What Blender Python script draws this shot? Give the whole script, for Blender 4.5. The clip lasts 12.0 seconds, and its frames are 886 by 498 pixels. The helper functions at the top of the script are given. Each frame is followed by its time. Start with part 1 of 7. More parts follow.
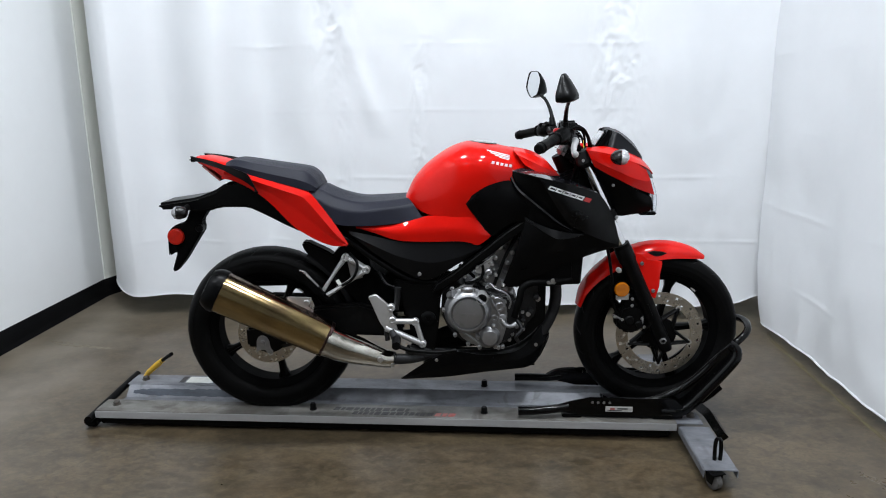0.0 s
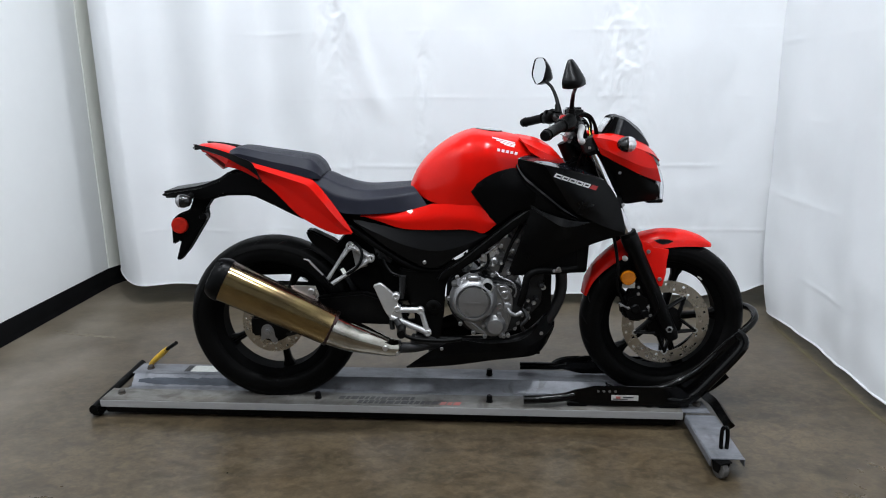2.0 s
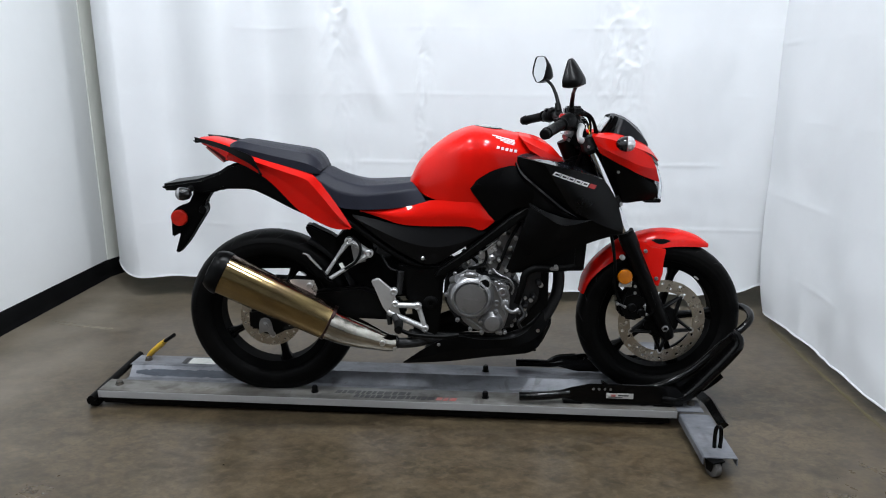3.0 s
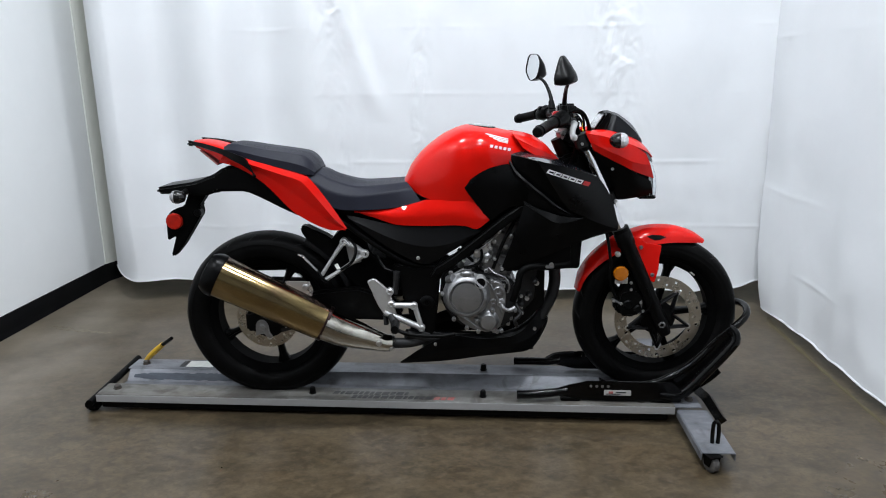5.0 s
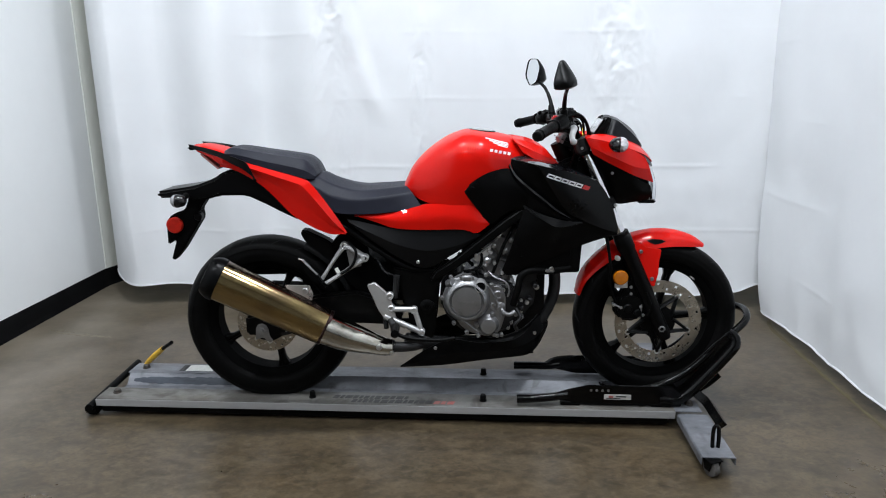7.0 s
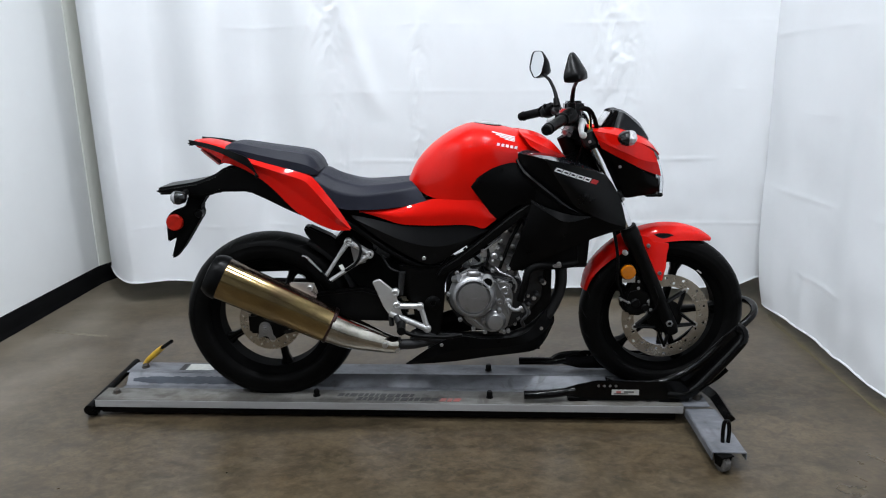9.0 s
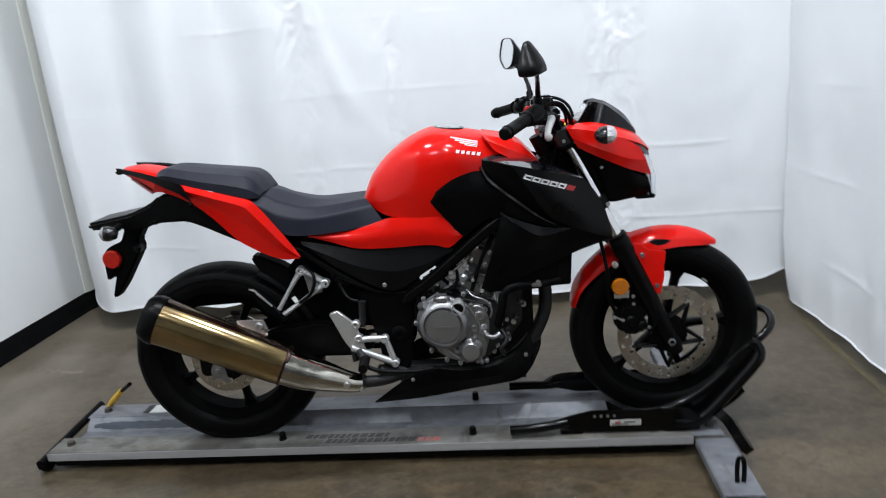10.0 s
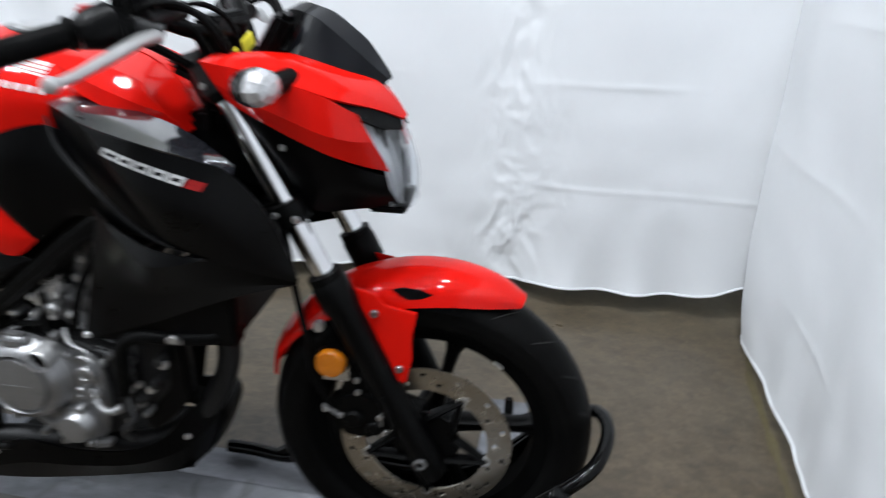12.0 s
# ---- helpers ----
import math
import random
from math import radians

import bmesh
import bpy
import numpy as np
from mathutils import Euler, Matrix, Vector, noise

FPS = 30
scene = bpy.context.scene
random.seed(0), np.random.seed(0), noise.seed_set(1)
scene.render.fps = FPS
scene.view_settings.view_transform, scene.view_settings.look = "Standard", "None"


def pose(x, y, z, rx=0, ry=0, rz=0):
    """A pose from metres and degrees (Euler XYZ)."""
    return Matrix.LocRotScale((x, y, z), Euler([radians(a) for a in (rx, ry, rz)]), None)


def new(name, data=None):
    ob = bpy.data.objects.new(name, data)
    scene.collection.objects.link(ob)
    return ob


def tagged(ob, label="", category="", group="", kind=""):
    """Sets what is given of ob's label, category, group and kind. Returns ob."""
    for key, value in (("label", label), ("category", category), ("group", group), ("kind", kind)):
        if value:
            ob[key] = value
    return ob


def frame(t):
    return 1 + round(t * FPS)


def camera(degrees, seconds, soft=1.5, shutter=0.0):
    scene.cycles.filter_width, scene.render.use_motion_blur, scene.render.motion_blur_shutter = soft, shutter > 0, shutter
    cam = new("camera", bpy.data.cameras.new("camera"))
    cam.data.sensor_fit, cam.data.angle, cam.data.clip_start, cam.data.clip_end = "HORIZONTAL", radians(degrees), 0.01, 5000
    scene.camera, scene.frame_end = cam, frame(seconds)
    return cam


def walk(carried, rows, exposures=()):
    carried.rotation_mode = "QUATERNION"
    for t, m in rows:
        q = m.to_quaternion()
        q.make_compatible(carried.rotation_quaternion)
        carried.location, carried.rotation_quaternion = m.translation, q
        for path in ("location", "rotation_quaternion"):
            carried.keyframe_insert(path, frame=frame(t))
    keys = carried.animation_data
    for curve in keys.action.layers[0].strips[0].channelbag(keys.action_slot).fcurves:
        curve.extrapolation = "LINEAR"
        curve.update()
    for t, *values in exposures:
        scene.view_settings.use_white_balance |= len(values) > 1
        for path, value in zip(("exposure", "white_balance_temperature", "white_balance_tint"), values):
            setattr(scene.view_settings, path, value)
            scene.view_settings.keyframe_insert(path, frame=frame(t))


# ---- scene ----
cam = camera(66.4, 12.0, soft=1.05, shutter=0.6)
METRES, EYE, TILT, LEAN, TURN = 1.83, 1.2, 0.0, 0.0, 2.7
ROWS = [
    (0.0, 0.0, 0.0, 0.0, -0.1, -13.06, 0.42),
    (0.5, -0.001, 0.0021, -0.0013, -0.1, -13.19, 0.25),
    (1.0, -0.0022, 0.0048, -0.0031, -0.07, -13.51, 0.36),
    (1.5, -0.0033, 0.0072, -0.0046, 0.09, -13.82, 0.59),
    (2.0, -0.0034, 0.0065, -0.0044, 0.15, -13.92, 0.55),
    (2.5, -0.0029, 0.0043, -0.0038, 0.11, -14.06, 0.42),
    (3.0, -0.0029, 0.0011, -0.003, 0.24, -14.23, -0.31),
    (5.0, 0.007, 0.0011, -0.0035, 0.08, -14.26, 0.53),
    (5.5, 0.0065, 0.001, -0.0043, -0.15, -14.35, 0.61),
    (6.0, 0.0075, -0.0017, -0.0032, -0.11, -14.36, 0.39),
    (6.5, 0.007, -0.0014, -0.0047, -0.08, -14.14, 0.08),
    (7.0, 0.0075, -0.0007, -0.0051, 0.11, -13.83, 0.51),
    (9.0, -0.0237, 0.0176, -0.0037, -0.89, -14.45, 0.7),
    (9.5, -0.0042, 0.0797, -0.0047, -5.92, -15.26, 0.18),
    (10.0, 0.1015, 0.1762, 0.0117, 1.22, -15.55, 4.8),
    (10.5, 0.1544, 0.3215, -0.0097, 6.48, -17.11, 1.05),
    (11.0, 0.2671, 0.5046, -0.0125, -0.09, -20.17, 0.35),
    (11.5, 0.4175, 0.6138, 0.0027, 5.86, -23.26, 4.3),
    (12.0, 0.5007, 0.7353, -0.0171, 7.73, -24.72, -0.9),
]
walk(cam, [(t, pose(0, 0, EYE, TILT, LEAN, TURN) @ pose(METRES * x, METRES * y, METRES * z, 90 + pitch, roll, yaw)) for t, x, y, z, yaw, pitch, roll in ROWS], exposures=[(0.0, 0.0), (10.0, 0.0), (11.0, 0.06), (12.0, 0.12)])

# ---- light ----
world = bpy.data.worlds.new("world")
scene.world = world
world.use_nodes = True
world.node_tree.nodes["Background"].inputs["Color"].default_value = (0.6, 0.7, 0.9, 1)
world.node_tree.nodes["Background"].inputs["Strength"].default_value = 0.02

CEILING = 4.2
PANELS = [(-0.65, 1.6, 92.0), (0.8, 1.75, 78.0), (-1.75, 0.1, 62.0), (0.7, 0.0, 56.0), (-0.3, -1.8, 28.0)]
for px, py, power in PANELS:
    lamp = bpy.data.lights.new("ceiling_lamp", "AREA")
    lamp.shape, lamp.size = "DISK", 0.42
    lamp.energy, lamp.color = power, (0.882, 0.937, 1.0)
    ob = new("ceiling_lamp", lamp)
    ob.location = (px, py, CEILING - 0.13)


# ---- materials ----
def material(name, base, rough=0.5, metal=0.0, coat=0.0, vary=0.0, scale=8.0, bump=0.0, bump_scale=60.0, tint=None,
             rough_vary=0.0, stretch=(1, 1, 1), coat_rough=0.03, spec=None, detail=6.0):
    """A surface with colour and gloss that vary at two scales, and fine relief."""
    m = bpy.data.materials.new(name)
    m.use_nodes = True
    nt = m.node_tree
    b = nt.nodes["Principled BSDF"]
    b.inputs["Base Color"].default_value = (*base, 1)
    b.inputs["Roughness"].default_value = rough
    b.inputs["Metallic"].default_value = metal
    b.inputs["Coat Weight"].default_value = coat
    b.inputs["Coat Roughness"].default_value = coat_rough
    if spec is not None:
        b.inputs["Specular IOR Level"].default_value = spec
    co = nt.nodes.new("ShaderNodeTexCoord")
    mp = nt.nodes.new("ShaderNodeMapping")
    mp.inputs["Scale"].default_value = stretch
    nt.links.new(co.outputs["Object"], mp.inputs["Vector"])

    def noise_node(sc, det=detail):
        n = nt.nodes.new("ShaderNodeTexNoise")
        n.inputs["Scale"].default_value, n.inputs["Detail"].default_value, n.inputs["Roughness"].default_value = sc, det, 0.6
        nt.links.new(mp.outputs["Vector"], n.inputs["Vector"])
        return n

    if vary:
        big, fine = noise_node(scale), noise_node(scale * 9)
        add = nt.nodes.new("ShaderNodeMath")
        add.operation = "MULTIPLY_ADD"
        add.inputs[1].default_value = 0.35
        nt.links.new(fine.outputs["Fac"], add.inputs[0])
        nt.links.new(big.outputs["Fac"], add.inputs[2])
        ramp = nt.nodes.new("ShaderNodeMapRange")
        ramp.inputs["From Min"].default_value, ramp.inputs["From Max"].default_value = 0.45, 0.95
        nt.links.new(add.outputs[0], ramp.inputs["Value"])
        mix = nt.nodes.new("ShaderNodeMix")
        mix.data_type = "RGBA"
        other = tint or tuple(c * (1 - vary) for c in base)
        mix.inputs["A"].default_value, mix.inputs["B"].default_value = (*base, 1), (*other, 1)
        nt.links.new(ramp.outputs["Result"], mix.inputs["Factor"])
        nt.links.new(mix.outputs["Result"], b.inputs["Base Color"])
        if rough_vary:
            rr = nt.nodes.new("ShaderNodeMapRange")
            rr.inputs["To Min"].default_value, rr.inputs["To Max"].default_value = rough - rough_vary, rough + rough_vary
            rr.inputs["From Min"].default_value, rr.inputs["From Max"].default_value = 0.45, 0.95
            nt.links.new(add.outputs[0], rr.inputs["Value"])
            nt.links.new(rr.outputs["Result"], b.inputs["Roughness"])
    if bump:
        bn = nt.nodes.new("ShaderNodeBump")
        bn.inputs["Strength"].default_value, bn.inputs["Distance"].default_value = min(1.0, bump), 0.002
        nt.links.new(noise_node(bump_scale, 4.0).outputs["Fac"], bn.inputs["Height"])
        nt.links.new(bn.outputs["Normal"], b.inputs["Normal"])
    return m


RED = material("red_paint", (0.5, 0.0045, 0.0018), 0.5, coat=0.45, vary=0.08, scale=3.0, spec=0.03, coat_rough=0.03)
MATTE = material("black_plastic", (0.0009, 0.0009, 0.001), 0.32, vary=0.4, scale=12, tint=(0.0018, 0.0018, 0.002), bump=0.08, bump_scale=900, rough_vary=0.06, spec=0.08)
PLASTIC = material("grained_black_plastic", (0.003, 0.0031, 0.0035), 0.42, vary=0.4, scale=10, tint=(0.002, 0.002, 0.0023), bump=0.08, bump_scale=900, rough_vary=0.05, spec=0.12)
GLOSS = material("black_gloss", (0.005, 0.005, 0.0055), 0.22, coat=0.3, vary=0.3, scale=9, spec=0.3)
SEMI = material("glossy_graphite_plastic", (0.014, 0.0145, 0.018), 0.12, vary=0.2, scale=9, spec=1.0, coat=1.0, coat_rough=0.06)
SHROUDBLACK = material("shroud_plastic", (0.0012, 0.0013, 0.0015), 0.3, vary=0.4, scale=10, tint=(0.002, 0.002, 0.0023), bump=0.05, bump_scale=900, rough_vary=0.05, spec=0.16)
SMOKEDLENS = material("smoked_clear_lens", (0.3, 0.3, 0.31), 0.15, metal=0.2, coat=0.5, vary=0.4, scale=50, tint=(0.12, 0.12, 0.125), bump=0.5, bump_scale=220)
FACET = material("faceted_clear_lens", (0.6, 0.6, 0.61), 0.22, metal=0.5, coat=0.6, vary=0.4, scale=45, tint=(0.3, 0.3, 0.31), bump=0.9, bump_scale=130)
SATINALU = material("satin_cast_aluminium", (0.56, 0.56, 0.56), 0.32, metal=0.75, vary=0.15, scale=22, bump=0.15, bump_scale=400, rough_vary=0.06)
SATIN = material("black_satin_metal", (0.0009, 0.0009, 0.001), 0.4, vary=0.3, scale=20, tint=(0.0018, 0.0018, 0.0018), bump=0.1, bump_scale=700, spec=0.08)
VINYL = material("seat_vinyl", (0.0115, 0.0125, 0.02), 0.46, vary=0.25, scale=14, bump=0.25, bump_scale=1100, spec=0.14)
RIMBLACK = material("black_wheel_paint", (0.0015, 0.0015, 0.0016), 0.5, vary=0.3, scale=20, tint=(0.0025, 0.0025, 0.0025), spec=0.015)
RUBBER = material("tyre_rubber", (0.0016, 0.0016, 0.0017), 0.42, vary=0.5, scale=10, tint=(0.0038, 0.0037, 0.0036), bump=0.2, bump_scale=500, rough_vary=0.1, spec=0.04)
CAST = material("cast_aluminium", (0.33, 0.33, 0.335), 0.36, metal=0.88, vary=0.45, scale=16, bump=0.35, bump_scale=480, rough_vary=0.1)
COVER = material("grey_engine_paint", (0.265, 0.265, 0.27), 0.33, metal=0.8, vary=0.25, scale=14, bump=0.12, bump_scale=700, rough_vary=0.06)
DARKCAST = material("dark_casting", (0.012, 0.012, 0.013), 0.5, metal=0.4, vary=0.5, scale=18, bump=0.4, bump_scale=420, rough_vary=0.12)
POLISHED = material("polished_aluminium", (0.66, 0.66, 0.66), 0.3, metal=0.95, vary=0.15, scale=18, rough_vary=0.07)
CHROME = material("chrome", (0.8, 0.8, 0.82), 0.12, metal=1.0, vary=0.08, scale=20, rough_vary=0.04)
STEEL = material("brake_steel", (0.42, 0.39, 0.34), 0.3, metal=0.95, vary=0.3, scale=30, tint=(0.3, 0.26, 0.2), rough_vary=0.08, stretch=(1, 1, 1))
TITAN = material("heat_tinted_steel", (0.46, 0.35, 0.165), 0.17, metal=1.0, vary=0.5, scale=3, tint=(0.2, 0.135, 0.06), rough_vary=0.03)
DARKTITAN = material("scorched_steel", (0.06, 0.036, 0.035), 0.3, metal=1.0, vary=0.4, scale=6, tint=(0.035, 0.022, 0.022), rough_vary=0.06)
FLANKTONE = material("scorched_reflection_steel", (0.17, 0.105, 0.095), 0.2, metal=1.0, vary=0.6, scale=7, tint=(0.3, 0.23, 0.17), rough_vary=0.04)
RUSTY = material("rusty_bolt_steel", (0.07, 0.064, 0.057), 0.6, metal=0.5, vary=0.5, scale=40, bump=0.4, bump_scale=500)
SCREW = material("zinc_screw", (0.6, 0.6, 0.6), 0.3, metal=0.9, vary=0.2, scale=80)
AMBER = material("amber_plastic", (0.42, 0.12, 0.002), 0.25, coat=0.6, vary=0.3, scale=60, bump=0.4, bump_scale=420)
REDLENS = material("red_reflector", (0.4, 0.012, 0.005), 0.35, coat=0.0, vary=0.4, scale=60, bump=0.25, bump_scale=420, spec=0.15)
SHINYSTEEL = material("shiny_exhaust_steel", (0.54, 0.52, 0.465), 0.075, metal=1.0, vary=0.4, scale=9, tint=(0.2, 0.18, 0.145), rough_vary=0.03, bump=0.3, bump_scale=14)
PINKLENS = material("pale_red_lens", (0.5, 0.16, 0.15), 0.2, coat=0.5, vary=0.2, scale=50)
CLEAR = material("clear_plastic", (0.5, 0.51, 0.53), 0.12, coat=0.5, vary=0.15, scale=50, bump=0.5, bump_scale=220)
SMOKE = material("smoked_screen", (0.004, 0.0045, 0.006), 0.28, vary=0.2, scale=8, spec=0.12)
LAMPGREY = material("headlight_inside", (0.36, 0.365, 0.38), 0.3, metal=0.3, vary=0.25, scale=40, stretch=(1, 1, 0.2))
LAMPDARK = material("headlight_bezel", (0.02, 0.022, 0.028), 0.3, metal=0.0, vary=0.2, scale=20)
WHITEDECAL = material("white_decal", (0.8, 0.8, 0.8), 0.35, coat=0.3, vary=0.06, scale=20)
REDDECAL = material("red_decal", (0.5, 0.02, 0.02), 0.35, coat=0.3, vary=0.06, scale=20)
GREYDECAL = material("printed_ink", (0.01, 0.0095, 0.01), 0.5, vary=0.9, scale=25, tint=(0.035, 0.035, 0.035))
FADEDRED = material("faded_red_ink", (0.3, 0.045, 0.04), 0.5, vary=0.7, scale=25, tint=(0.2, 0.11, 0.1))
YELLOW = material("yellow_plastic", (0.7, 0.42, 0.03), 0.5, vary=0.3, scale=25, bump=0.2)
YELLOWTAG = material("yellow_tag", (0.85, 0.75, 0.05), 0.5, vary=0.15, scale=25)
GALV = material("dull_galvanised_aluminium", (0.265, 0.272, 0.295), 0.56, metal=0.5, vary=0.35, scale=6, tint=(0.1, 0.105, 0.118), rough_vary=0.14, stretch=(0.35, 1, 1), bump=0.1, bump_scale=200)
STEELBLACK = material("black_powder_coat", (0.0012, 0.0012, 0.0013), 0.15, vary=0.5, scale=25, tint=(0.0025, 0.0025, 0.0025), rough_vary=0.05, spec=0.16)
WORNALU = material("worn_aluminium", (0.2, 0.198, 0.19), 0.52, metal=0.45, vary=0.4, scale=5, tint=(0.095, 0.09, 0.08), rough_vary=0.12, stretch=(0.35, 1, 1), bump=0.1, bump_scale=200)
BRIGHTALU = material("bare_aluminium", (0.4, 0.4, 0.4), 0.42, metal=0.45, vary=0.25, scale=6, rough_vary=0.08, stretch=(0.3, 1, 1))
CASTER = material("grey_caster_wheel", (0.1, 0.095, 0.09), 0.6, vary=0.6, scale=30, tint=(0.03, 0.027, 0.024))
LABELGREY = material("greyed_label", (0.42, 0.41, 0.39), 0.5, vary=0.4, scale=60, tint=(0.25, 0.24, 0.23))
PAPER = material("paper_label", (0.72, 0.72, 0.69), 0.6, vary=0.2, scale=40, tint=(0.55, 0.57, 0.52))
WALL = material("wall_paint", (0.81, 0.825, 0.83), 0.6, vary=0.05, scale=1.5, bump=0.12, bump_scale=150)
TRIMWALL = material("beige_wall_paint", (0.7, 0.71, 0.66), 0.6, vary=0.05, scale=1.5, bump=0.12, bump_scale=150)
BASE = material("black_vinyl_base", (0.003, 0.003, 0.0036), 0.5, vary=0.4, scale=6, tint=(0.006, 0.006, 0.006), rough_vary=0.08, spec=0.05)
SCUFF = material("pale_scuffed_concrete", (0.2, 0.178, 0.135), 0.5, vary=0.6, scale=40, tint=(0.085, 0.066, 0.043))
BLUESTREAK = material("blue_black_tone", (0.014, 0.02, 0.032), 0.6, vary=0.7, scale=30, tint=(0.045, 0.055, 0.072), stretch=(0.3, 1, 1))
OLIVE = material("olive_floor_tone", (0.085, 0.07, 0.03), 0.5, vary=0.7, scale=25, tint=(0.05, 0.038, 0.02))
DARKWALL = material("unseen_wall_grey", (0.22, 0.22, 0.225), 0.6, vary=0.1, scale=2)
CEIL = material("ceiling_paint", (0.5, 0.5, 0.51), 0.8, vary=0.06, scale=2)


def concrete():
    m = material("stained_concrete", (0.054, 0.036, 0.0175), 0.36, vary=0.5, scale=0.9, tint=(0.032, 0.021, 0.0102), spec=0.5, rough_vary=0.12, bump=0.08, bump_scale=70, detail=4.0)
    # broad pale and dark clouds, then diagonal trowel strokes, then a little speckle
    grimy(m, ((1.5, 0.4, 0.68, (0.102, 0.076, 0.0455), 0.6), (3.0, 0.42, 0.72, (0.022, 0.0165, 0.01), 0.7), (7.0, 0.44, 0.72, (0.03, 0.0255, 0.013), 0.6), (10.0, 0.46, 0.74, (0.102, 0.076, 0.0455), 0.5)))
    grimy(m, ((3.6, 0.44, 0.74, (0.102, 0.076, 0.0455), 0.55), (8.0, 0.44, 0.74, (0.02, 0.015, 0.009), 0.65), (14.0, 0.44, 0.74, (0.102, 0.077, 0.047), 0.5)), turn=48, stretch=(0.5, 1.3, 1))
    grimy(m, ((22.0, 0.44, 0.7, (0.02, 0.015, 0.009), 0.65), (34.0, 0.45, 0.72, (0.102, 0.077, 0.047), 0.55), (70.0, 0.45, 0.72, (0.02, 0.015, 0.01), 0.5)), turn=-20, stretch=(0.8, 1.1, 1))
    return pale_edge(m)


def pale_edge(m):
    """Paler floor in uneven patches: strong along the side wall, weak at the back."""
    nt = m.node_tree
    b = nt.nodes["Principled BSDF"]
    co = nt.nodes.new("ShaderNodeTexCoord")
    axes = nt.nodes.new("ShaderNodeSeparateXYZ")
    nt.links.new(co.outputs["Object"], axes.inputs["Vector"])
    n = nt.nodes.new("ShaderNodeTexNoise")
    n.inputs["Scale"].default_value, n.inputs["Detail"].default_value = 3.5, 7.0
    nt.links.new(co.outputs["Object"], n.inputs["Vector"])
    total = None
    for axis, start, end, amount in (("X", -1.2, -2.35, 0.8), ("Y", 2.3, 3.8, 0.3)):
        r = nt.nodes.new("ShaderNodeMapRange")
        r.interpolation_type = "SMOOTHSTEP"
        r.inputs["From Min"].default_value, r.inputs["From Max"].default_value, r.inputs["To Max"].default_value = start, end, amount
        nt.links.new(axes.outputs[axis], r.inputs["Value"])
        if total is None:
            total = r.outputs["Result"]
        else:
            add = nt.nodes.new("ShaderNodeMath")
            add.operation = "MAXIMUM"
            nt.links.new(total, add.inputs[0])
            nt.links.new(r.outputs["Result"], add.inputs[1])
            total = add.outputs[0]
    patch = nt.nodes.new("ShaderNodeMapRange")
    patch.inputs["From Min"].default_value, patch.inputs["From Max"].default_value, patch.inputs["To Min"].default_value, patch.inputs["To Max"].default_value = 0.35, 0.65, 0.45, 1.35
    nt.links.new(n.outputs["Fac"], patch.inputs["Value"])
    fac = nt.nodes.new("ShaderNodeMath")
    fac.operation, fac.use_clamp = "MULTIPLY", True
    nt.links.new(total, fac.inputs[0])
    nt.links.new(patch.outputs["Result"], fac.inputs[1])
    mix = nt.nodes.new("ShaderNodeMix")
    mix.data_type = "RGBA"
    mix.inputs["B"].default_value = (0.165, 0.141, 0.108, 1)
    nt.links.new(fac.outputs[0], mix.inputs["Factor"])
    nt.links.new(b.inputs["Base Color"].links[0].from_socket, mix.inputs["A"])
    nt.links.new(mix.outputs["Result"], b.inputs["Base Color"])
    return m


def cloth():
    m = material("white_curtain_cloth", (0.8, 0.815, 0.84), 0.42, vary=0.05, scale=2.0, bump=0.1, bump_scale=1500, spec=0.5)
    b = m.node_tree.nodes["Principled BSDF"]
    b.inputs["Sheen Weight"].default_value = 0.15
    nt = m.node_tree
    back = nt.nodes.new("ShaderNodeBsdfTranslucent")
    back.inputs["Color"].default_value = (0.8, 0.8, 0.78, 1)
    mix = nt.nodes.new("ShaderNodeMixShader")
    mix.inputs["Fac"].default_value = 0.22
    nt.links.new(b.outputs["BSDF"], mix.inputs[1])
    nt.links.new(back.outputs["BSDF"], mix.inputs[2])
    nt.links.new(mix.outputs["Shader"], nt.nodes["Material Output"].inputs["Surface"])
    return m


def glowing(name, colour, strength):
    m = bpy.data.materials.new(name)
    m.use_nodes = True
    b = m.node_tree.nodes["Principled BSDF"]
    b.inputs["Base Color"].default_value = (*colour, 1)
    b.inputs["Emission Color"].default_value = (*colour, 1)
    b.inputs["Emission Strength"].default_value = strength
    return m


def clear_glass(name):
    m = bpy.data.materials.new(name)
    m.use_nodes = True
    b = m.node_tree.nodes["Principled BSDF"]
    b.inputs["Base Color"].default_value = (0.93, 0.95, 0.97, 1)
    b.inputs["Transmission Weight"].default_value = 1.0
    b.inputs["Roughness"].default_value = 0.03
    b.inputs["IOR"].default_value = 1.3
    return m


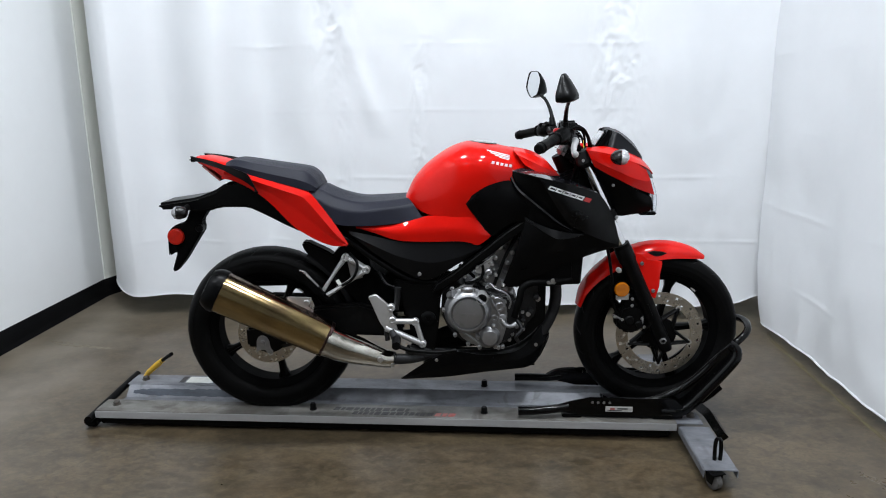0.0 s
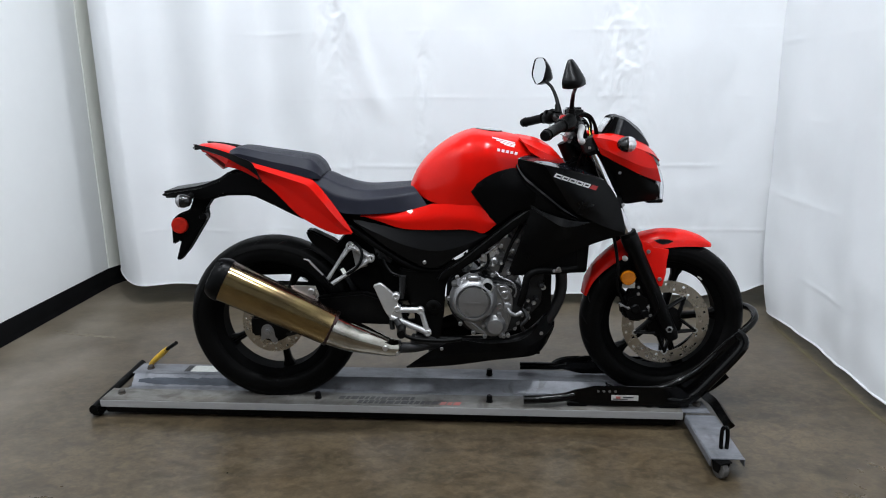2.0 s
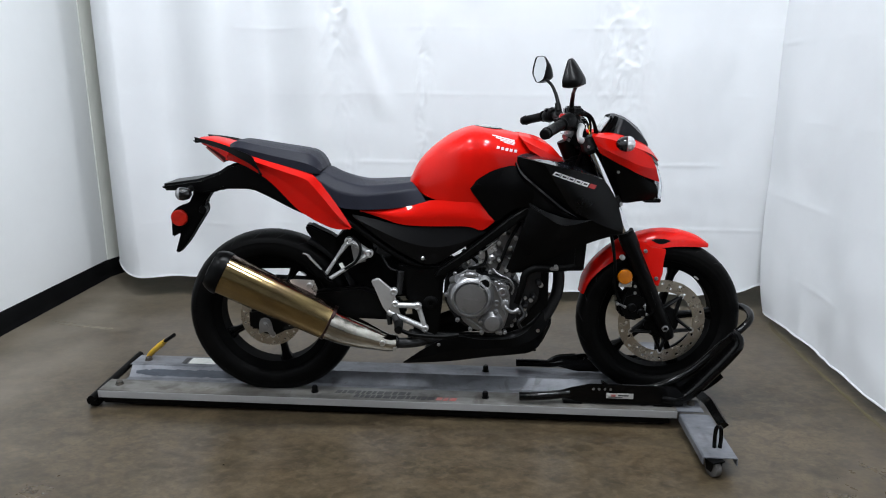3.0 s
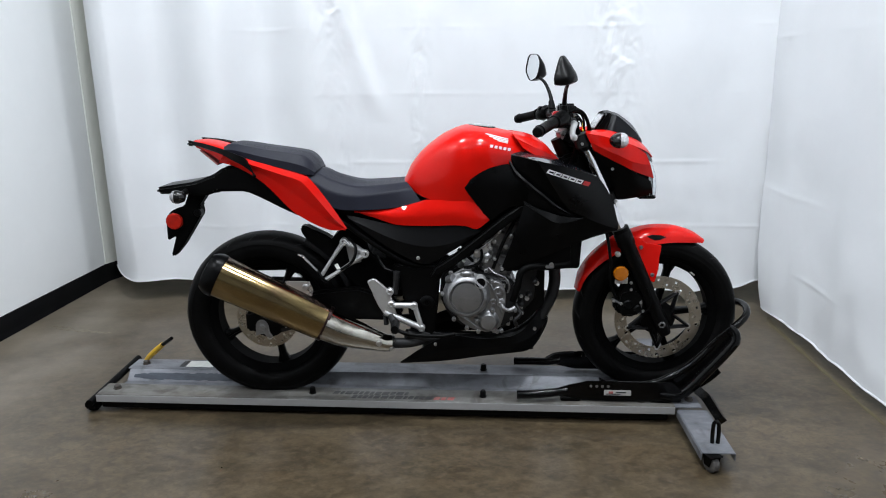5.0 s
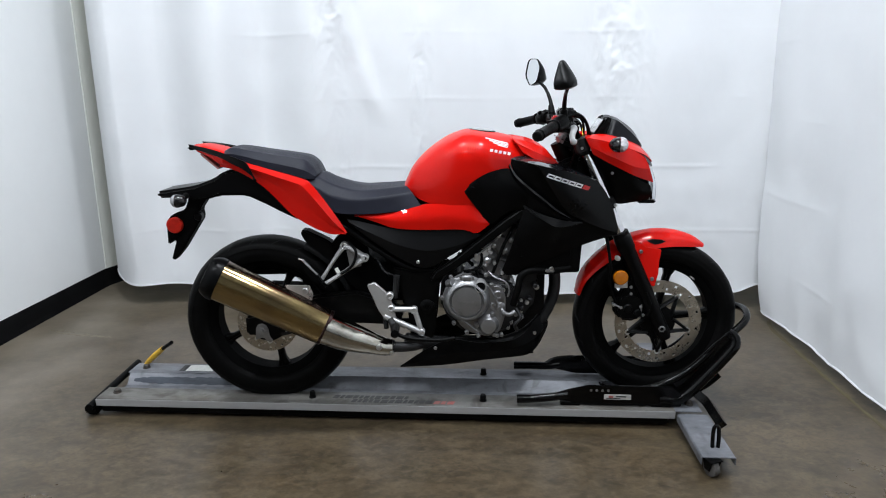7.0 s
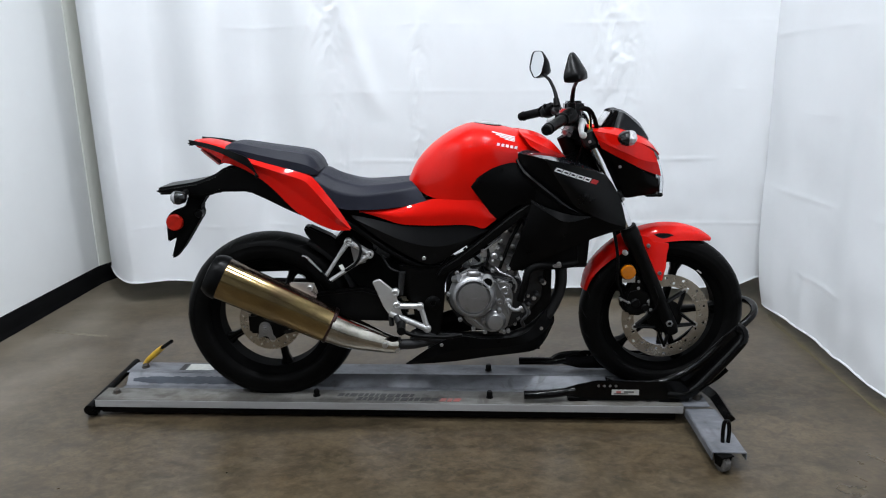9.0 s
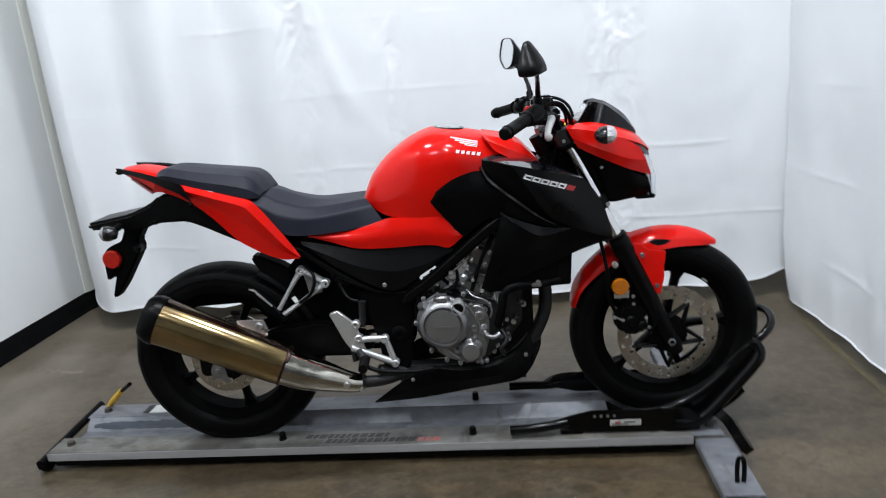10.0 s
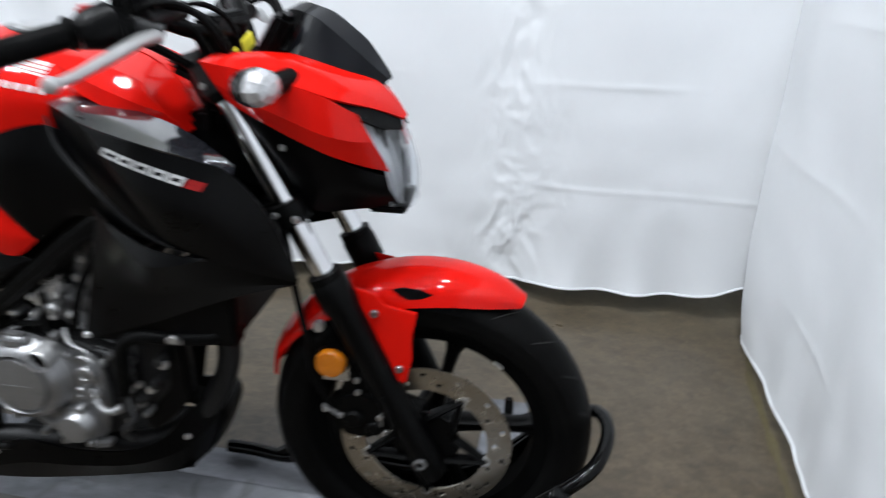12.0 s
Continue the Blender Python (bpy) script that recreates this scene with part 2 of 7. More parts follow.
def grimy(m, spots, turn=0, stretch=(1, 1, 1)):
    """Stains of their own shape over a material's colour: (scale, from, to, colour, amount)."""
    nt = m.node_tree
    b = nt.nodes["Principled BSDF"]
    source = b.inputs["Base Color"].links[0].from_socket
    co = nt.nodes.new("ShaderNodeTexCoord")
    place = nt.nodes.new("ShaderNodeMapping")
    place.inputs["Rotation"].default_value, place.inputs["Scale"].default_value = (0, 0, radians(turn)), stretch
    nt.links.new(co.outputs["Object"], place.inputs["Vector"])
    for sc, low, high, colour, amount in spots:
        n = nt.nodes.new("ShaderNodeTexNoise")
        n.inputs["Scale"].default_value, n.inputs["Detail"].default_value, n.inputs["Distortion"].default_value = sc, 8.0, 0.8
        r = nt.nodes.new("ShaderNodeMapRange")
        r.inputs["From Min"].default_value, r.inputs["From Max"].default_value, r.inputs["To Max"].default_value = low, high, amount
        mix = nt.nodes.new("ShaderNodeMix")
        mix.data_type = "RGBA"
        mix.inputs["B"].default_value = (*colour, 1)
        nt.links.new(place.outputs["Vector"], n.inputs["Vector"])
        nt.links.new(n.outputs["Fac"], r.inputs["Value"])
        nt.links.new(r.outputs["Result"], mix.inputs["Factor"])
        nt.links.new(source, mix.inputs["A"])
        source = mix.outputs["Result"]
    nt.links.new(source, b.inputs["Base Color"])
    return m


CONCRETE = concrete()
grimy(TITAN, ((7.0, 0.5, 0.68, (0.13, 0.085, 0.06), 0.6),))
grimy(RUSTY, ((60.0, 0.5, 0.66, (0.06, 0.035, 0.02), 0.6),))
grimy(GALV, ((3.5, 0.55, 0.68, (0.07, 0.075, 0.085), 0.65), (14.0, 0.58, 0.7, (0.06, 0.058, 0.055), 0.4), (60.0, 0.6, 0.72, (0.1, 0.09, 0.08), 0.4)))
grimy(WORNALU, ((3.2, 0.5, 0.64, (0.045, 0.038, 0.03), 0.6), (9.0, 0.54, 0.66, (0.035, 0.03, 0.025), 0.55), (4.5, 0.55, 0.72, (0.1, 0.085, 0.06), 0.45), (11.0, 0.56, 0.72, (0.05, 0.04, 0.03), 0.5), (70.0, 0.6, 0.72, (0.09, 0.08, 0.06), 0.5)))
grimy(COVER, ((30.0, 0.58, 0.72, (0.08, 0.08, 0.08), 0.5),))
grimy(TITAN, ((5.0, 0.5, 0.7, (0.16, 0.1, 0.06), 0.5), (40.0, 0.6, 0.75, (0.15, 0.1, 0.06), 0.4)))
CLOTH = cloth()
DIFFUSER = glowing("lamp_diffuser", (0.93, 0.97, 1.0), 6.0)
GLASS = clear_glass("headlight_glass")
MIRROR = material("mirror_glass", (0.85, 0.87, 0.88), 0.02, metal=1.0)


# ---- building blocks ----
def crv(points, n):
    """n points on a smooth curve through the given ones, evenly spaced along it."""
    p = np.array(points, float)
    if len(p) == 2:
        return p[0] + (p[1] - p[0]) * np.linspace(0, 1, n)[:, None]
    ext = np.vstack([2 * p[0] - p[1], p, 2 * p[-1] - p[-2]])
    out = []
    for i in range(1, len(ext) - 2):
        a, b, c, d = ext[i - 1:i + 3]
        t = np.linspace(0, 1, 13)[:-1, None]
        out.append(0.5 * (2 * b + (c - a) * t + (2 * a - 5 * b + 4 * c - d) * t ** 2 + (3 * b - a - 3 * c + d) * t ** 3))
    out = np.vstack(out + [p[-1:]])
    s = np.concatenate([[0], np.cumsum(np.linalg.norm(np.diff(out, axis=0), axis=1))])
    want = np.linspace(0, s[-1], n)
    return np.stack([np.interp(want, s, out[:, k]) for k in range(3)], 1)


def grid_faces(bm, g, closed=False):
    """Quads over an array of places g[row, column]."""
    vs = [[bm.verts.new(p) for p in row] for row in g]
    for i in range(len(vs) - 1):
        n = len(vs[i])
        for j in range(n if closed else n - 1):
            k = (j + 1) % n
            try:
                bm.faces.new((vs[i][j], vs[i][k], vs[i + 1][k], vs[i + 1][j]))
            except ValueError:
                pass
    return vs


def loft(curves, nt=26, nv=5, thick=0.004, mirror=False, smooth=True, side=1):
    """A shell through curves of (x, out, z); mirror: carries on over the middle plane; side -1: the other side's twin."""
    rows = np.array([crv(c, nt) for c in curves])
    if mirror:
        twin = rows[::-1].copy()
        twin[:, :, 1] *= -1
        rows = np.concatenate([twin[:-1] if abs(rows[0, :, 1]).max() < 1e-6 else twin, rows])
    if len(rows) > 2 and smooth:
        g = np.stack([crv(rows[:, j], (len(rows) - 1) * nv + 1) for j in range(nt)], 1)
    else:
        g = np.concatenate([rows[i] + (rows[i + 1] - rows[i]) * np.linspace(0, 1, nv + 1)[:-1, None, None] for i in range(len(rows) - 1)] + [rows[-1:]])
    du, dv = np.gradient(g, axis=0), np.gradient(g, axis=1)
    nrm = np.cross(du, dv)
    nrm /= np.maximum(np.linalg.norm(nrm, axis=2, keepdims=True), 1e-9)
    ref = np.array([0.05, 0.0, 1.0]) if mirror else np.array([0.0, 1.0, 0.25])
    if (nrm @ ref).mean() < 0:
        nrm = -nrm
    g2 = g - nrm * thick
    if side < 0:
        g, g2 = g * [1, -1, 1], g2 * [1, -1, 1]
    bm = bmesh.new()
    a, b = grid_faces(bm, g), grid_faces(bm, g2)
    ring = lambda v: v[0] + [r[-1] for r in v[1:]] + v[-1][-2::-1] + [r[0] for r in v[-2:0:-1]]
    ra, rb = ring(a), ring(b)
    for i in range(len(ra)):
        j = (i + 1) % len(ra)
        bm.faces.new((ra[i], ra[j], rb[j], rb[i]))
    bmesh.ops.remove_doubles(bm, verts=bm.verts, dist=0.00005)
    return bm


def tube(points, r, seg=10, n=0, bm=None, flat=1.0):
    """A round bar along points; r: one radius, or one for each point; n: smooth it to n points."""
    bm = bm or bmesh.new()
    p = np.array(points, float)
    rad = np.full(len(p), r) if np.isscalar(r) else np.array(r, float)
    if n:
        q = crv(p, n)
        rad = np.interp(np.linspace(0, 1, n), np.linspace(0, 1, len(p)), rad)
        p = q
    tang = np.gradient(p, axis=0)
    tang /= np.linalg.norm(tang, axis=1, keepdims=True)
    up = np.array([0, 0, 1.0]) if abs(tang[0][2]) < 0.9 else np.array([1.0, 0, 0])
    rows = []
    for i in range(len(p)):
        s = np.cross(tang[i], up)
        s /= np.linalg.norm(s)
        up = np.cross(s, tang[i])
        a = np.linspace(0, 2 * np.pi, seg, endpoint=False)[:, None]
        rows.append(p[i] + rad[i] * (np.cos(a) * s + np.sin(a) * up * flat))
    vs = grid_faces(bm, rows, closed=True)
    bm.faces.new(vs[0])
    bm.faces.new(vs[-1][::-1])
    return bm


def lathe(profile, at=(0, 0, 0), seg=48, bm=None, axis="w"):
    """A turned body: profile of (radius, place along the axis)."""
    bm = bm or bmesh.new()
    a = np.linspace(0, 2 * np.pi, seg, endpoint=False)
    rows = []
    for r, h in profile:
        c, s, k = np.cos(a) * r, np.sin(a) * r, np.full(seg, h)
        rows.append(np.stack({"w": (c, k, s), "z": (c, s, k), "x": (k, c, s)}[axis], 1) + np.array(at))
    vs = grid_faces(bm, rows, closed=True)
    if profile[0] != profile[-1]:
        for row, r in ((vs[0], profile[0][0]), (vs[-1], profile[-1][0])):
            if r > 1e-6:
                bm.faces.new(row)
    bmesh.ops.remove_doubles(bm, verts=bm.verts, dist=0.00002)
    return bm


def prism(outline, w0, w1, bevel=0.003, bm=None, seg=2, axis="w"):
    """A plate of that outline (x, z), or (x, y) with axis z, between two places, its edges rounded."""
    own = bmesh.new()
    mk = (lambda a, b, h: (a, h, b)) if axis == "w" else (lambda a, b, h: (a, b, h))
    lo = [own.verts.new(mk(a, b, w0)) for a, b in outline]
    hi = [own.verts.new(mk(a, b, w1)) for a, b in outline]
    own.faces.new(lo)
    own.faces.new(hi[::-1])
    for i in range(len(lo)):
        j = (i + 1) % len(lo)
        own.faces.new((lo[i], hi[i], hi[j], lo[j]))
    bmesh.ops.recalc_face_normals(own, faces=own.faces)
    if bevel:
        bmesh.ops.bevel(own, geom=list(own.edges), offset=bevel, segments=seg, affect="EDGES", clamp_overlap=True)
    return join(bm, own)


def join(bm, own):
    if bm is None:
        return own
    tmp = bpy.data.meshes.new("tmp")
    own.to_mesh(tmp)
    own.free()
    bm.from_mesh(tmp)
    bpy.data.meshes.remove(tmp)
    return bm


def block(centre, size, bevel=0.003, turn=None, bm=None, seg=2):
    """A box with rounded edges, turned by the matrix turn about its own centre."""
    own = bmesh.new()
    bmesh.ops.create_cube(own, size=1.0)
    bmesh.ops.scale(own, vec=size, verts=own.verts)
    if bevel:
        bmesh.ops.bevel(own, geom=list(own.edges), offset=bevel, segments=seg, affect="EDGES", clamp_overlap=True)
    if turn is not None:
        bmesh.ops.transform(own, matrix=turn, verts=own.verts)
    bmesh.ops.translate(own, vec=centre, verts=own.verts)
    return join(bm, own)


def finish(bm, name, mat, smooth=38):
    bmesh.ops.recalc_face_normals(bm, faces=bm.faces)
    me = bpy.data.meshes.new(name)
    bm.to_mesh(me)
    bm.free()
    me.materials.append(mat)
    me.polygons.foreach_set("use_smooth", [True] * len(me.polygons))
    me.set_sharp_from_angle(angle=radians(smooth))
    return me


FLIP = Matrix.Diagonal((1, -1, 1, 1))


def part(name, bm, mat, parent, label="", m=None, smooth=38):
    """One mesh of (x, out, z) under a thing or a part; out is towards the thing's right-hand side."""
    if m is not None:
        bmesh.ops.transform(bm, matrix=m, verts=bm.verts)
    bmesh.ops.transform(bm, matrix=FLIP, verts=bm.verts)
    ob = new(name, finish(bm, name, mat, smooth))
    ob.parent = parent
    return tagged(ob, label)


def plain(name, bm, mat, label, category, kind="", group="", smooth=38):
    """A top-level mesh in world places."""
    return tagged(new(name, finish(bm, name, mat, smooth)), label, category, group, kind)


def thing(name, at, turn, label, category, group=""):
    ob = new(name)
    ob.empty_display_size = 0.2
    ob.matrix_basis = pose(*at, 0, 0, turn)
    return tagged(ob, label, category, group)


# ---- the room ----
floor_bm = block((0.2, -0.9, -0.05), (8.0, 10.4, 0.1), 0)
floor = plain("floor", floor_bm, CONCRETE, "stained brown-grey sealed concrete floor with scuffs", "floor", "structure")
def scuff(x0, y0, x1, y1, half, seed):
    """A thin chalky streak lying on the floor, frayed at its edges."""
    rng = random.Random(seed)
    bm = bmesh.new()
    n = 26
    rows = []
    for i in range(n):
        u = i / (n - 1)
        h = half * (0.25 + 0.75 * rng.random()) * math.sin(math.pi * (0.04 + 0.92 * u)) ** 0.5
        cx, cy = x0 + (x1 - x0) * u, y0 + (y1 - y0) * u + 0.006 * rng.uniform(-1, 1)
        rows.append([bm.verts.new((cx, cy - h, 0.0006)), bm.verts.new((cx, cy, 0.0011)), bm.verts.new((cx, cy + h * rng.uniform(0.6, 1.2), 0.0006))])
    for a, b in zip(rows, rows[1:]):
        for k in range(2):
            bm.faces.new((a[k], b[k], b[k + 1], a[k + 1]))
    ob = new("scuff_mark", finish(bm, "scuff_mark", SCUFF))
    ob.parent = floor
    return ob


scuff(-2.07, 3.062, -1.75, 3.008, 0.02, 2)
scuff(-2.12, 3.1, -1.98, 3.07, 0.014, 5)


def olive_strip():
    """A thin, frayed olive strip on the floor that turns at the room's corner."""
    rng = random.Random(8)
    bm = bmesh.new()
    rows = []
    for i in range(90):
        y = -0.4 + 3.72 * i / 89
        x = 1.452 + 0.012 * math.sin(y * 2.2) + 0.03 * max(0.0, (y - 3.15) / 0.17) ** 2
        h = 0.009 * (0.5 + rng.random())
        rows.append([bm.verts.new((x - h, y, 0.0004)), bm.verts.new((x, y, 0.0008)), bm.verts.new((x + h * rng.uniform(0.7, 1.3), y, 0.0004))])
    for a, b in zip(rows, rows[1:]):
        for k in range(2):
            bm.faces.new((a[k], b[k], b[k + 1], a[k + 1]))
    ob = new("olive_strip", finish(bm, "olive_strip", OLIVE))
    ob.parent = floor


olive_strip()
# never in view: height and grey tone are set for the fill light
plain("ceiling", block((0.2, -0.9, CEILING + 0.06), (8.0, 10.4, 0.1), 0), CEIL, "unseen grey ceiling, toned to set the fill light", "ceiling", "structure")
plain("wall_west", block((-2.325, -0.4, 2.1), (0.16, 9.5, 4.2), 0), WALL, "smooth off-white painted side wall", "wall", "structure")
plain("wall_north", block((0.2, 4.34, 2.1), (5.4, 0.16, 4.2), 0), TRIMWALL, "beige painted wall behind the white curtain", "wall", "structure")
plain("wall_east", block((2.6, -0.4, 2.1), (0.16, 9.5, 4.2), 0), WALL, "off-white painted wall behind the side curtain", "wall", "structure")
# added behind the camera, never in view; its grey sets reflections and fill
plain("wall_south", block((0.2, -5.2, 2.1), (5.2, 0.16, 4.2), 0), DARKWALL, "unseen grey wall behind the camera, toned to set reflections", "wall", "structure")


def corner_strip():
    """A tall beige strip, leaned a little out of the side wall to catch more light."""
    bm = bmesh.new()
    rows = [[bm.verts.new((x, y, z)) for x, y in ((-2.2455, 3.872), (-2.24, 3.872), (-2.18, 4.08), (-2.18, 4.255), (-2.2455, 4.255))] for z in (0.0, 4.195)]
    for i in range(5):
        j = (i + 1) % 5
        bm.faces.new((rows[0][i], rows[0][j], rows[1][j], rows[1][i]))
    bm.faces.new(rows[0]), bm.faces.new(rows[1])
    plain("trim", bm, TRIMWALL, "beige strip at the corner of the side wall, angled to catch light", "trim", "structure", smooth=10)


corner_strip()


def baseboard():
    bm = bmesh.new()
    # cove base: upright face with a small toe at the floor
    prof = [(0.0, 0.0), (0.014, 0.0), (0.014, 0.004), (0.008, 0.014), (0.006, 0.03), (0.006, 0.103), (0.003, 0.107), (0.0, 0.107)]
    a = [bm.verts.new((-2.2445 + u, -5.1, z + 0.001)) for u, z in prof]
    b = [bm.verts.new((-2.2445 + u, 3.868, z + 0.001)) for u, z in prof]
    c = [bm.verts.new((-2.178 + u, 4.09, z + 0.001)) for u, z in prof]
    for i in range(len(prof)):
        j = (i + 1) % len(prof)
        bm.faces.new((a[i], a[j], b[j], b[i]))
        bm.faces.new((b[i], b[j], c[j], c[i]))
    bm.faces.new(a), bm.faces.new(c)
    plain("baseboard", bm, BASE, "black vinyl cove baseboard along the side wall", "baseboard", "structure")


baseboard()

CREASES = (0.37, 0.735, 1.1, 1.45, 1.81, 2.17, 2.53, 2.9, 3.25)


def crumple(x, z, centre, width):
    """Small puckers and slanting wrinkles, of uneven size, in a column round centre."""
    width *= 1 + 0.5 * noise.noise(Vector((centre * 5, 2.0, z * 1.3)))
    k = math.exp(-((x - centre) / width) ** 2)
    if k < 0.02:
        return 0.0
    wx = x + 0.05 * noise.noise(Vector((x * 6, 1.5, z * 4)))
    wz = z + 0.06 * noise.noise(Vector((x * 5, 7.5, z * 5)))
    slant = abs(wx - centre) * 0.9
    broad = 1 - 2 * abs(noise.noise(Vector((wx * 7, centre, (wz - slant) * 4.5))))
    small = 1 - 2 * abs(noise.noise(Vector((wx * 17 + 3, centre * 2, (wz + slant) * 12))))
    fine = noise.noise(Vector((wx * 42, centre * 3, wz * 36)))
    gain = max(0.15, 0.75 + 0.9 * noise.noise(Vector((centre * 7, 1.0, z * 2.2))))
    return -k * gain * (0.0075 * broad + 0.0055 * small + 0.0035 * fine) * (1.6 if centre > 0.5 else 1.0)


def fold(x):
    """Slanting pleats: a short flank that faces the lamps, then a long one that turns from them; 0 to 1."""
    p = (x + 1.978) / 0.59 % 1.0
    return 0.5 - 0.5 * math.cos(math.pi * p / 0.38) if p < 0.38 else 0.5 + 0.5 * math.cos(math.pi * (p - 0.38) / 0.62)


def back_depth(x, z):
    """How far the back curtain stands from the camera's side, with its folds, wrinkles and fold lines."""
    y = 0.035 * math.sin((x + 0.2) * 0.9) - 0.02 * x
    left = 1 / (1 + math.exp((x + 0.75) * 6))
    low = 0.65 + 0.35 * min(1.0, z / 1.2)
    deep = 0.45 + 0.55 * min(1.0, max(0.0, z - 0.1) / 0.8)
    y += left * 0.17 * (fold(x + 0.012 * math.sin(z * 1.7)) - 0.5) * deep
    # a slanting fold that fans out of the wrinkled column
    slant = (x + 0.751 + 0.32 * (z - 1.679)) / (0.035 + 0.05 * max(0.0, 1.7 - z))
    if 0.95 < z:
        y -= 0.018 * math.exp(-slant * slant) * min(1.0, (z - 0.95) / 0.15)
    y += 0.012 * (1 - left) * math.sin(2 * math.pi * x / 0.62 + 0.7) * low
    y += 0.02 * noise.noise(Vector((x * 1.3, 0.3, z * 0.35))) + 0.008 * noise.noise(Vector((x * 3.1, 4.3, z * 1.6)))
    for c, wd in ((-0.755, 0.1), (-0.3, 0.035), (0.76, 0.12)):
        y += crumple(x, z, c, wd)
    for c in CREASES:
        d = (z - c - 0.015 * noise.noise(Vector((x * 1.1, c * 7, 0.0)))) / 0.009
        if abs(d) < 4:
            y -= max(0.0, 0.0008 + 0.0034 * noise.noise(Vector((x * 2.2, c * 9, 2.0))) + 0.0012 * noise.noise(Vector((x * 13, c * 9, 4.0)))) * math.exp(-d * d)
    # loose dents here and there
    dent = max(0.0, noise.noise(Vector((x * 1.7, 3.3, z * 1.5))) - 0.05)
    y += 0.008 * dent * noise.noise(Vector((x * 11 + 4, 6.1, z * 9)))
    y += 0.004 * noise.noise(Vector((x * 7, 9.0, z * 5)))
    # gathers near the hem
    y -= 0.016 * math.exp(-z / 0.12) * (1 + math.sin(x * 17 + 2 * math.sin(x * 5)))
    return y


def sheet(name, place, nu, zs, label, thick=0.0025):
    """A hanging cloth: place(u, z) over u in 0..1, as a thin double sheet with a rolled hem."""
    bm = bmesh.new()
    g = np.array([[place(u, z) for u in np.linspace(0, 1, nu)] for z in zs])
    du, dv = np.gradient(g, axis=1), np.gradient(g, axis=0)
    nrm = np.cross(du, dv)
    nrm /= np.linalg.norm(nrm, axis=2, keepdims=True)
    a, b = grid_faces(bm, g), grid_faces(bm, g - nrm * thick)
    for i in range(nu - 1):
        bm.faces.new((a[0][i], a[0][i + 1], b[0][i + 1], b[0][i]))
    for j in range(len(zs) - 1):
        for k in (0, -1):
            bm.faces.new((a[j][k], a[j + 1][k], b[j + 1][k], b[j][k]))
    ob = plain(name, bm, CLOTH, label, "curtain", smooth=80)
    hem = tube([g[0][i] + np.array([0, 0, 0.004]) for i in range(0, nu, 3)], 0.0045, 6)
    rim = new("hem", finish(hem, "hem", CLOTH))
    rim.parent = ob
    return ob


HEM = ((-2.2, 0.135), (-1.86, 0.118), (-1.5, 0.125), (-0.9, 0.095), (-0.6, 0.082), (0.2, 0.07), (0.6, 0.066), (0.9, 0.075), (1.19, 0.08), (1.3, 0.088), (1.4, 0.105), (1.48, 0.135), (1.6, 0.15))


def hem_height(x):
    return float(np.interp(x, [a for a, _ in HEM], [b for _, b in HEM])) + 0.003 * math.sin(x * 9)


# scales the curtain's folds about the camera's eye, to fit its view
VIEWSCALE = 0.931


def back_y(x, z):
    return 3.5 + 0.05 * math.exp(-((x / VIEWSCALE - 0.5) / 0.5) ** 2) + VIEWSCALE * back_depth(x / VIEWSCALE, 1.2 + (z - 1.2) / VIEWSCALE)


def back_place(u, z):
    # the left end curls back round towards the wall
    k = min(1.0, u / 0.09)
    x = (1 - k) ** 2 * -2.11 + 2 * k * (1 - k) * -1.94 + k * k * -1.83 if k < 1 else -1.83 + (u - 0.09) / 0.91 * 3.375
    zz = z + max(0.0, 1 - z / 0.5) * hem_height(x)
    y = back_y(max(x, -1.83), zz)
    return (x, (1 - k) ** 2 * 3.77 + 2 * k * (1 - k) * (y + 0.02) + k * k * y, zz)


def side_place(u, z):
    # its end towards the back curtain leans away a little as it rises
    y = 3.36 + 0.16 * (1 - math.exp(-z / 0.6)) - u * 4.6
    d = u * 4.6
    x = 1.445 + 0.022 * (1 - math.exp(-d / 0.2)) + 0.008 * d + 0.006 * math.sin(y * 1.4 + 0.3)
    x += 0.012 * math.sin(2 * math.pi * y / 0.7 + 0.3 * z) * min(1.0, 0.3 + z) + 0.02 * noise.noise(Vector((y * 1.5, 7.7, z * 0.4))) * min(1.0, 0.2 + z) + 0.01 * noise.noise(Vector((y * 3.5, 2.7, z * 1.8)))
    x += 0.03 * math.exp(-z / 0.2) * math.exp(-d / 0.1) + 0.018 * min(1.0, z / 0.7)
    for c in CREASES:
        d = (z - c + 0.09 - 0.02 * noise.noise(Vector((y * 1.2, c * 3, 5.0)))) / 0.012
        if abs(d) < 4:
            x -= max(0.0, 0.0007 + 0.003 * noise.noise(Vector((y * 2.5, c * 9, 8.0)))) * math.exp(-d * d)
    x += 0.003 * noise.noise(Vector((y * 8, 3.0, z * 6)))
    # loose pleats and puckers towards the hem
    x += 0.003 * math.exp(-z / 0.5) * math.sin(2 * math.pi * y / 0.31 + 1.5 * math.sin(y * 2.3)) + 0.007 * math.exp(-z / 0.25) * noise.noise(Vector((y * 13, 1.1, z * 5)))
    zz = z + max(0.0, 1 - z / 0.4) * (0.045 + 0.006 * math.sin(y * 5) + 0.006 * noise.noise(Vector((y * 11, 4.4, 0.0))))
    return (x, y, zz)


ROWS_Z = list(np.arange(0, 2.0, 0.009)) + list(np.arange(2.0, 2.46, 0.05))
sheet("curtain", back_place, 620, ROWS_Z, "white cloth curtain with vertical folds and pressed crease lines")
sheet("curtain", side_place, 260, ROWS_Z, "white cloth side curtain with soft creases hanging just above the floor")


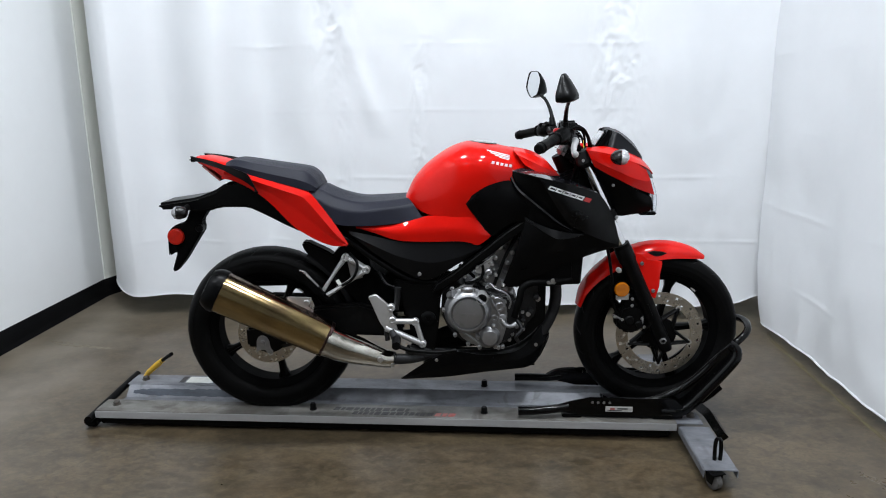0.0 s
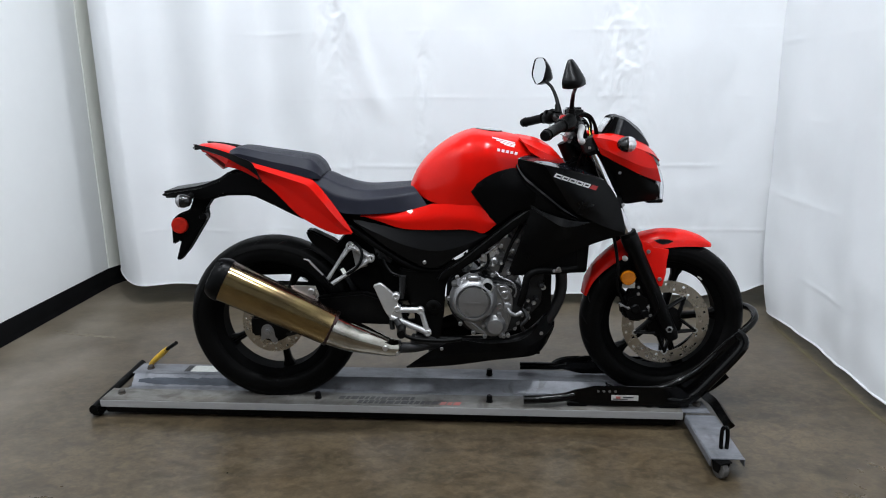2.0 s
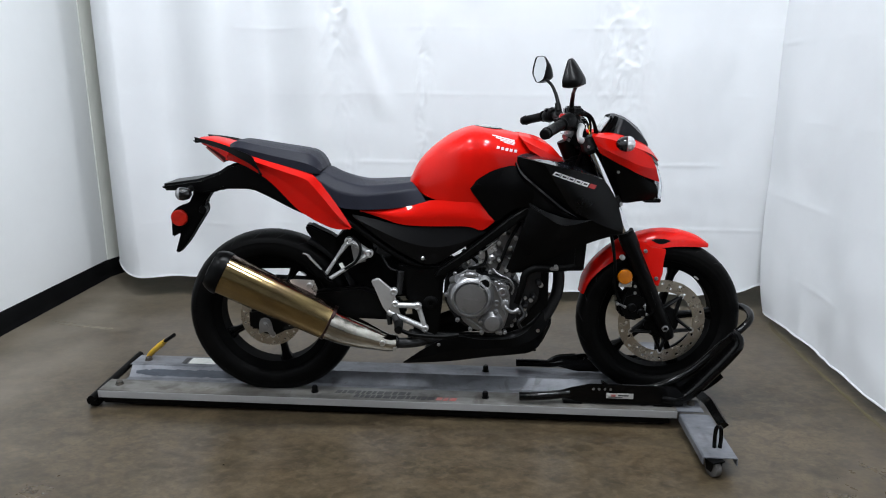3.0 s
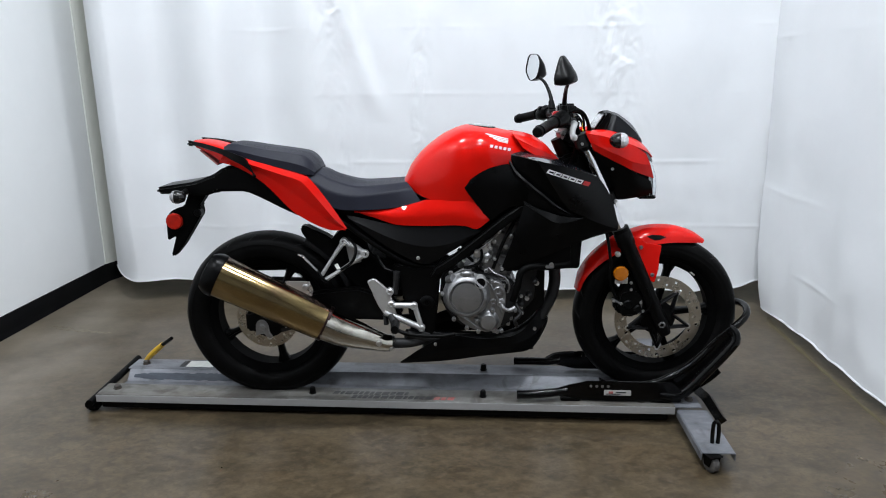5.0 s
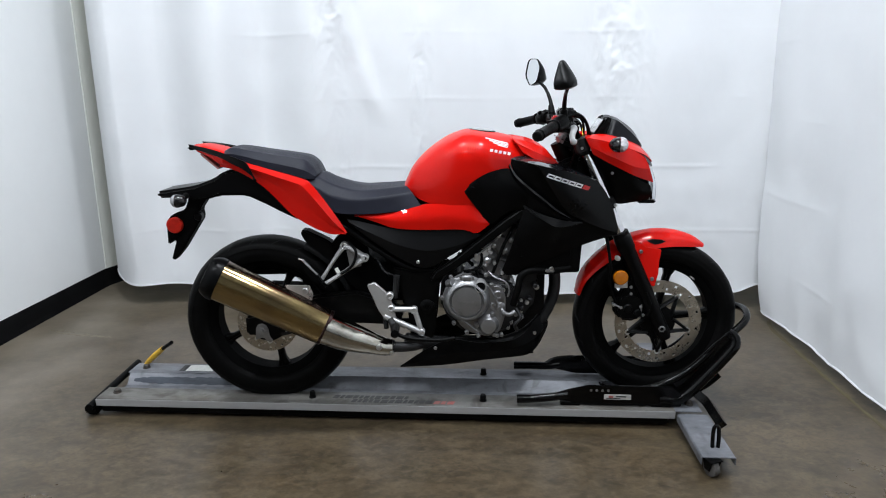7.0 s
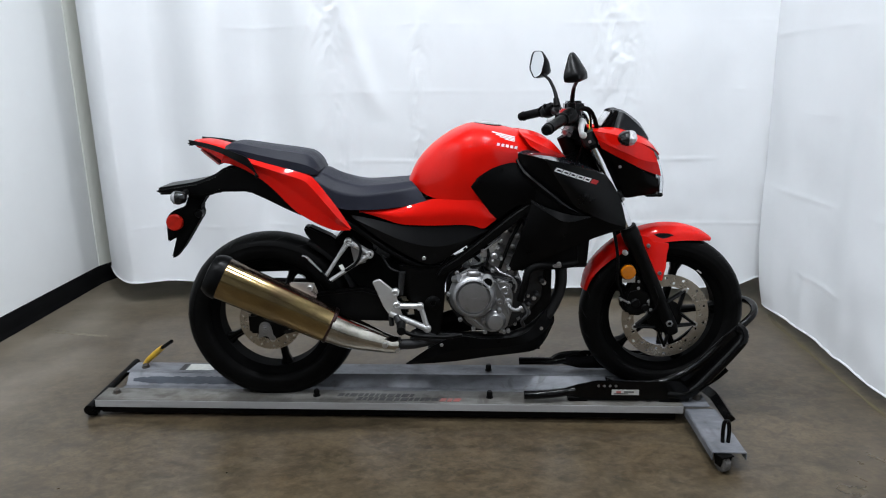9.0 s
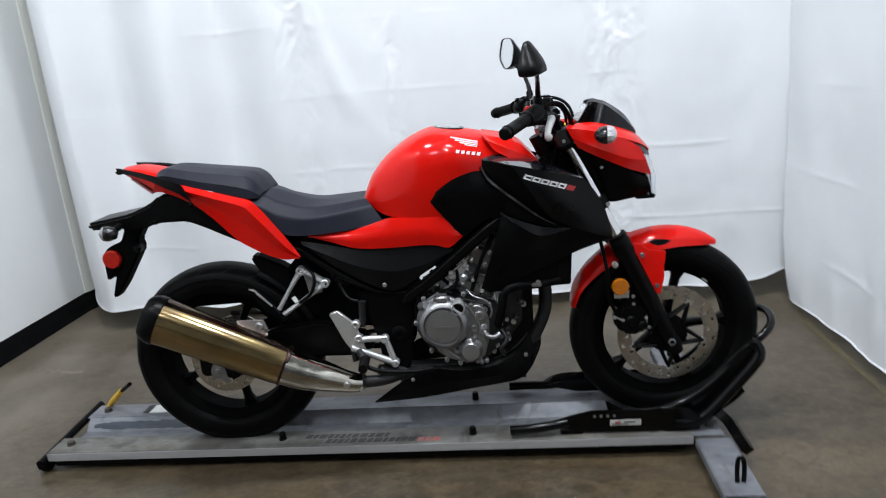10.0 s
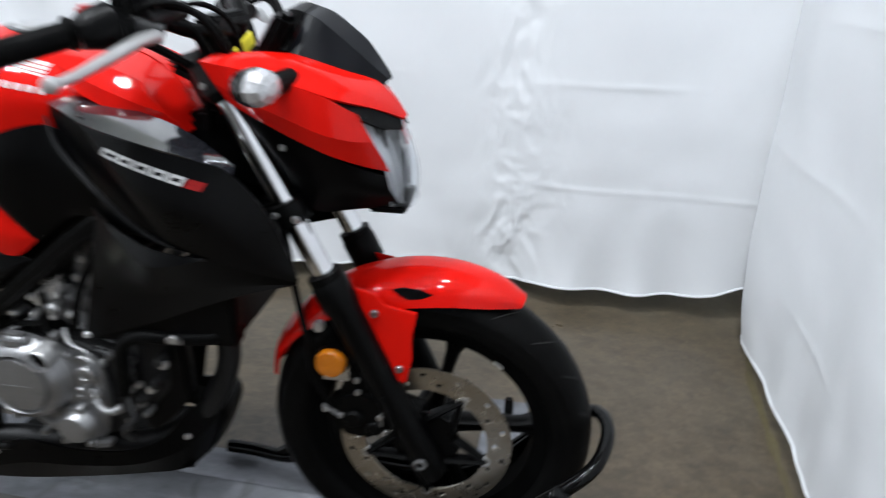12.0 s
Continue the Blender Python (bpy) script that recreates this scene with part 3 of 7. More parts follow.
def ceiling_light(x, y):
    t = thing("ceiling_light", (x, y, CEILING), 0, "round white high-bay ceiling light with glowing diffuser", "ceiling light", "ceiling lights")
    part("housing", lathe([(0.06, 0.0), (0.08, -0.03), (0.2, -0.06), (0.235, -0.12), (0.225, -0.12), (0.19, -0.07), (0.05, -0.05)], (0, 0, 0), 40, axis="z"), CEIL, t)
    part("diffuser", lathe([(0.0, -0.095), (0.205, -0.095), (0.205, -0.1), (0.0, -0.1)], (0, 0, 0), 40, axis="z"), DIFFUSER, t)


for px, py, power in PANELS:
    ceiling_light(px, py)


# ---- the motorcycle dolly ----
def screw(x, w, z, r=0.006, h=0.005, parent=None, mat=None, m=None, name="bolt"):
    """A screw head that looks towards the right-hand side, with a hexagon socket."""
    bm = lathe([(r, 0), (r, h * 0.6), (r * 0.8, h), (r * 0.5, h)], (x, w, z), 14)
    lathe([(r * 0.5, h), (r * 0.45, h * 0.4), (0, h * 0.4)], (x, w, z), 6, bm)
    return part(name, bm, mat or SCREW, parent, m=m)


def knob(x, w, z, r, h, parent, mat, name="bolt"):
    bm = lathe([(r * 1.25, 0), (r * 1.25, 0.003), (r, 0.004), (r, h * 0.8), (r * 0.75, h), (0, h)], (x, w, z), 10, axis="z")
    return part(name, bm, mat, parent)


def caster(x, w, parent, r=0.026, top=0.05, turn=0.0):
    """A small caster in its fork, swivelled by turn degrees."""
    body = bmesh.new()
    m = Matrix.Translation((x, w, 0)) @ Matrix.Rotation(radians(turn), 4, "Z") @ Matrix.Translation((-x, -w, 0))
    for s in (-1, 1):
        prism([(x - 0.02, top), (x + 0.02, top), (x + 0.012, r - 0.006), (x - 0.012, r - 0.006)], w + s * 0.017 - 0.0015, w + s * 0.017 + 0.0015, 0.001, body)
    block((x, w, top), (0.046, 0.046, 0.004), 0.001, bm=body)
    f = part("caster", body, SATIN, parent, m=m)
    part("caster_wheel", lathe([(0.004, -0.013), (r * 0.8, -0.013), (r, -0.009), (r, 0.009), (r * 0.8, 0.013), (0.004, 0.013)], (x, w, r), 24), CASTER, f, m=m)


def rail_section(profile, x0, x1):
    bm = bmesh.new()
    a = [bm.verts.new((x0, w, z)) for w, z in profile]
    b = [bm.verts.new((x1, w, z)) for w, z in profile]
    for i in range(len(profile)):
        j = (i + 1) % len(profile)
        bm.faces.new((a[i], a[j], b[j], b[i]))
    bm.faces.new(a), bm.faces.new(b)
    bmesh.ops.recalc_face_normals(bm, faces=bm.faces)
    bmesh.ops.bevel(bm, geom=list(bm.edges), offset=0.0012, segments=2, affect="EDGES", clamp_overlap=True)
    return bm


def dolly():
    d = thing("motorcycle_dolly", (0, 2.365, 0), -0.9, "low galvanised steel motorcycle dolly on casters with black wheel chock", "dolly")
    x0, x1, top, t = -1.385, 0.80, 0.072, 0.003
    # each rail is a flat top with a turned-down lip; the far one also slopes into the trough
    near = part("near_rail", rail_section([(0.068, 0.03), (0.068, top), (0.156, top), (0.160, top - 0.0015), (0.1625, top - 0.006), (0.163, 0.042), (0.163 - t, 0.042), (0.163 - t, top - 0.01), (0.068 + t, top - t), (0.068 + t, 0.03)], x0, x1 - 0.09), WORNALU, d, "worn grey metal rail with faded print")
    part("rail_lip", block(((x0 + x1 - 0.09) / 2, 0.1642, 0.0565), (x1 - x0 - 0.09, 0.0024, 0.027), 0.001), BRIGHTALU, near, "clean bright rail lip")
    part("far_rail", rail_section([(-0.07, top), (-0.163, top), (-0.163, 0.04), (-0.163 + t, 0.04), (-0.163 + t, top - t), (-0.07, top - t)], x0, x1), GALV, d)
    part("trough", rail_section([(-0.0695, top - 0.001), (-0.035, 0.034), (0.035, 0.034), (0.0675, 0.05), (0.0675, 0.047), (0.037, 0.031), (-0.037, 0.031), (-0.072, top - 0.004)], x0 + 0.01, x1 - 0.02), GALV, d, "pale bluish metal wheel trough")
    # black bars added under the rails to deepen the shade there
    for w in (0.135, -0.135):
        part("under_bar", block(((x0 + x1) / 2 - 0.05, w, 0.027), (x1 - x0 - 0.12, 0.03, 0.026), 0.003), SATIN, d, "black underframe bar, added to deepen the shade under the dolly")
    part("cross_plate", block((0.755, 0.12, top - 0.002), (0.09, 0.088, 0.003), 0.001), GALV, d)
    for x in (-1.33, 0.77):
        for w in (0.11, -0.115):
            knob(x, w, top, 0.012, 0.014, d, RUSTY)
    for x in (-0.585, 0.04):
        for w in (0.115, -0.115):
            knob(x, w, top, 0.011, 0.024, d, SATIN, "rubber_bumper")
    for x in (0.35, 0.665):
        part("rubber_pad", block((x, 0.12, top + 0.006), (0.07, 0.04, 0.012), 0.003), RUBBER, d)
    knob(0.60, 0.125, top, 0.011, 0.012, d, RUSTY)
    # black tilted end bar with its two corner feet
    end = tube([(-1.40, 0.185, 0.045), (-1.405, -0.19, 0.062)], 0.014, 10)
    part("end_bar", end, SATIN, d, "black rubber-covered end bar")
    for w in (0.165, -0.17):
        part("end_foot", block((-1.408, w - 0.02 * (w > 0), 0.024), (0.055, 0.05, 0.04), 0.012), SATIN, d)
    for x in (-0.585, 0.03, 0.60):
        for w in (0.115, -0.115):
            caster(x, w, d, turn=40 if x > 0.5 else 15)
    # outriggers at the front, with their casters and strap rings
    for s in (1, -1):
        a, b = (0.165, 0.445) if s > 0 else (-0.165, -0.50)
        lo, hi = min(a, b), max(a, b)
        o = part("outrigger", rail_section([(lo, 0.062), (hi, 0.062), (hi, 0.058), (lo, 0.058)], 0.718, 0.818), GALV, d, "flat grey metal outrigger plate")
        lip = rail_section([(lo, 0.06), (hi, 0.06), (hi, 0.035), (lo, 0.035)], 0.715, 0.7185)
        part("outrigger_lip", lip, GALV, o)
        part("outrigger_lip", rail_section([(lo, 0.06), (hi, 0.06), (hi, 0.035), (lo, 0.035)], 0.8175, 0.821), GALV, o)
        c = 0.415 if s > 0 else -0.45
        caster(0.748, c + 0.03 * s, d, 0.028, 0.056, 68)
        rx, g = 0.775, 0.0085 if s > 0 else 0.004
        pts = [(rx - g, c - 0.03 * s, 0.063), (rx - g - 0.001, c - 0.032 * s, 0.10), (rx - g * 0.7, c - 0.035 * s, 0.13), (rx + g * 0.7, c - 0.035 * s, 0.13), (rx + g + 0.001, c - 0.032 * s, 0.10), (rx + g, c - 0.03 * s, 0.063)]
        part("tie_down_ring", tube(pts, 0.0065, 8, 22), STEELBLACK, d, "black steel tie-down ring")
    part("yellow_cap", tube([(0.84, -0.25, 0.03), (0.832, -0.255, 0.05), (0.82, -0.262, 0.07)], [0.010, 0.013, 0.009], 10, 8), YELLOW, d, "yellow plastic end cap")
    part("brace_arm", tube([(0.79, -0.02, 0.09), (0.83, 0.12, 0.085), (0.848, 0.225, 0.055)], [0.022, 0.022, 0.02], 4), STEELBLACK, d)
    # the chock: side plates, stub handles, cradle and loops
    for s in (1, -1):
        w = 0.135 * s
        out = [(0.395, 0.076), (0.30, 0.098), (0.29, 0.116), (0.345, 0.135), (0.41, 0.15), (0.70, 0.15), (0.735, 0.12), (0.735, 0.076)]
        side = part("chock_side_plate", prism(out, w - 0.004, w + 0.004, 0.002), STEELBLACK, d, "black painted chock side plate")
        for k in range(4):
            part("adjuster_hole", lathe([(0.005, 0), (0.005, 0.001), (0.0, 0.001)], (0.42 + 0.02 * k, w + 0.004, 0.132), 10), CASTER, side)
        part("chock_stub", tube([(0.16, w + 0.012 * s, 0.098), (0.225, w + 0.01 * s, 0.1), (0.295, w, 0.104), (0.34, w, 0.112)], 0.015, 12, 12), STEELBLACK, d)
        part("chock_tube", tube([(0.66, w - 0.01 * s, 0.10), (0.74, w - 0.01 * s, 0.105), (0.83, w - 0.015 * s, 0.2), (0.895, w - 0.02 * s, 0.28), (0.91, w - 0.026 * s, 0.305), (0.905, w - 0.034 * s, 0.33), (0.89, w - 0.04 * s, 0.335)], 0.019, 12, 30), STEELBLACK, d)
    cradle = []
    for u in np.linspace(0, 1, 5):
        a = radians(238 + 20 * u)
        cradle.append([(0.657 + 0.33 * math.cos(a), k, 0.355 + 0.33 * math.sin(a)) for k in (-0.06, -0.02, 0.02, 0.06)])
    part("chock_cradle", loft(cradle, 8, 3, 0.005), STEELBLACK, d)
    # curved plate under the tyre's nose
    nose = []
    for u in np.linspace(0, 1, 7):
        a = radians(-84 + 44 * u)
        nose.append([(0.657 + 0.3 * math.cos(a), k, 0.355 + 0.3 * math.sin(a)) for k in (-0.062, -0.02, 0.02, 0.062)])
    part("chock_nose", loft(nose, 8, 3, 0.006), STEELBLACK, d, "black curved chock plate under the tyre")
    web = [(0.704, 0.152), (0.783, 0.224), (0.872, 0.328), (0.9, 0.343), (0.905, 0.285), (0.888, 0.255), (0.81, 0.172), (0.752, 0.108), (0.70, 0.10)]
    for s in (1, -1):
        part("chock_web", prism(web, 0.101 * s - 0.004, 0.101 * s + 0.004, 0.002), STEELBLACK, d, "black steel web between the chock tubes")
    part("pivot_hump", tube([(0.28, -0.14, 0.10), (0.32, -0.14, 0.125), (0.38, -0.14, 0.133), (0.42, -0.14, 0.13)], 0.014, 8, 14), STEELBLACK, d)
    loop = [(0.50, 0.122, 0.128), (0.64, 0.112, 0.135), (0.76, 0.1, 0.195), (0.86, 0.092, 0.295), (0.92, 0.086, 0.35), (0.956, 0.062, 0.376), (0.974, 0.01, 0.386), (0.976, -0.04, 0.386), (0.96, -0.085, 0.378), (0.92, -0.108, 0.35), (0.86, -0.114, 0.295), (0.76, -0.118, 0.195), (0.64, -0.124, 0.135), (0.50, -0.126, 0.128)]
    part("chock_loop", tube(loop, 0.0125, 12, 60), STEELBLACK, d, "glossy black tubular wheel loop")
    for w in (0.09, -0.11):
        screw(0.885, w + 0.012, 0.27, 0.006, 0.005, d)
    # stickers: plain bars for print
    plate = part("label_plate", block((0.513, 0.1402, 0.109), (0.047 * 2, 0.0012, 0.02), 0.0004), LABELGREY, d, "small white and red label")
    part("label_print", block((0.49, 0.1411, 0.110), (0.016, 0.0008, 0.008), 0), FADEDRED, plate)
    part("label_print", block((0.525, 0.1411, 0.111), (0.036, 0.0008, 0.005), 0), GREYDECAL, plate)
    part("label_print", block((0.498, 0.1413, 0.104), (0.05, 0.0008, 0.003), 0), GREYDECAL, plate)
    rng = random.Random(5)
    x = -0.53
    while x < -0.08:
        wdt = rng.choice((0.012, 0.016, 0.02, 0.024))
        for row, lim, mat in ((0.108, (-0.51, -0.24), GREYDECAL), (0.137, (-0.43, -0.16), GREYDECAL), (0.140, (-0.155, -0.08), FADEDRED)):
            if lim[0] < x < lim[1]:
                sl = 0.006
                bar = bmesh.new()
                vs = [bar.verts.new(p) for p in ((x, row - 0.011, top + 0.0012), (x + wdt, row - 0.011, top + 0.0012), (x + wdt - sl, row + 0.011, top + 0.0012), (x - sl, row + 0.011, top + 0.0012))]
                bar.faces.new(vs)
                vs2 = [bar.verts.new((v.co.x, v.co.y, top - 0.001)) for v in vs]
                for i in range(4):
                    bar.faces.new((vs[i], vs[(i + 1) % 4], vs2[(i + 1) % 4], vs2[i]))
                part("printed_bar", bar, mat, near)
        x += wdt + 0.006
    # a long blue-black streak on the trough's far slope
    streak = bmesh.new()
    rows = []
    for i in range(40):
        u = i / 39
        h = 0.0115 * (0.75 + 0.25 * rng.random()) * math.sin(math.pi * (0.01 + 0.98 * u)) ** 0.25
        x, w = x0 + 0.035 + 0.5 * u, -0.0475 + 0.0006 * rng.uniform(-1, 1)
        z = 0.0495 + (w + 0.0475) * -1.07
        rows.append([streak.verts.new((x, w - h, z + 1.07 * h)), streak.verts.new((x, w, z + 0.0006)), streak.verts.new((x, w + h, z - 1.07 * h + 0.0004))])
    for a, b in zip(rows, rows[1:]):
        for k in range(2):
            streak.faces.new((a[k], b[k], b[k + 1], a[k + 1]))
    part("trough_streak", streak, BLUESTREAK, d, "long blue-black streak")
    tag = part("paper_label", block((-1.10, -0.118, top + 0.0012), (0.11, 0.055, 0.0012), 0), PAPER, d, "white paper label with green edge")
    part("label_print", block((-1.172, -0.118, top + 0.0012), (0.02, 0.055, 0.001), 0), GREYDECAL, tag)
    return d


dolly()


def pry_handle():
    h = thing("strap_handle", (-1.335, 2.54, 0.08), 0, "yellow-gripped metal rod leaning up behind the dolly end", "handle")
    part("grip", tube([(-0.02, 0.0, -0.02), (0.0, 0.005, 0.005), (0.04, 0.03, 0.04), (0.085, 0.058, 0.078), (0.1, 0.07, 0.09)], [0.008, 0.011, 0.012, 0.012, 0.009], 10, 14), YELLOW, h, "yellow grip")
    part("rod", tube([(0.09, 0.065, 0.083), (0.155, 0.105, 0.13)], 0.0075, 8), SATIN, h)


pry_handle()


# ---- the motorcycle ----
bike = thing("motorcycle", (-0.004, 2.362, 0), 1.8, "red and black naked motorcycle with bronze-tinted exhaust strapped in a dolly", "motorcycle")
REAR, FRONT = (-0.736, 0.357), (0.663, 0.353)


def ring_disc(cx, cz, r0, r1, w0, thick, nr, na, holes):
    """A drilled brake disc."""
    bm = bmesh.new()
    rs, an = np.linspace(r0, r1, nr + 1), np.linspace(0, 2 * np.pi, na, endpoint=False)
    layers = []
    for w in (w0, w0 + thick):
        layers.append([[bm.verts.new((cx + r * math.cos(a), w, cz + r * math.sin(a))) for a in an] for r in rs])
    keep = lambda i, j: not (holes and i in (1, 3, 4)[:holes] and (j + {1: 0, 3: 3, 4: 0}[i]) % 6 == 0) if 0 <= i < nr else False
    for i in range(nr):
        for j in range(na):
            k = (j + 1) % na
            if not keep(i, j):
                continue
            for L in layers:
                bm.faces.new((L[i][j], L[i][k], L[i + 1][k], L[i + 1][j]))
            for ni, nj, e in ((i - 1, j, ((i, j), (i, k))), (i + 1, j, ((i + 1, j), (i + 1, k))), (i, (j - 1) % na, ((i, j), (i + 1, j))), (i, k, ((i, k), (i + 1, k)))):
                if not keep(ni, nj):
                    (a, b), (c, d) = e
                    bm.faces.new((layers[0][a][b], layers[0][c][d], layers[1][c][d], layers[1][a][b]))
    return bm


def wheel(name, cx, cz, R, hw, first, discs):
    rim_r = 0.216
    prof = [(rim_r - 0.026, -hw * 0.45), (rim_r - 0.014, -hw * 0.62), (rim_r + 0.002, -hw * 0.72), (rim_r + 0.009, -hw * 0.74), (rim_r + 0.009, -hw * 0.66), (rim_r - 0.002, -hw * 0.62)]
    prof = prof + [(r, -w) for r, w in prof[::-1]]
    rim = part(name, lathe(prof + prof[:1], (cx, 0, cz), 96), RIMBLACK, bike, "black five-spoke cast alloy wheel")
    tp = [(rim_r, -hw * 0.66), (rim_r + 0.004, -hw * 0.82), (rim_r + 0.012, -hw * 0.9), (rim_r + 0.014, -hw * 0.93), (rim_r + 0.03, -hw * 1.0), (R - 0.045, -hw * 1.0), (R - 0.036, -hw * 0.96), (R - 0.034, -hw * 0.97)]
    tp += [(R - 0.034 + 0.034 * math.cos(a), -hw * 0.95 * math.sin(a) if a > 0 else 0.0) for a in np.linspace(1.45, 0, 9)]
    tp = tp + [(r, -w) for r, w in tp[-2::-1]]
    tyre = part("tyre", lathe(tp + [(rim_r - 0.004, 0)] + tp[:1], (cx, 0, cz), 112), RUBBER, rim, "black road tyre")
    # slanting tread grooves, cut as thin dark channels flush with the crown
    groove = material("tread_groove", (0.004, 0.004, 0.004), 0.9)
    gb = bmesh.new()
    for i in range(22):
        for s in (-1, 1):
            a0 = 2 * math.pi * (i + (0.5 if s > 0 else 0)) / 22
            pts = []
            for u in np.linspace(0.12, 1.12, 7):
                aa = a0 + 0.16 * u
                rr = R - 0.034 + 0.034 * math.cos(u) - 0.0006
                pts.append((cx + rr * math.cos(aa), s * hw * 0.95 * math.sin(u), cz + rr * math.sin(aa)))
            tube(pts, [0.0005, 0.0013, 0.0015, 0.0015, 0.0015, 0.0013, 0.0005], 5, 0, gb)
    part("tread_grooves", gb, groove, tyre)
    a = radians(52)
    part("wheel_weight", block((cx + 0.196 * math.cos(a), hw * 0.5, cz + 0.196 * math.sin(a)), (0.022, 0.012, 0.006), 0.002, Matrix.Rotation(radians(38), 4, "Y")), SCREW, rim)
    hub = lathe([(0.018, -0.055), (0.034, -0.053), (0.036, -0.035), (0.028, -0.02), (0.028, 0.02), (0.036, 0.035), (0.034, 0.053), (0.018, 0.055)], (cx, 0, cz), 32)
    part("hub", hub, SATIN, rim)
    for k in range(5):
        a = radians(first + 72 * k)
        ca, sa = math.cos(a), math.sin(a)
        rows = []
        for r, wd, dp in ((0.024, 0.020, 0.024), (0.06, 0.013, 0.02), (0.12, 0.0105, 0.016), (0.165, 0.013, 0.015), (0.195, 0.024, 0.017)):
            ring = []
            for u, v in ((1, -0.6), (1, 0.6), (0.6, 1), (0.25, 1), (0.15, 0.55), (-0.15, 0.55), (-0.25, 1), (-0.6, 1), (-1, 0.6), (-1, -0.6), (-0.6, -1), (0.6, -1)):
                t = u * wd
                ring.append((cx + r * ca - t * sa, v * dp, cz + r * sa + t * ca))
            rows.append(ring)
        bm = bmesh.new()
        vs = grid_faces(bm, rows, closed=True)
        bm.faces.new(vs[0]), bm.faces.new(vs[-1])
        part("spoke", bm, SATIN, rim)
    for r0, r1, w0, holes in discs:
        disc = part("brake_disc", ring_disc(cx, cz, r0, r1, w0, 0.0045, 5, 84, min(2, holes)), STEEL, rim, "drilled steel brake disc", smooth=30)
        hub_r = 0.062 if holes > 2 else 0.042
        spider = lathe([(0.02, w0 - 0.004), (hub_r, w0 - 0.003), (hub_r, w0 + 0.003), (hub_r - 0.01, w0 + 0.0045), (0.03, w0 + 0.005), (0.02, w0 + 0.008)], (cx, 0, cz), 28)
        part("disc_carrier", spider, SATIN, disc)
        if holes > 2:
            # five forked arms, open between them
            for k in range(5):
                a = radians(56 + 72 * k)
                tip = (cx + (r0 + 0.002) * math.cos(a), w0 + 0.001, cz + (r0 + 0.002) * math.sin(a))
                for da in (-0.5, 0.5):
                    root = (cx + 0.052 * math.cos(a + da), w0, cz + 0.052 * math.sin(a + da))
                    part("carrier_arm", tube([root, tip], [0.014, 0.0105], 8, 0, None, 0.5), SATIN, disc)
        else:
            part("carrier_plate", lathe([(0.03, w0 - 0.002), (r0 + 0.002, w0 - 0.002), (r0 + 0.002, w0 + 0.003), (0.03, w0 + 0.003)], (cx, 0, cz), 40), SATIN, disc)
        for k in range(5):
            a = radians(56 + 72 * k)
            x, z = cx + (r0 + 0.002) * math.cos(a), cz + (r0 + 0.002) * math.sin(a)
            part("disc_bobbin", lathe([(0.0095, w0 - 0.001), (0.0095, w0 + 0.0065), (0.0055, w0 + 0.0065), (0.005, w0 + 0.003), (0.0, w0 + 0.003)], (x, 0, z), 14), SCREW, disc)
    return rim


wheel("front_wheel", *FRONT, 0.293, 0.055, 76, [(0.111, 0.1535, 0.058, 3)])
wheel("rear_wheel", *REAR, 0.307, 0.07, -80, [(0.071, 0.110, 0.062, 2)])


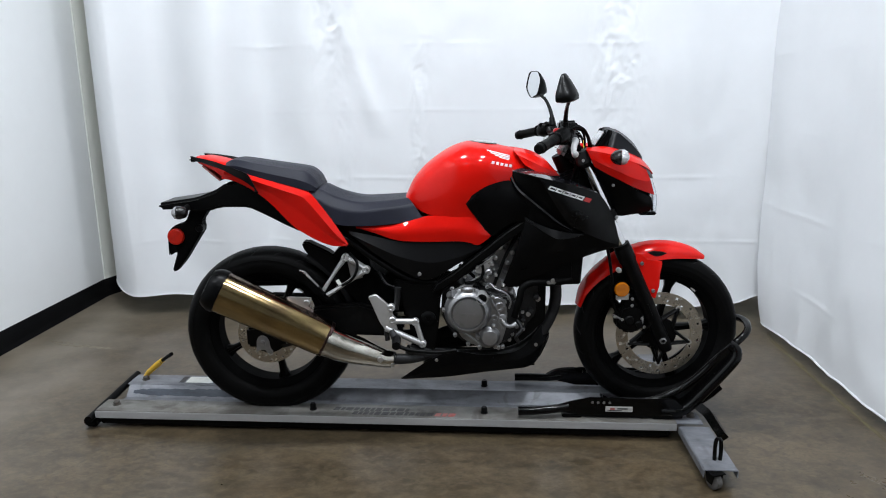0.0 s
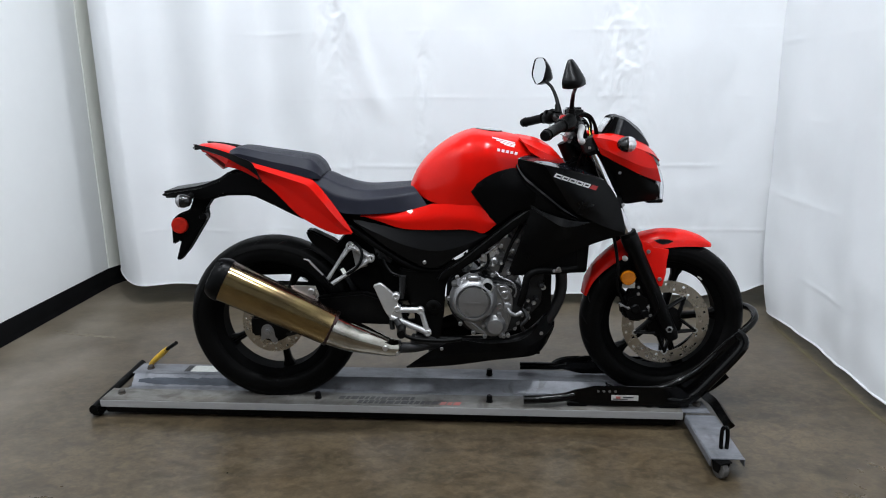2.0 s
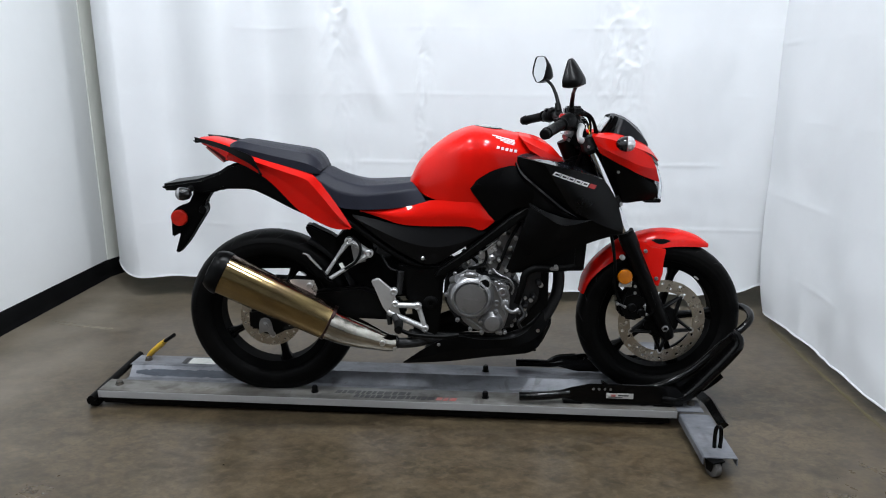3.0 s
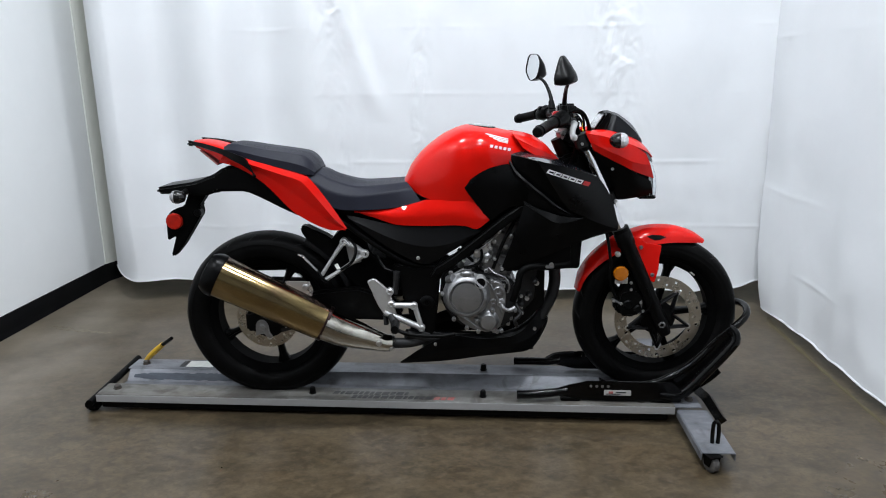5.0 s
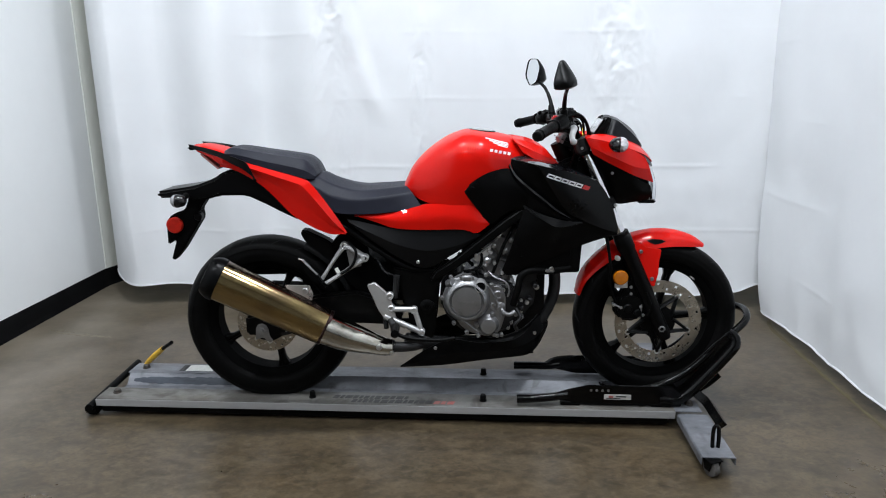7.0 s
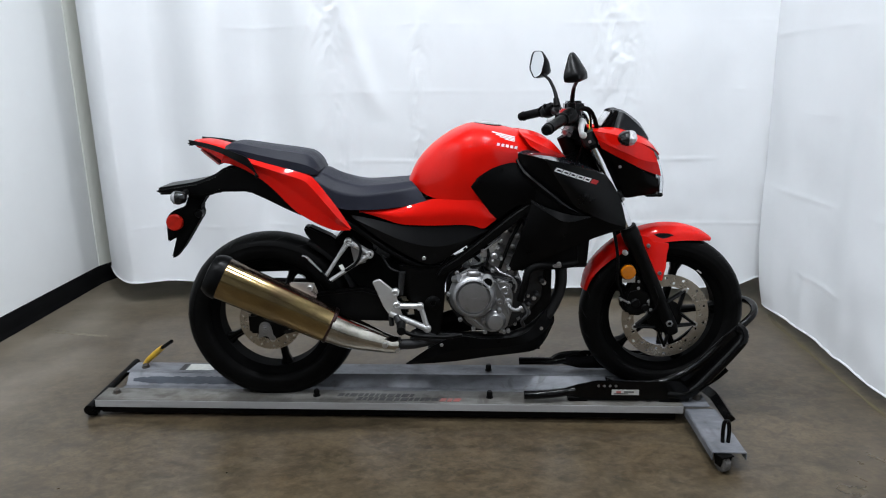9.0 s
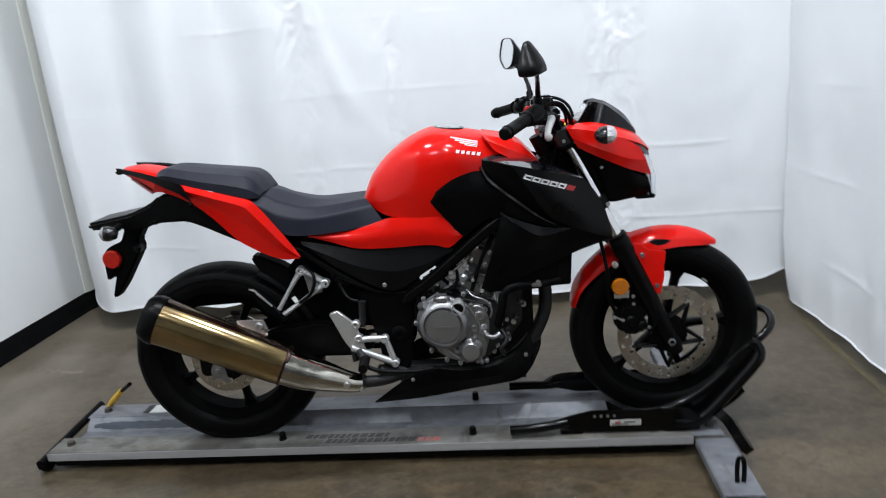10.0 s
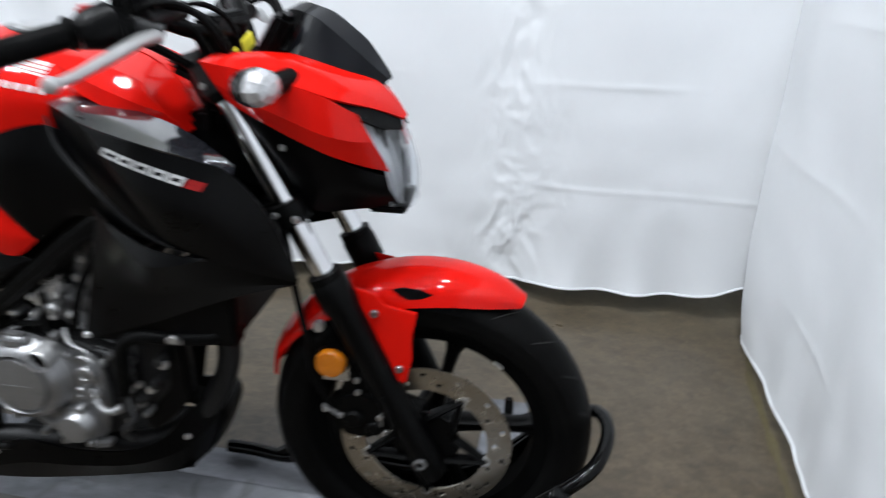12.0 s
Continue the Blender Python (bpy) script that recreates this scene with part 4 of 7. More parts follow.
def swingarm():
    arm = bmesh.new()
    prism([(-0.80, 0.325), (-0.80, 0.395), (-0.70, 0.41), (-0.55, 0.47), (-0.40, 0.485), (-0.26, 0.44), (-0.24, 0.39), (-0.30, 0.365), (-0.48, 0.372), (-0.70, 0.325)], 0.082, 0.118, 0.008, arm)
    s = part("swingarm", arm, SATIN, bike, "black box-section swingarm")
    far = prism([(-0.80, 0.325), (-0.80, 0.395), (-0.55, 0.45), (-0.26, 0.45), (-0.24, 0.39), (-0.48, 0.372), (-0.70, 0.325)], -0.118, -0.082, 0.008)
    part("far_arm", far, SATIN, s)
    part("cross_member", tube([(-0.40, 0.1, 0.43), (-0.40, -0.1, 0.43)], 0.03, 12), SATIN, s)
    part("axle_nut", lathe([(0.016, 0.123), (0.016, 0.1255), (0.0115, 0.1255), (0.0115, 0.136), (0.007, 0.136), (0.007, 0.141), (0, 0.141)], (REAR[0] - 0.004, 0, REAR[1] - 0.012), 6), CAST, s)
    part("chain_adjuster", prism([(-0.764, 0.352), (-0.757, 0.366), (-0.742, 0.372), (-0.728, 0.366), (-0.72, 0.352), (-0.716, 0.322), (-0.706, 0.312), (-0.712, 0.302), (-0.728, 0.306), (-0.736, 0.318), (-0.75, 0.318), (-0.766, 0.31)], 0.118, 0.124, 0.002), CAST, s)
    part("chain_guard", prism([(-0.90, 0.505), (-0.66, 0.515), (-0.44, 0.53), (-0.42, 0.50), (-0.64, 0.49), (-0.90, 0.485)], -0.13, -0.10, 0.004), MATTE, s)
    sp = lathe([(0.035, -0.085), (0.098, -0.085), (0.098, -0.078), (0.035, -0.078)], (REAR[0], 0, REAR[1]), 42)
    part("sprocket", sp, STEEL, s)
    part("chain", tube([(-0.75, -0.082, 0.462), (-0.45, -0.082, 0.45), (-0.22, -0.082, 0.44)], 0.008, 8, 24), DARKCAST, s)
    part("chain", tube([(-0.75, -0.082, 0.26), (-0.45, -0.082, 0.34), (-0.22, -0.082, 0.37)], 0.008, 8, 24), DARKCAST, s)
    # rear brake caliper and hose
    cal = bmesh.new()
    prism([(-0.685, 0.315), (-0.63, 0.33), (-0.625, 0.39), (-0.655, 0.42), (-0.70, 0.40)], 0.066, 0.11, 0.008, cal)
    c = part("rear_brake_caliper", cal, DARKCAST, s)
    screw(-0.66, 0.11, 0.345, 0.007, 0.005, c)
    screw(-0.65, 0.11, 0.385, 0.007, 0.005, c)


swingarm()


def hugger():
    rows = []
    for w, dr in ((-0.075, -0.012), (-0.06, 0.01), (0.0, 0.018), (0.06, 0.01), (0.075, -0.012)):
        rows.append([(REAR[0] + (0.325 + dr) * math.cos(radians(a)), w, REAR[1] + (0.325 + dr) * math.sin(radians(a))) for a in (62, 50, 38, 26, 14)])
    part("hugger", loft(rows, 16, 3, 0.004), MATTE, bike, "black plastic rear wheel hugger")
    part("mud_flap", prism([(-0.6, 0.692), (-0.582, 0.698), (-0.50, 0.658), (-0.462, 0.62), (-0.465, 0.56), (-0.50, 0.575), (-0.55, 0.62), (-0.59, 0.662)], 0.02, 0.07, 0.006), MATTE, bike)


hugger()


# -- frame, side panels, engine --
def chassis():
    beam = bmesh.new()
    out = [(0.165, 0.785), (0.10, 0.74), (0.02, 0.675), (-0.075, 0.60), (-0.13, 0.565), (-0.15, 0.53), (-0.125, 0.53), (-0.06, 0.57), (0.04, 0.65), (0.13, 0.72), (0.19, 0.76)]
    prism(out, 0.115, 0.142, 0.008, beam, 3)
    frm = part("main_frame", beam, SATIN, bike, "black tubular steel frame")
    part("far_beam", prism(out, -0.142, -0.115, 0.008), SATIN, frm)
    for s in (1, -1):
        part("seat_rail", tube([(-0.125, 0.112 * s, 0.56), (-0.20, 0.112 * s, 0.566), (-0.26, 0.112 * s, 0.592), (-0.35, 0.106 * s, 0.65), (-0.445, 0.098 * s, 0.716), (-0.56, 0.09 * s, 0.76)], 0.011, 10, 24), SATIN, frm)
        part("pivot_plate", prism([(-0.275, 0.575), (-0.2, 0.56), (-0.13, 0.565), (-0.105, 0.60), (-0.075, 0.60), (-0.115, 0.51), (-0.12, 0.42), (-0.135, 0.32), (-0.17, 0.275), (-0.215, 0.30), (-0.225, 0.42)], 0.115 * s - 0.012, 0.115 * s + 0.012, 0.006), SATIN, frm)
    part("pivot_cap", lathe([(0.026, 0.125), (0.026, 0.131), (0.018, 0.136), (0.009, 0.136), (0.008, 0.132), (0, 0.132)], (-0.158, 0, 0.435), 26), SATIN, frm)
    part("down_tube", tube([(0.30, 0.0, 0.86), (0.25, 0.0, 0.60), (0.20, 0.0, 0.40)], 0.02, 10), SATIN, frm)
    part("head_pipe", tube([(0.30, 0.0, 0.99), (0.39, 0.0, 0.80)], 0.032, 16), SATIN, frm)
    part("inner_fill", prism([(-0.55, 0.78), (-0.10, 0.80), (0.14, 0.88), (0.30, 0.88), (0.30, 0.72), (0.12, 0.72), (-0.08, 0.60), (-0.20, 0.56), (-0.36, 0.64), (-0.5, 0.73)], -0.085, 0.085, 0.01), MATTE, frm)
    # added black filler that keeps the gap ahead of the rear tyre dark
    part("gap_fill", prism([(-0.50, 0.64), (-0.44, 0.70), (-0.372, 0.66), (-0.357, 0.598), (-0.302, 0.572), (-0.288, 0.602), (-0.24, 0.56), (-0.24, 0.44), (-0.40, 0.46), (-0.47, 0.54)], -0.07, 0.07, 0.006), RIMBLACK, frm)
    # added black filler in place of the frame and wires at the head
    part("head_fill", prism([(0.255, 0.885), (0.305, 0.93), (0.36, 0.945), (0.385, 0.93), (0.40, 0.90), (0.41, 0.80), (0.28, 0.82)], -0.055, 0.055, 0.012), MATTE, frm)
    # hoses and looms tucked behind the frame
    for pts, r in (([(-0.33, 0.10, 0.60), (-0.30, 0.13, 0.56), (-0.26, 0.13, 0.54), (-0.255, 0.12, 0.48)], 0.005), ([(-0.05, 0.10, 0.62), (0.0, 0.11, 0.58), (0.02, 0.12, 0.545)], 0.006), ([(-0.43, 0.09, 0.66), (-0.40, 0.115, 0.63), (-0.415, 0.12, 0.58), (-0.47, 0.11, 0.54)], 0.005)):
        part("cable", tube(pts, r, 8, 18), MATTE, frm)


chassis()

for s in (1, -1):
    top = [(-0.425, 0.118, 0.745), (-0.36, 0.124, 0.732), (-0.265, 0.13, 0.712), (-0.15, 0.135, 0.708), (-0.036, 0.135, 0.709), (0.03, 0.13, 0.690)]
    mid = [(-0.418, 0.128, 0.735), (-0.345, 0.138, 0.70), (-0.25, 0.148, 0.66), (-0.15, 0.15, 0.64), (-0.06, 0.146, 0.655), (0.028, 0.131, 0.688)]
    bot = [(-0.41, 0.12, 0.725), (-0.335, 0.126, 0.665), (-0.24, 0.132, 0.605), (-0.16, 0.134, 0.575), (-0.08, 0.134, 0.615), (0.024, 0.13, 0.684)]
    p = part("side_cover", loft([top, mid, bot], 26, 5, 0.004, side=s, smooth=False), PLASTIC, bike, "matte black side cover", smooth=20)
    if s > 0:
        screw(-0.185, 0.147, 0.60, 0.0065, 0.004, p)


def engine():
    out = [(-0.105, 0.53), (-0.115, 0.45), (-0.085, 0.385), (-0.03, 0.335), (0.06, 0.318), (0.135, 0.345), (0.165, 0.41), (0.16, 0.48), (0.135, 0.515), (0.10, 0.52), (0.045, 0.535), (-0.04, 0.56)]
    e = part("engine", prism(out, -0.12, 0.118, 0.012, seg=3), DARKCAST, bike, "single-cylinder engine with grey metal covers")
    side = [(-0.062, 0.415), (-0.05, 0.375), (-0.015, 0.345), (0.05, 0.326), (0.095, 0.342), (0.112, 0.40), (0.116, 0.46), (0.105, 0.505), (0.085, 0.516), (0.06, 0.513), (0.03, 0.53), (-0.03, 0.545), (-0.08, 0.50)]
    part("crankcase_cover", prism(side, 0.116, 0.138, 0.006, seg=3), COVER, e, "grey painted crankcase cover")
    part("side_casting", prism([(0.06, 0.33), (0.12, 0.345), (0.15, 0.40), (0.15, 0.47), (0.125, 0.512), (0.08, 0.52)], 0.085, 0.112, 0.006), COVER, e)
    cx, cz = -0.021, 0.466
    cov = lathe([(0.082, 0.13), (0.082, 0.14), (0.077, 0.145), (0.0745, 0.157), (0.068, 0.168), (0.059, 0.172), (0.0565, 0.165), (0.053, 0.164), (0.0505, 0.1715), (0.02, 0.174), (0, 0.174)], (cx, 0, cz), 64)
    c = part("clutch_cover", cov, COVER, e, "round grey clutch cover")
    part("cover_print", block((cx, 0.1743, cz - 0.002), (0.05, 0.0012, 0.006), 0), CAST, c)
    fill = lathe([(0.021, 0.13), (0.021, 0.168), (0.0195, 0.171), (0.0175, 0.171), (0.0165, 0.162), (0, 0.162)], (0.026, 0, 0.517), 24)
    f = part("oil_filler", fill, SATINALU, e)
    part("filler_cap", lathe([(0.016, 0.16), (0.016, 0.166), (0.009, 0.169), (0, 0.169)], (0.026, 0, 0.517), 18), MATTE, f)
    part("cover_lug", block((-0.02, 0.15, 0.545), (0.05, 0.03, 0.03), 0.01, seg=3), COVER, c)
    part("cover_lug", tube([(-0.084, 0.135, 0.52), (-0.066, 0.155, 0.53)], 0.014, 12), COVER, c)
    oil = lathe([(0.037, 0.13), (0.037, 0.147), (0.033, 0.151), (0.031, 0.158), (0.026, 0.165), (0.01, 0.167), (0, 0.167)], (0.054, 0, 0.374), 44)
    o = part("oil_filter_cover", oil, COVER, e)
    for a in (70, 180, 300):
        x, z = 0.054 + 0.04 * math.cos(radians(a)), 0.374 + 0.04 * math.sin(radians(a))
        part("lug", lathe([(0.009, 0.135), (0.009, 0.15), (0.006, 0.156), (0, 0.156)], (x, 0, z), 12), COVER, o)
    part("sight_glass", block((-0.004, 0.139, 0.392), (0.016, 0.006, 0.012), 0.002), GLOSS, e)
    for x, z in ((-0.104, 0.47), (-0.065, 0.378), (-0.02, 0.345), (0.02, 0.332), (0.085, 0.332), (0.125, 0.352), (0.15, 0.40), (0.15, 0.44), (0.148, 0.475), (0.12, 0.505), (0.065, 0.515), (-0.075, 0.545), (0.045, 0.552), (0.10, 0.335), (0.135, 0.372)):
        low = -0.026 if x > 0.11 else 0.0
        part("bolt", lathe([(0.0072, 0.13), (0.0072, 0.143), (0.0055, 0.144), (0.0055, 0.149), (0.003, 0.149), (0.003, 0.146), (0, 0.146)], (x, low, z), 12), CAST, e)
    # cylinder and head lean forward
    lean = Matrix.Rotation(radians(24), 4, "Y")
    cyl = bmesh.new()
    block((0, 0, 0.05), (0.12, 0.17, 0.10), 0.015, bm=cyl, seg=3)
    at = Matrix.Translation((0.065, 0, 0.51)) @ lean
    part("cylinder", cyl, CAST, e, m=at)
    for k in range(1, 6, 2):
        part("fin", block((0, 0, 0.012 + k * 0.016), (0.14, 0.19, 0.005), 0.002, seg=1), CAST, e, m=at)
    head = bmesh.new()
    block((0, 0, 0.14), (0.13, 0.18, 0.075), 0.014, bm=head, seg=3)
    block((0, 0, 0.195), (0.115, 0.17, 0.05), 0.018, bm=head, seg=3)
    hd = part("cylinder_head", head, COVER, e, "grey ribbed cylinder head", m=at)
    for dz in (0.125, 0.165):
        for dx in (-0.045, 0.0, 0.045):
            q = at @ Vector((dx, 0, dz))
            part("bolt", lathe([(0.008, 0.088), (0.008, 0.097), (0.004, 0.099), (0, 0.099)], (q.x, 0, q.z), 10), SCREW, hd)
    for dx in (-0.04, -0.02, 0.0, 0.02, 0.04):
        rib = block((dx, 0.089, 0.16), (0.006, 0.01, 0.10), 0.002)
        part("rib", rib, COVER, hd, m=at)
    # coolant and throttle hardware
    part("coolant_pipe", tube([(0.055, 0.125, 0.56), (0.075, 0.145, 0.545), (0.11, 0.15, 0.53), (0.125, 0.148, 0.50), (0.12, 0.142, 0.475)], 0.0032, 10, 26), CAST, e, "thin bare metal pipe")
    part("sensor", lathe([(0.012, 0.10), (0.012, 0.135), (0.007, 0.14), (0, 0.14)], (0.05, 0, 0.60), 14), CAST, e)
    part("throttle_body", tube([(-0.04, 0.0, 0.62), (0.03, 0.0, 0.64)], 0.035, 18), DARKCAST, e)
    part("throttle_bracket", prism([(0.0, 0.60), (0.03, 0.645), (0.065, 0.65), (0.055, 0.615), (0.02, 0.59)], 0.105, 0.122, 0.004), SATINALU, e)
    part("starter", tube([(0.035, 0.08, 0.575), (0.07, 0.10, 0.62)], 0.018, 14), CAST, e)
    part("link_rod", tube([(-0.07, 0.13, 0.535), (0.0, 0.12, 0.572), (0.05, 0.11, 0.605)], 0.004, 8), CAST, e)
    part("water_hose", tube([(0.14, 0.125, 0.44), (0.155, 0.135, 0.50), (0.165, 0.135, 0.545), (0.20, 0.13, 0.563), (0.26, 0.125, 0.562), (0.33, 0.12, 0.572), (0.345, 0.10, 0.60)], 0.0125, 12, 40), RUBBER, e, "black rubber coolant hose")
    part("header_pipe", tube([(0.20, 0.02, 0.62), (0.27, 0.02, 0.60), (0.295, 0.025, 0.52), (0.285, 0.035, 0.43), (0.22, 0.05, 0.33), (0.10, 0.07, 0.28), (-0.10, 0.1, 0.29), (-0.23, 0.15, 0.325)], 0.021, 14, 50), DARKCAST, e, "dark exhaust header pipe")
    # front clutter: fittings between crankcase and radiator
    rng = random.Random(3)
    for x, w, z, r in ((0.215, 0.12, 0.508, 0.008), (0.198, 0.12, 0.458, 0.007), (0.17, 0.12, 0.425, 0.008), (0.172, 0.118, 0.392, 0.006), (0.15, 0.128, 0.49, 0.006)):
        bm = lathe([(r * 1.3, w - 0.03), (r * 1.3, w - 0.004), (r, w), (r, w + 0.006), (r * 0.5, w + 0.008), (0, w + 0.008)], (x, 0, z), 12)
        part("fitting", bm, DARKCAST if rng.random() < 0.6 else CAST, e)
    part("engine_side", prism([(0.15, 0.33), (0.20, 0.36), (0.245, 0.42), (0.245, 0.55), (0.16, 0.55)], 0.06, 0.10, 0.008), DARKCAST, e)
    for pts, rr, mat in (([(0.0, 0.11, 0.66), (0.03, 0.125, 0.62), (0.02, 0.13, 0.575), (-0.03, 0.125, 0.56)], 0.005, RUBBER), ([(-0.09, 0.11, 0.60), (-0.06, 0.125, 0.585), (-0.02, 0.128, 0.60), (0.04, 0.118, 0.64)], 0.0045, RUBBER),
                         ([(0.145, 0.10, 0.72), (0.105, 0.12, 0.65), (0.082, 0.125, 0.59), (0.07, 0.12, 0.555)], 0.006, RUBBER), ([(-0.02, 0.12, 0.60), (0.02, 0.126, 0.622), (0.07, 0.12, 0.66)], 0.0035, CAST),
                         ([(-0.09, 0.125, 0.46), (-0.10, 0.13, 0.52), (-0.06, 0.128, 0.57)], 0.006, RUBBER)):
        part("hose", tube(pts, rr, 8, 18), mat, e)
    for x, z, rr in ((0.012, 0.618, 0.007), (0.045, 0.585, 0.008), (0.075, 0.59, 0.006), (0.01, 0.585, 0.006), (0.10, 0.555, 0.007), (-0.03, 0.585, 0.006), (0.062, 0.628, 0.006)):
        part("bolt", lathe([(rr, 0.10), (rr, 0.13), (rr * 0.7, 0.134), (rr * 0.3, 0.134), (0, 0.132)], (x, 0, z), 10), SCREW, e)
    part("oil_line", tube([(0.15, 0.13, 0.43), (0.165, 0.145, 0.40), (0.145, 0.15, 0.375), (0.155, 0.14, 0.35)], 0.006, 10, 20), DARKCAST, e)
    part("engine_mount", prism([(0.17, 0.34), (0.25, 0.42), (0.25, 0.56), (0.225, 0.56), (0.215, 0.44), (0.15, 0.36)], 0.085, 0.105, 0.004), SATIN, e)
    part("coolant_elbow", tube([(0.097, 0.138, 0.437), (0.107, 0.148, 0.42), (0.126, 0.15, 0.413), (0.145, 0.142, 0.42)], [0.0065, 0.007, 0.007, 0.0085], 14, 12), CAST, e, "bare aluminium coolant elbow")
    part("elbow_flange", lathe([(0.014, 0.112), (0.014, 0.142), (0.01, 0.145), (0, 0.145)], (0.097, 0, 0.44), 14), CAST, e)
    for x, z, r in ((0.221, 0.501, 0.009), (0.189, 0.446, 0.008), (0.105, 0.491, 0.009), (0.169, 0.454, 0.006), (0.169, 0.413, 0.006)):
        screw(x, 0.115, z, r, 0.009, e)
    # stepped casting between the covers and the cylinder's foot
    for x, z, r, w in ((0.088, 0.48, 0.017, 0.147), (0.095, 0.43, 0.012, 0.146), (0.07, 0.44, 0.012, 0.144), (0.02, 0.40, 0.012, 0.143), (-0.02, 0.385, 0.01, 0.142)):
        part("cover_boss", lathe([(r, 0.13), (r, w - 0.003), (r * 0.85, w), (r * 0.5, w), (r * 0.42, w - 0.003), (0, w - 0.003)], (x, 0, z), 20), COVER, e)
    for pts in ([(0.06, 0.139, 0.505), (0.085, 0.141, 0.455), (0.10, 0.139, 0.40)], [(0.12, 0.112, 0.5), (0.138, 0.114, 0.46), (0.142, 0.112, 0.41)], [(-0.05, 0.139, 0.40), (0.0, 0.14, 0.362), (0.02, 0.139, 0.345)]):
        part("cover_rib", tube(pts, 0.0042, 8, 12), COVER, e)
    return e


engine()


def radiator():
    r = part("radiator", block((0.345, 0, 0.65), (0.04, 0.26, 0.17), 0.006), SATIN, bike, "black radiator behind the front wheel")
    part("radiator_fan", block((0.29, 0.0, 0.63), (0.07, 0.22, 0.13), 0.02), MATTE, r)
    part("radiator_tank", prism([(0.364, 0.556), (0.22, 0.553), (0.11, 0.545), (0.13, 0.60), (0.25, 0.66), (0.37, 0.66)], 0.095, 0.128, 0.004), MATTE, r)
    screw(0.266, 0.146, 0.575, 0.0075, 0.006, r)
    part("tank_bracket", block((0.262, 0.14, 0.566), (0.03, 0.008, 0.012), 0.003), CAST, r)


radiator()


def belly_pan():
    for s in (1, -1):
        top = [(-0.255, 0.148, 0.222), (-0.16, 0.146, 0.285), (-0.076, 0.142, 0.318), (0.023, 0.138, 0.305), (0.122, 0.128, 0.306), (0.18, 0.1, 0.322), (0.215, 0.085, 0.362), (0.243, 0.06, 0.384)]
        mid = [(-0.254, 0.15, 0.221), (-0.15, 0.15, 0.25), (-0.07, 0.148, 0.27), (0.03, 0.142, 0.272), (0.13, 0.126, 0.275), (0.20, 0.1, 0.29), (0.245, 0.075, 0.32), (0.271, 0.05, 0.347)]
        bot = [(-0.252, 0.146, 0.217), (-0.15, 0.142, 0.22), (-0.07, 0.138, 0.225), (0.04, 0.128, 0.236), (0.13, 0.105, 0.236), (0.195, 0.085, 0.237), (0.23, 0.062, 0.252), (0.252, 0.045, 0.29)]
        p = part("belly_pan", loft([top, mid, bot], 26, 5, 0.004, side=s, smooth=False), MATTE, bike, "matte black belly pan", smooth=18)
        if s > 0:
            screw(0.222, 0.086, 0.322, 0.0065, 0.005, p)
            screw(-0.13, 0.15, 0.29, 0.006, 0.004, p)
    nose = [[(0.242, w, 0.383), (0.270 + dx, w, 0.346), (0.252 + dx, w, 0.29), (0.23 + dx, w, 0.252), (0.195, w, 0.237)] for w, dx in ((0.045, 0.0), (0.02, 0.004), (-0.02, 0.004), (-0.045, 0.0))]
    part("pan_nose", loft(nose, 14, 4, 0.004), MATTE, bike, "rounded black front of the belly pan")
    part("pan_floor", block((0.02, 0, 0.245), (0.40, 0.17, 0.006), 0.002), MATTE, bike)


belly_pan()


# -- fuel tank, seat, tail --
bodywork_face = []


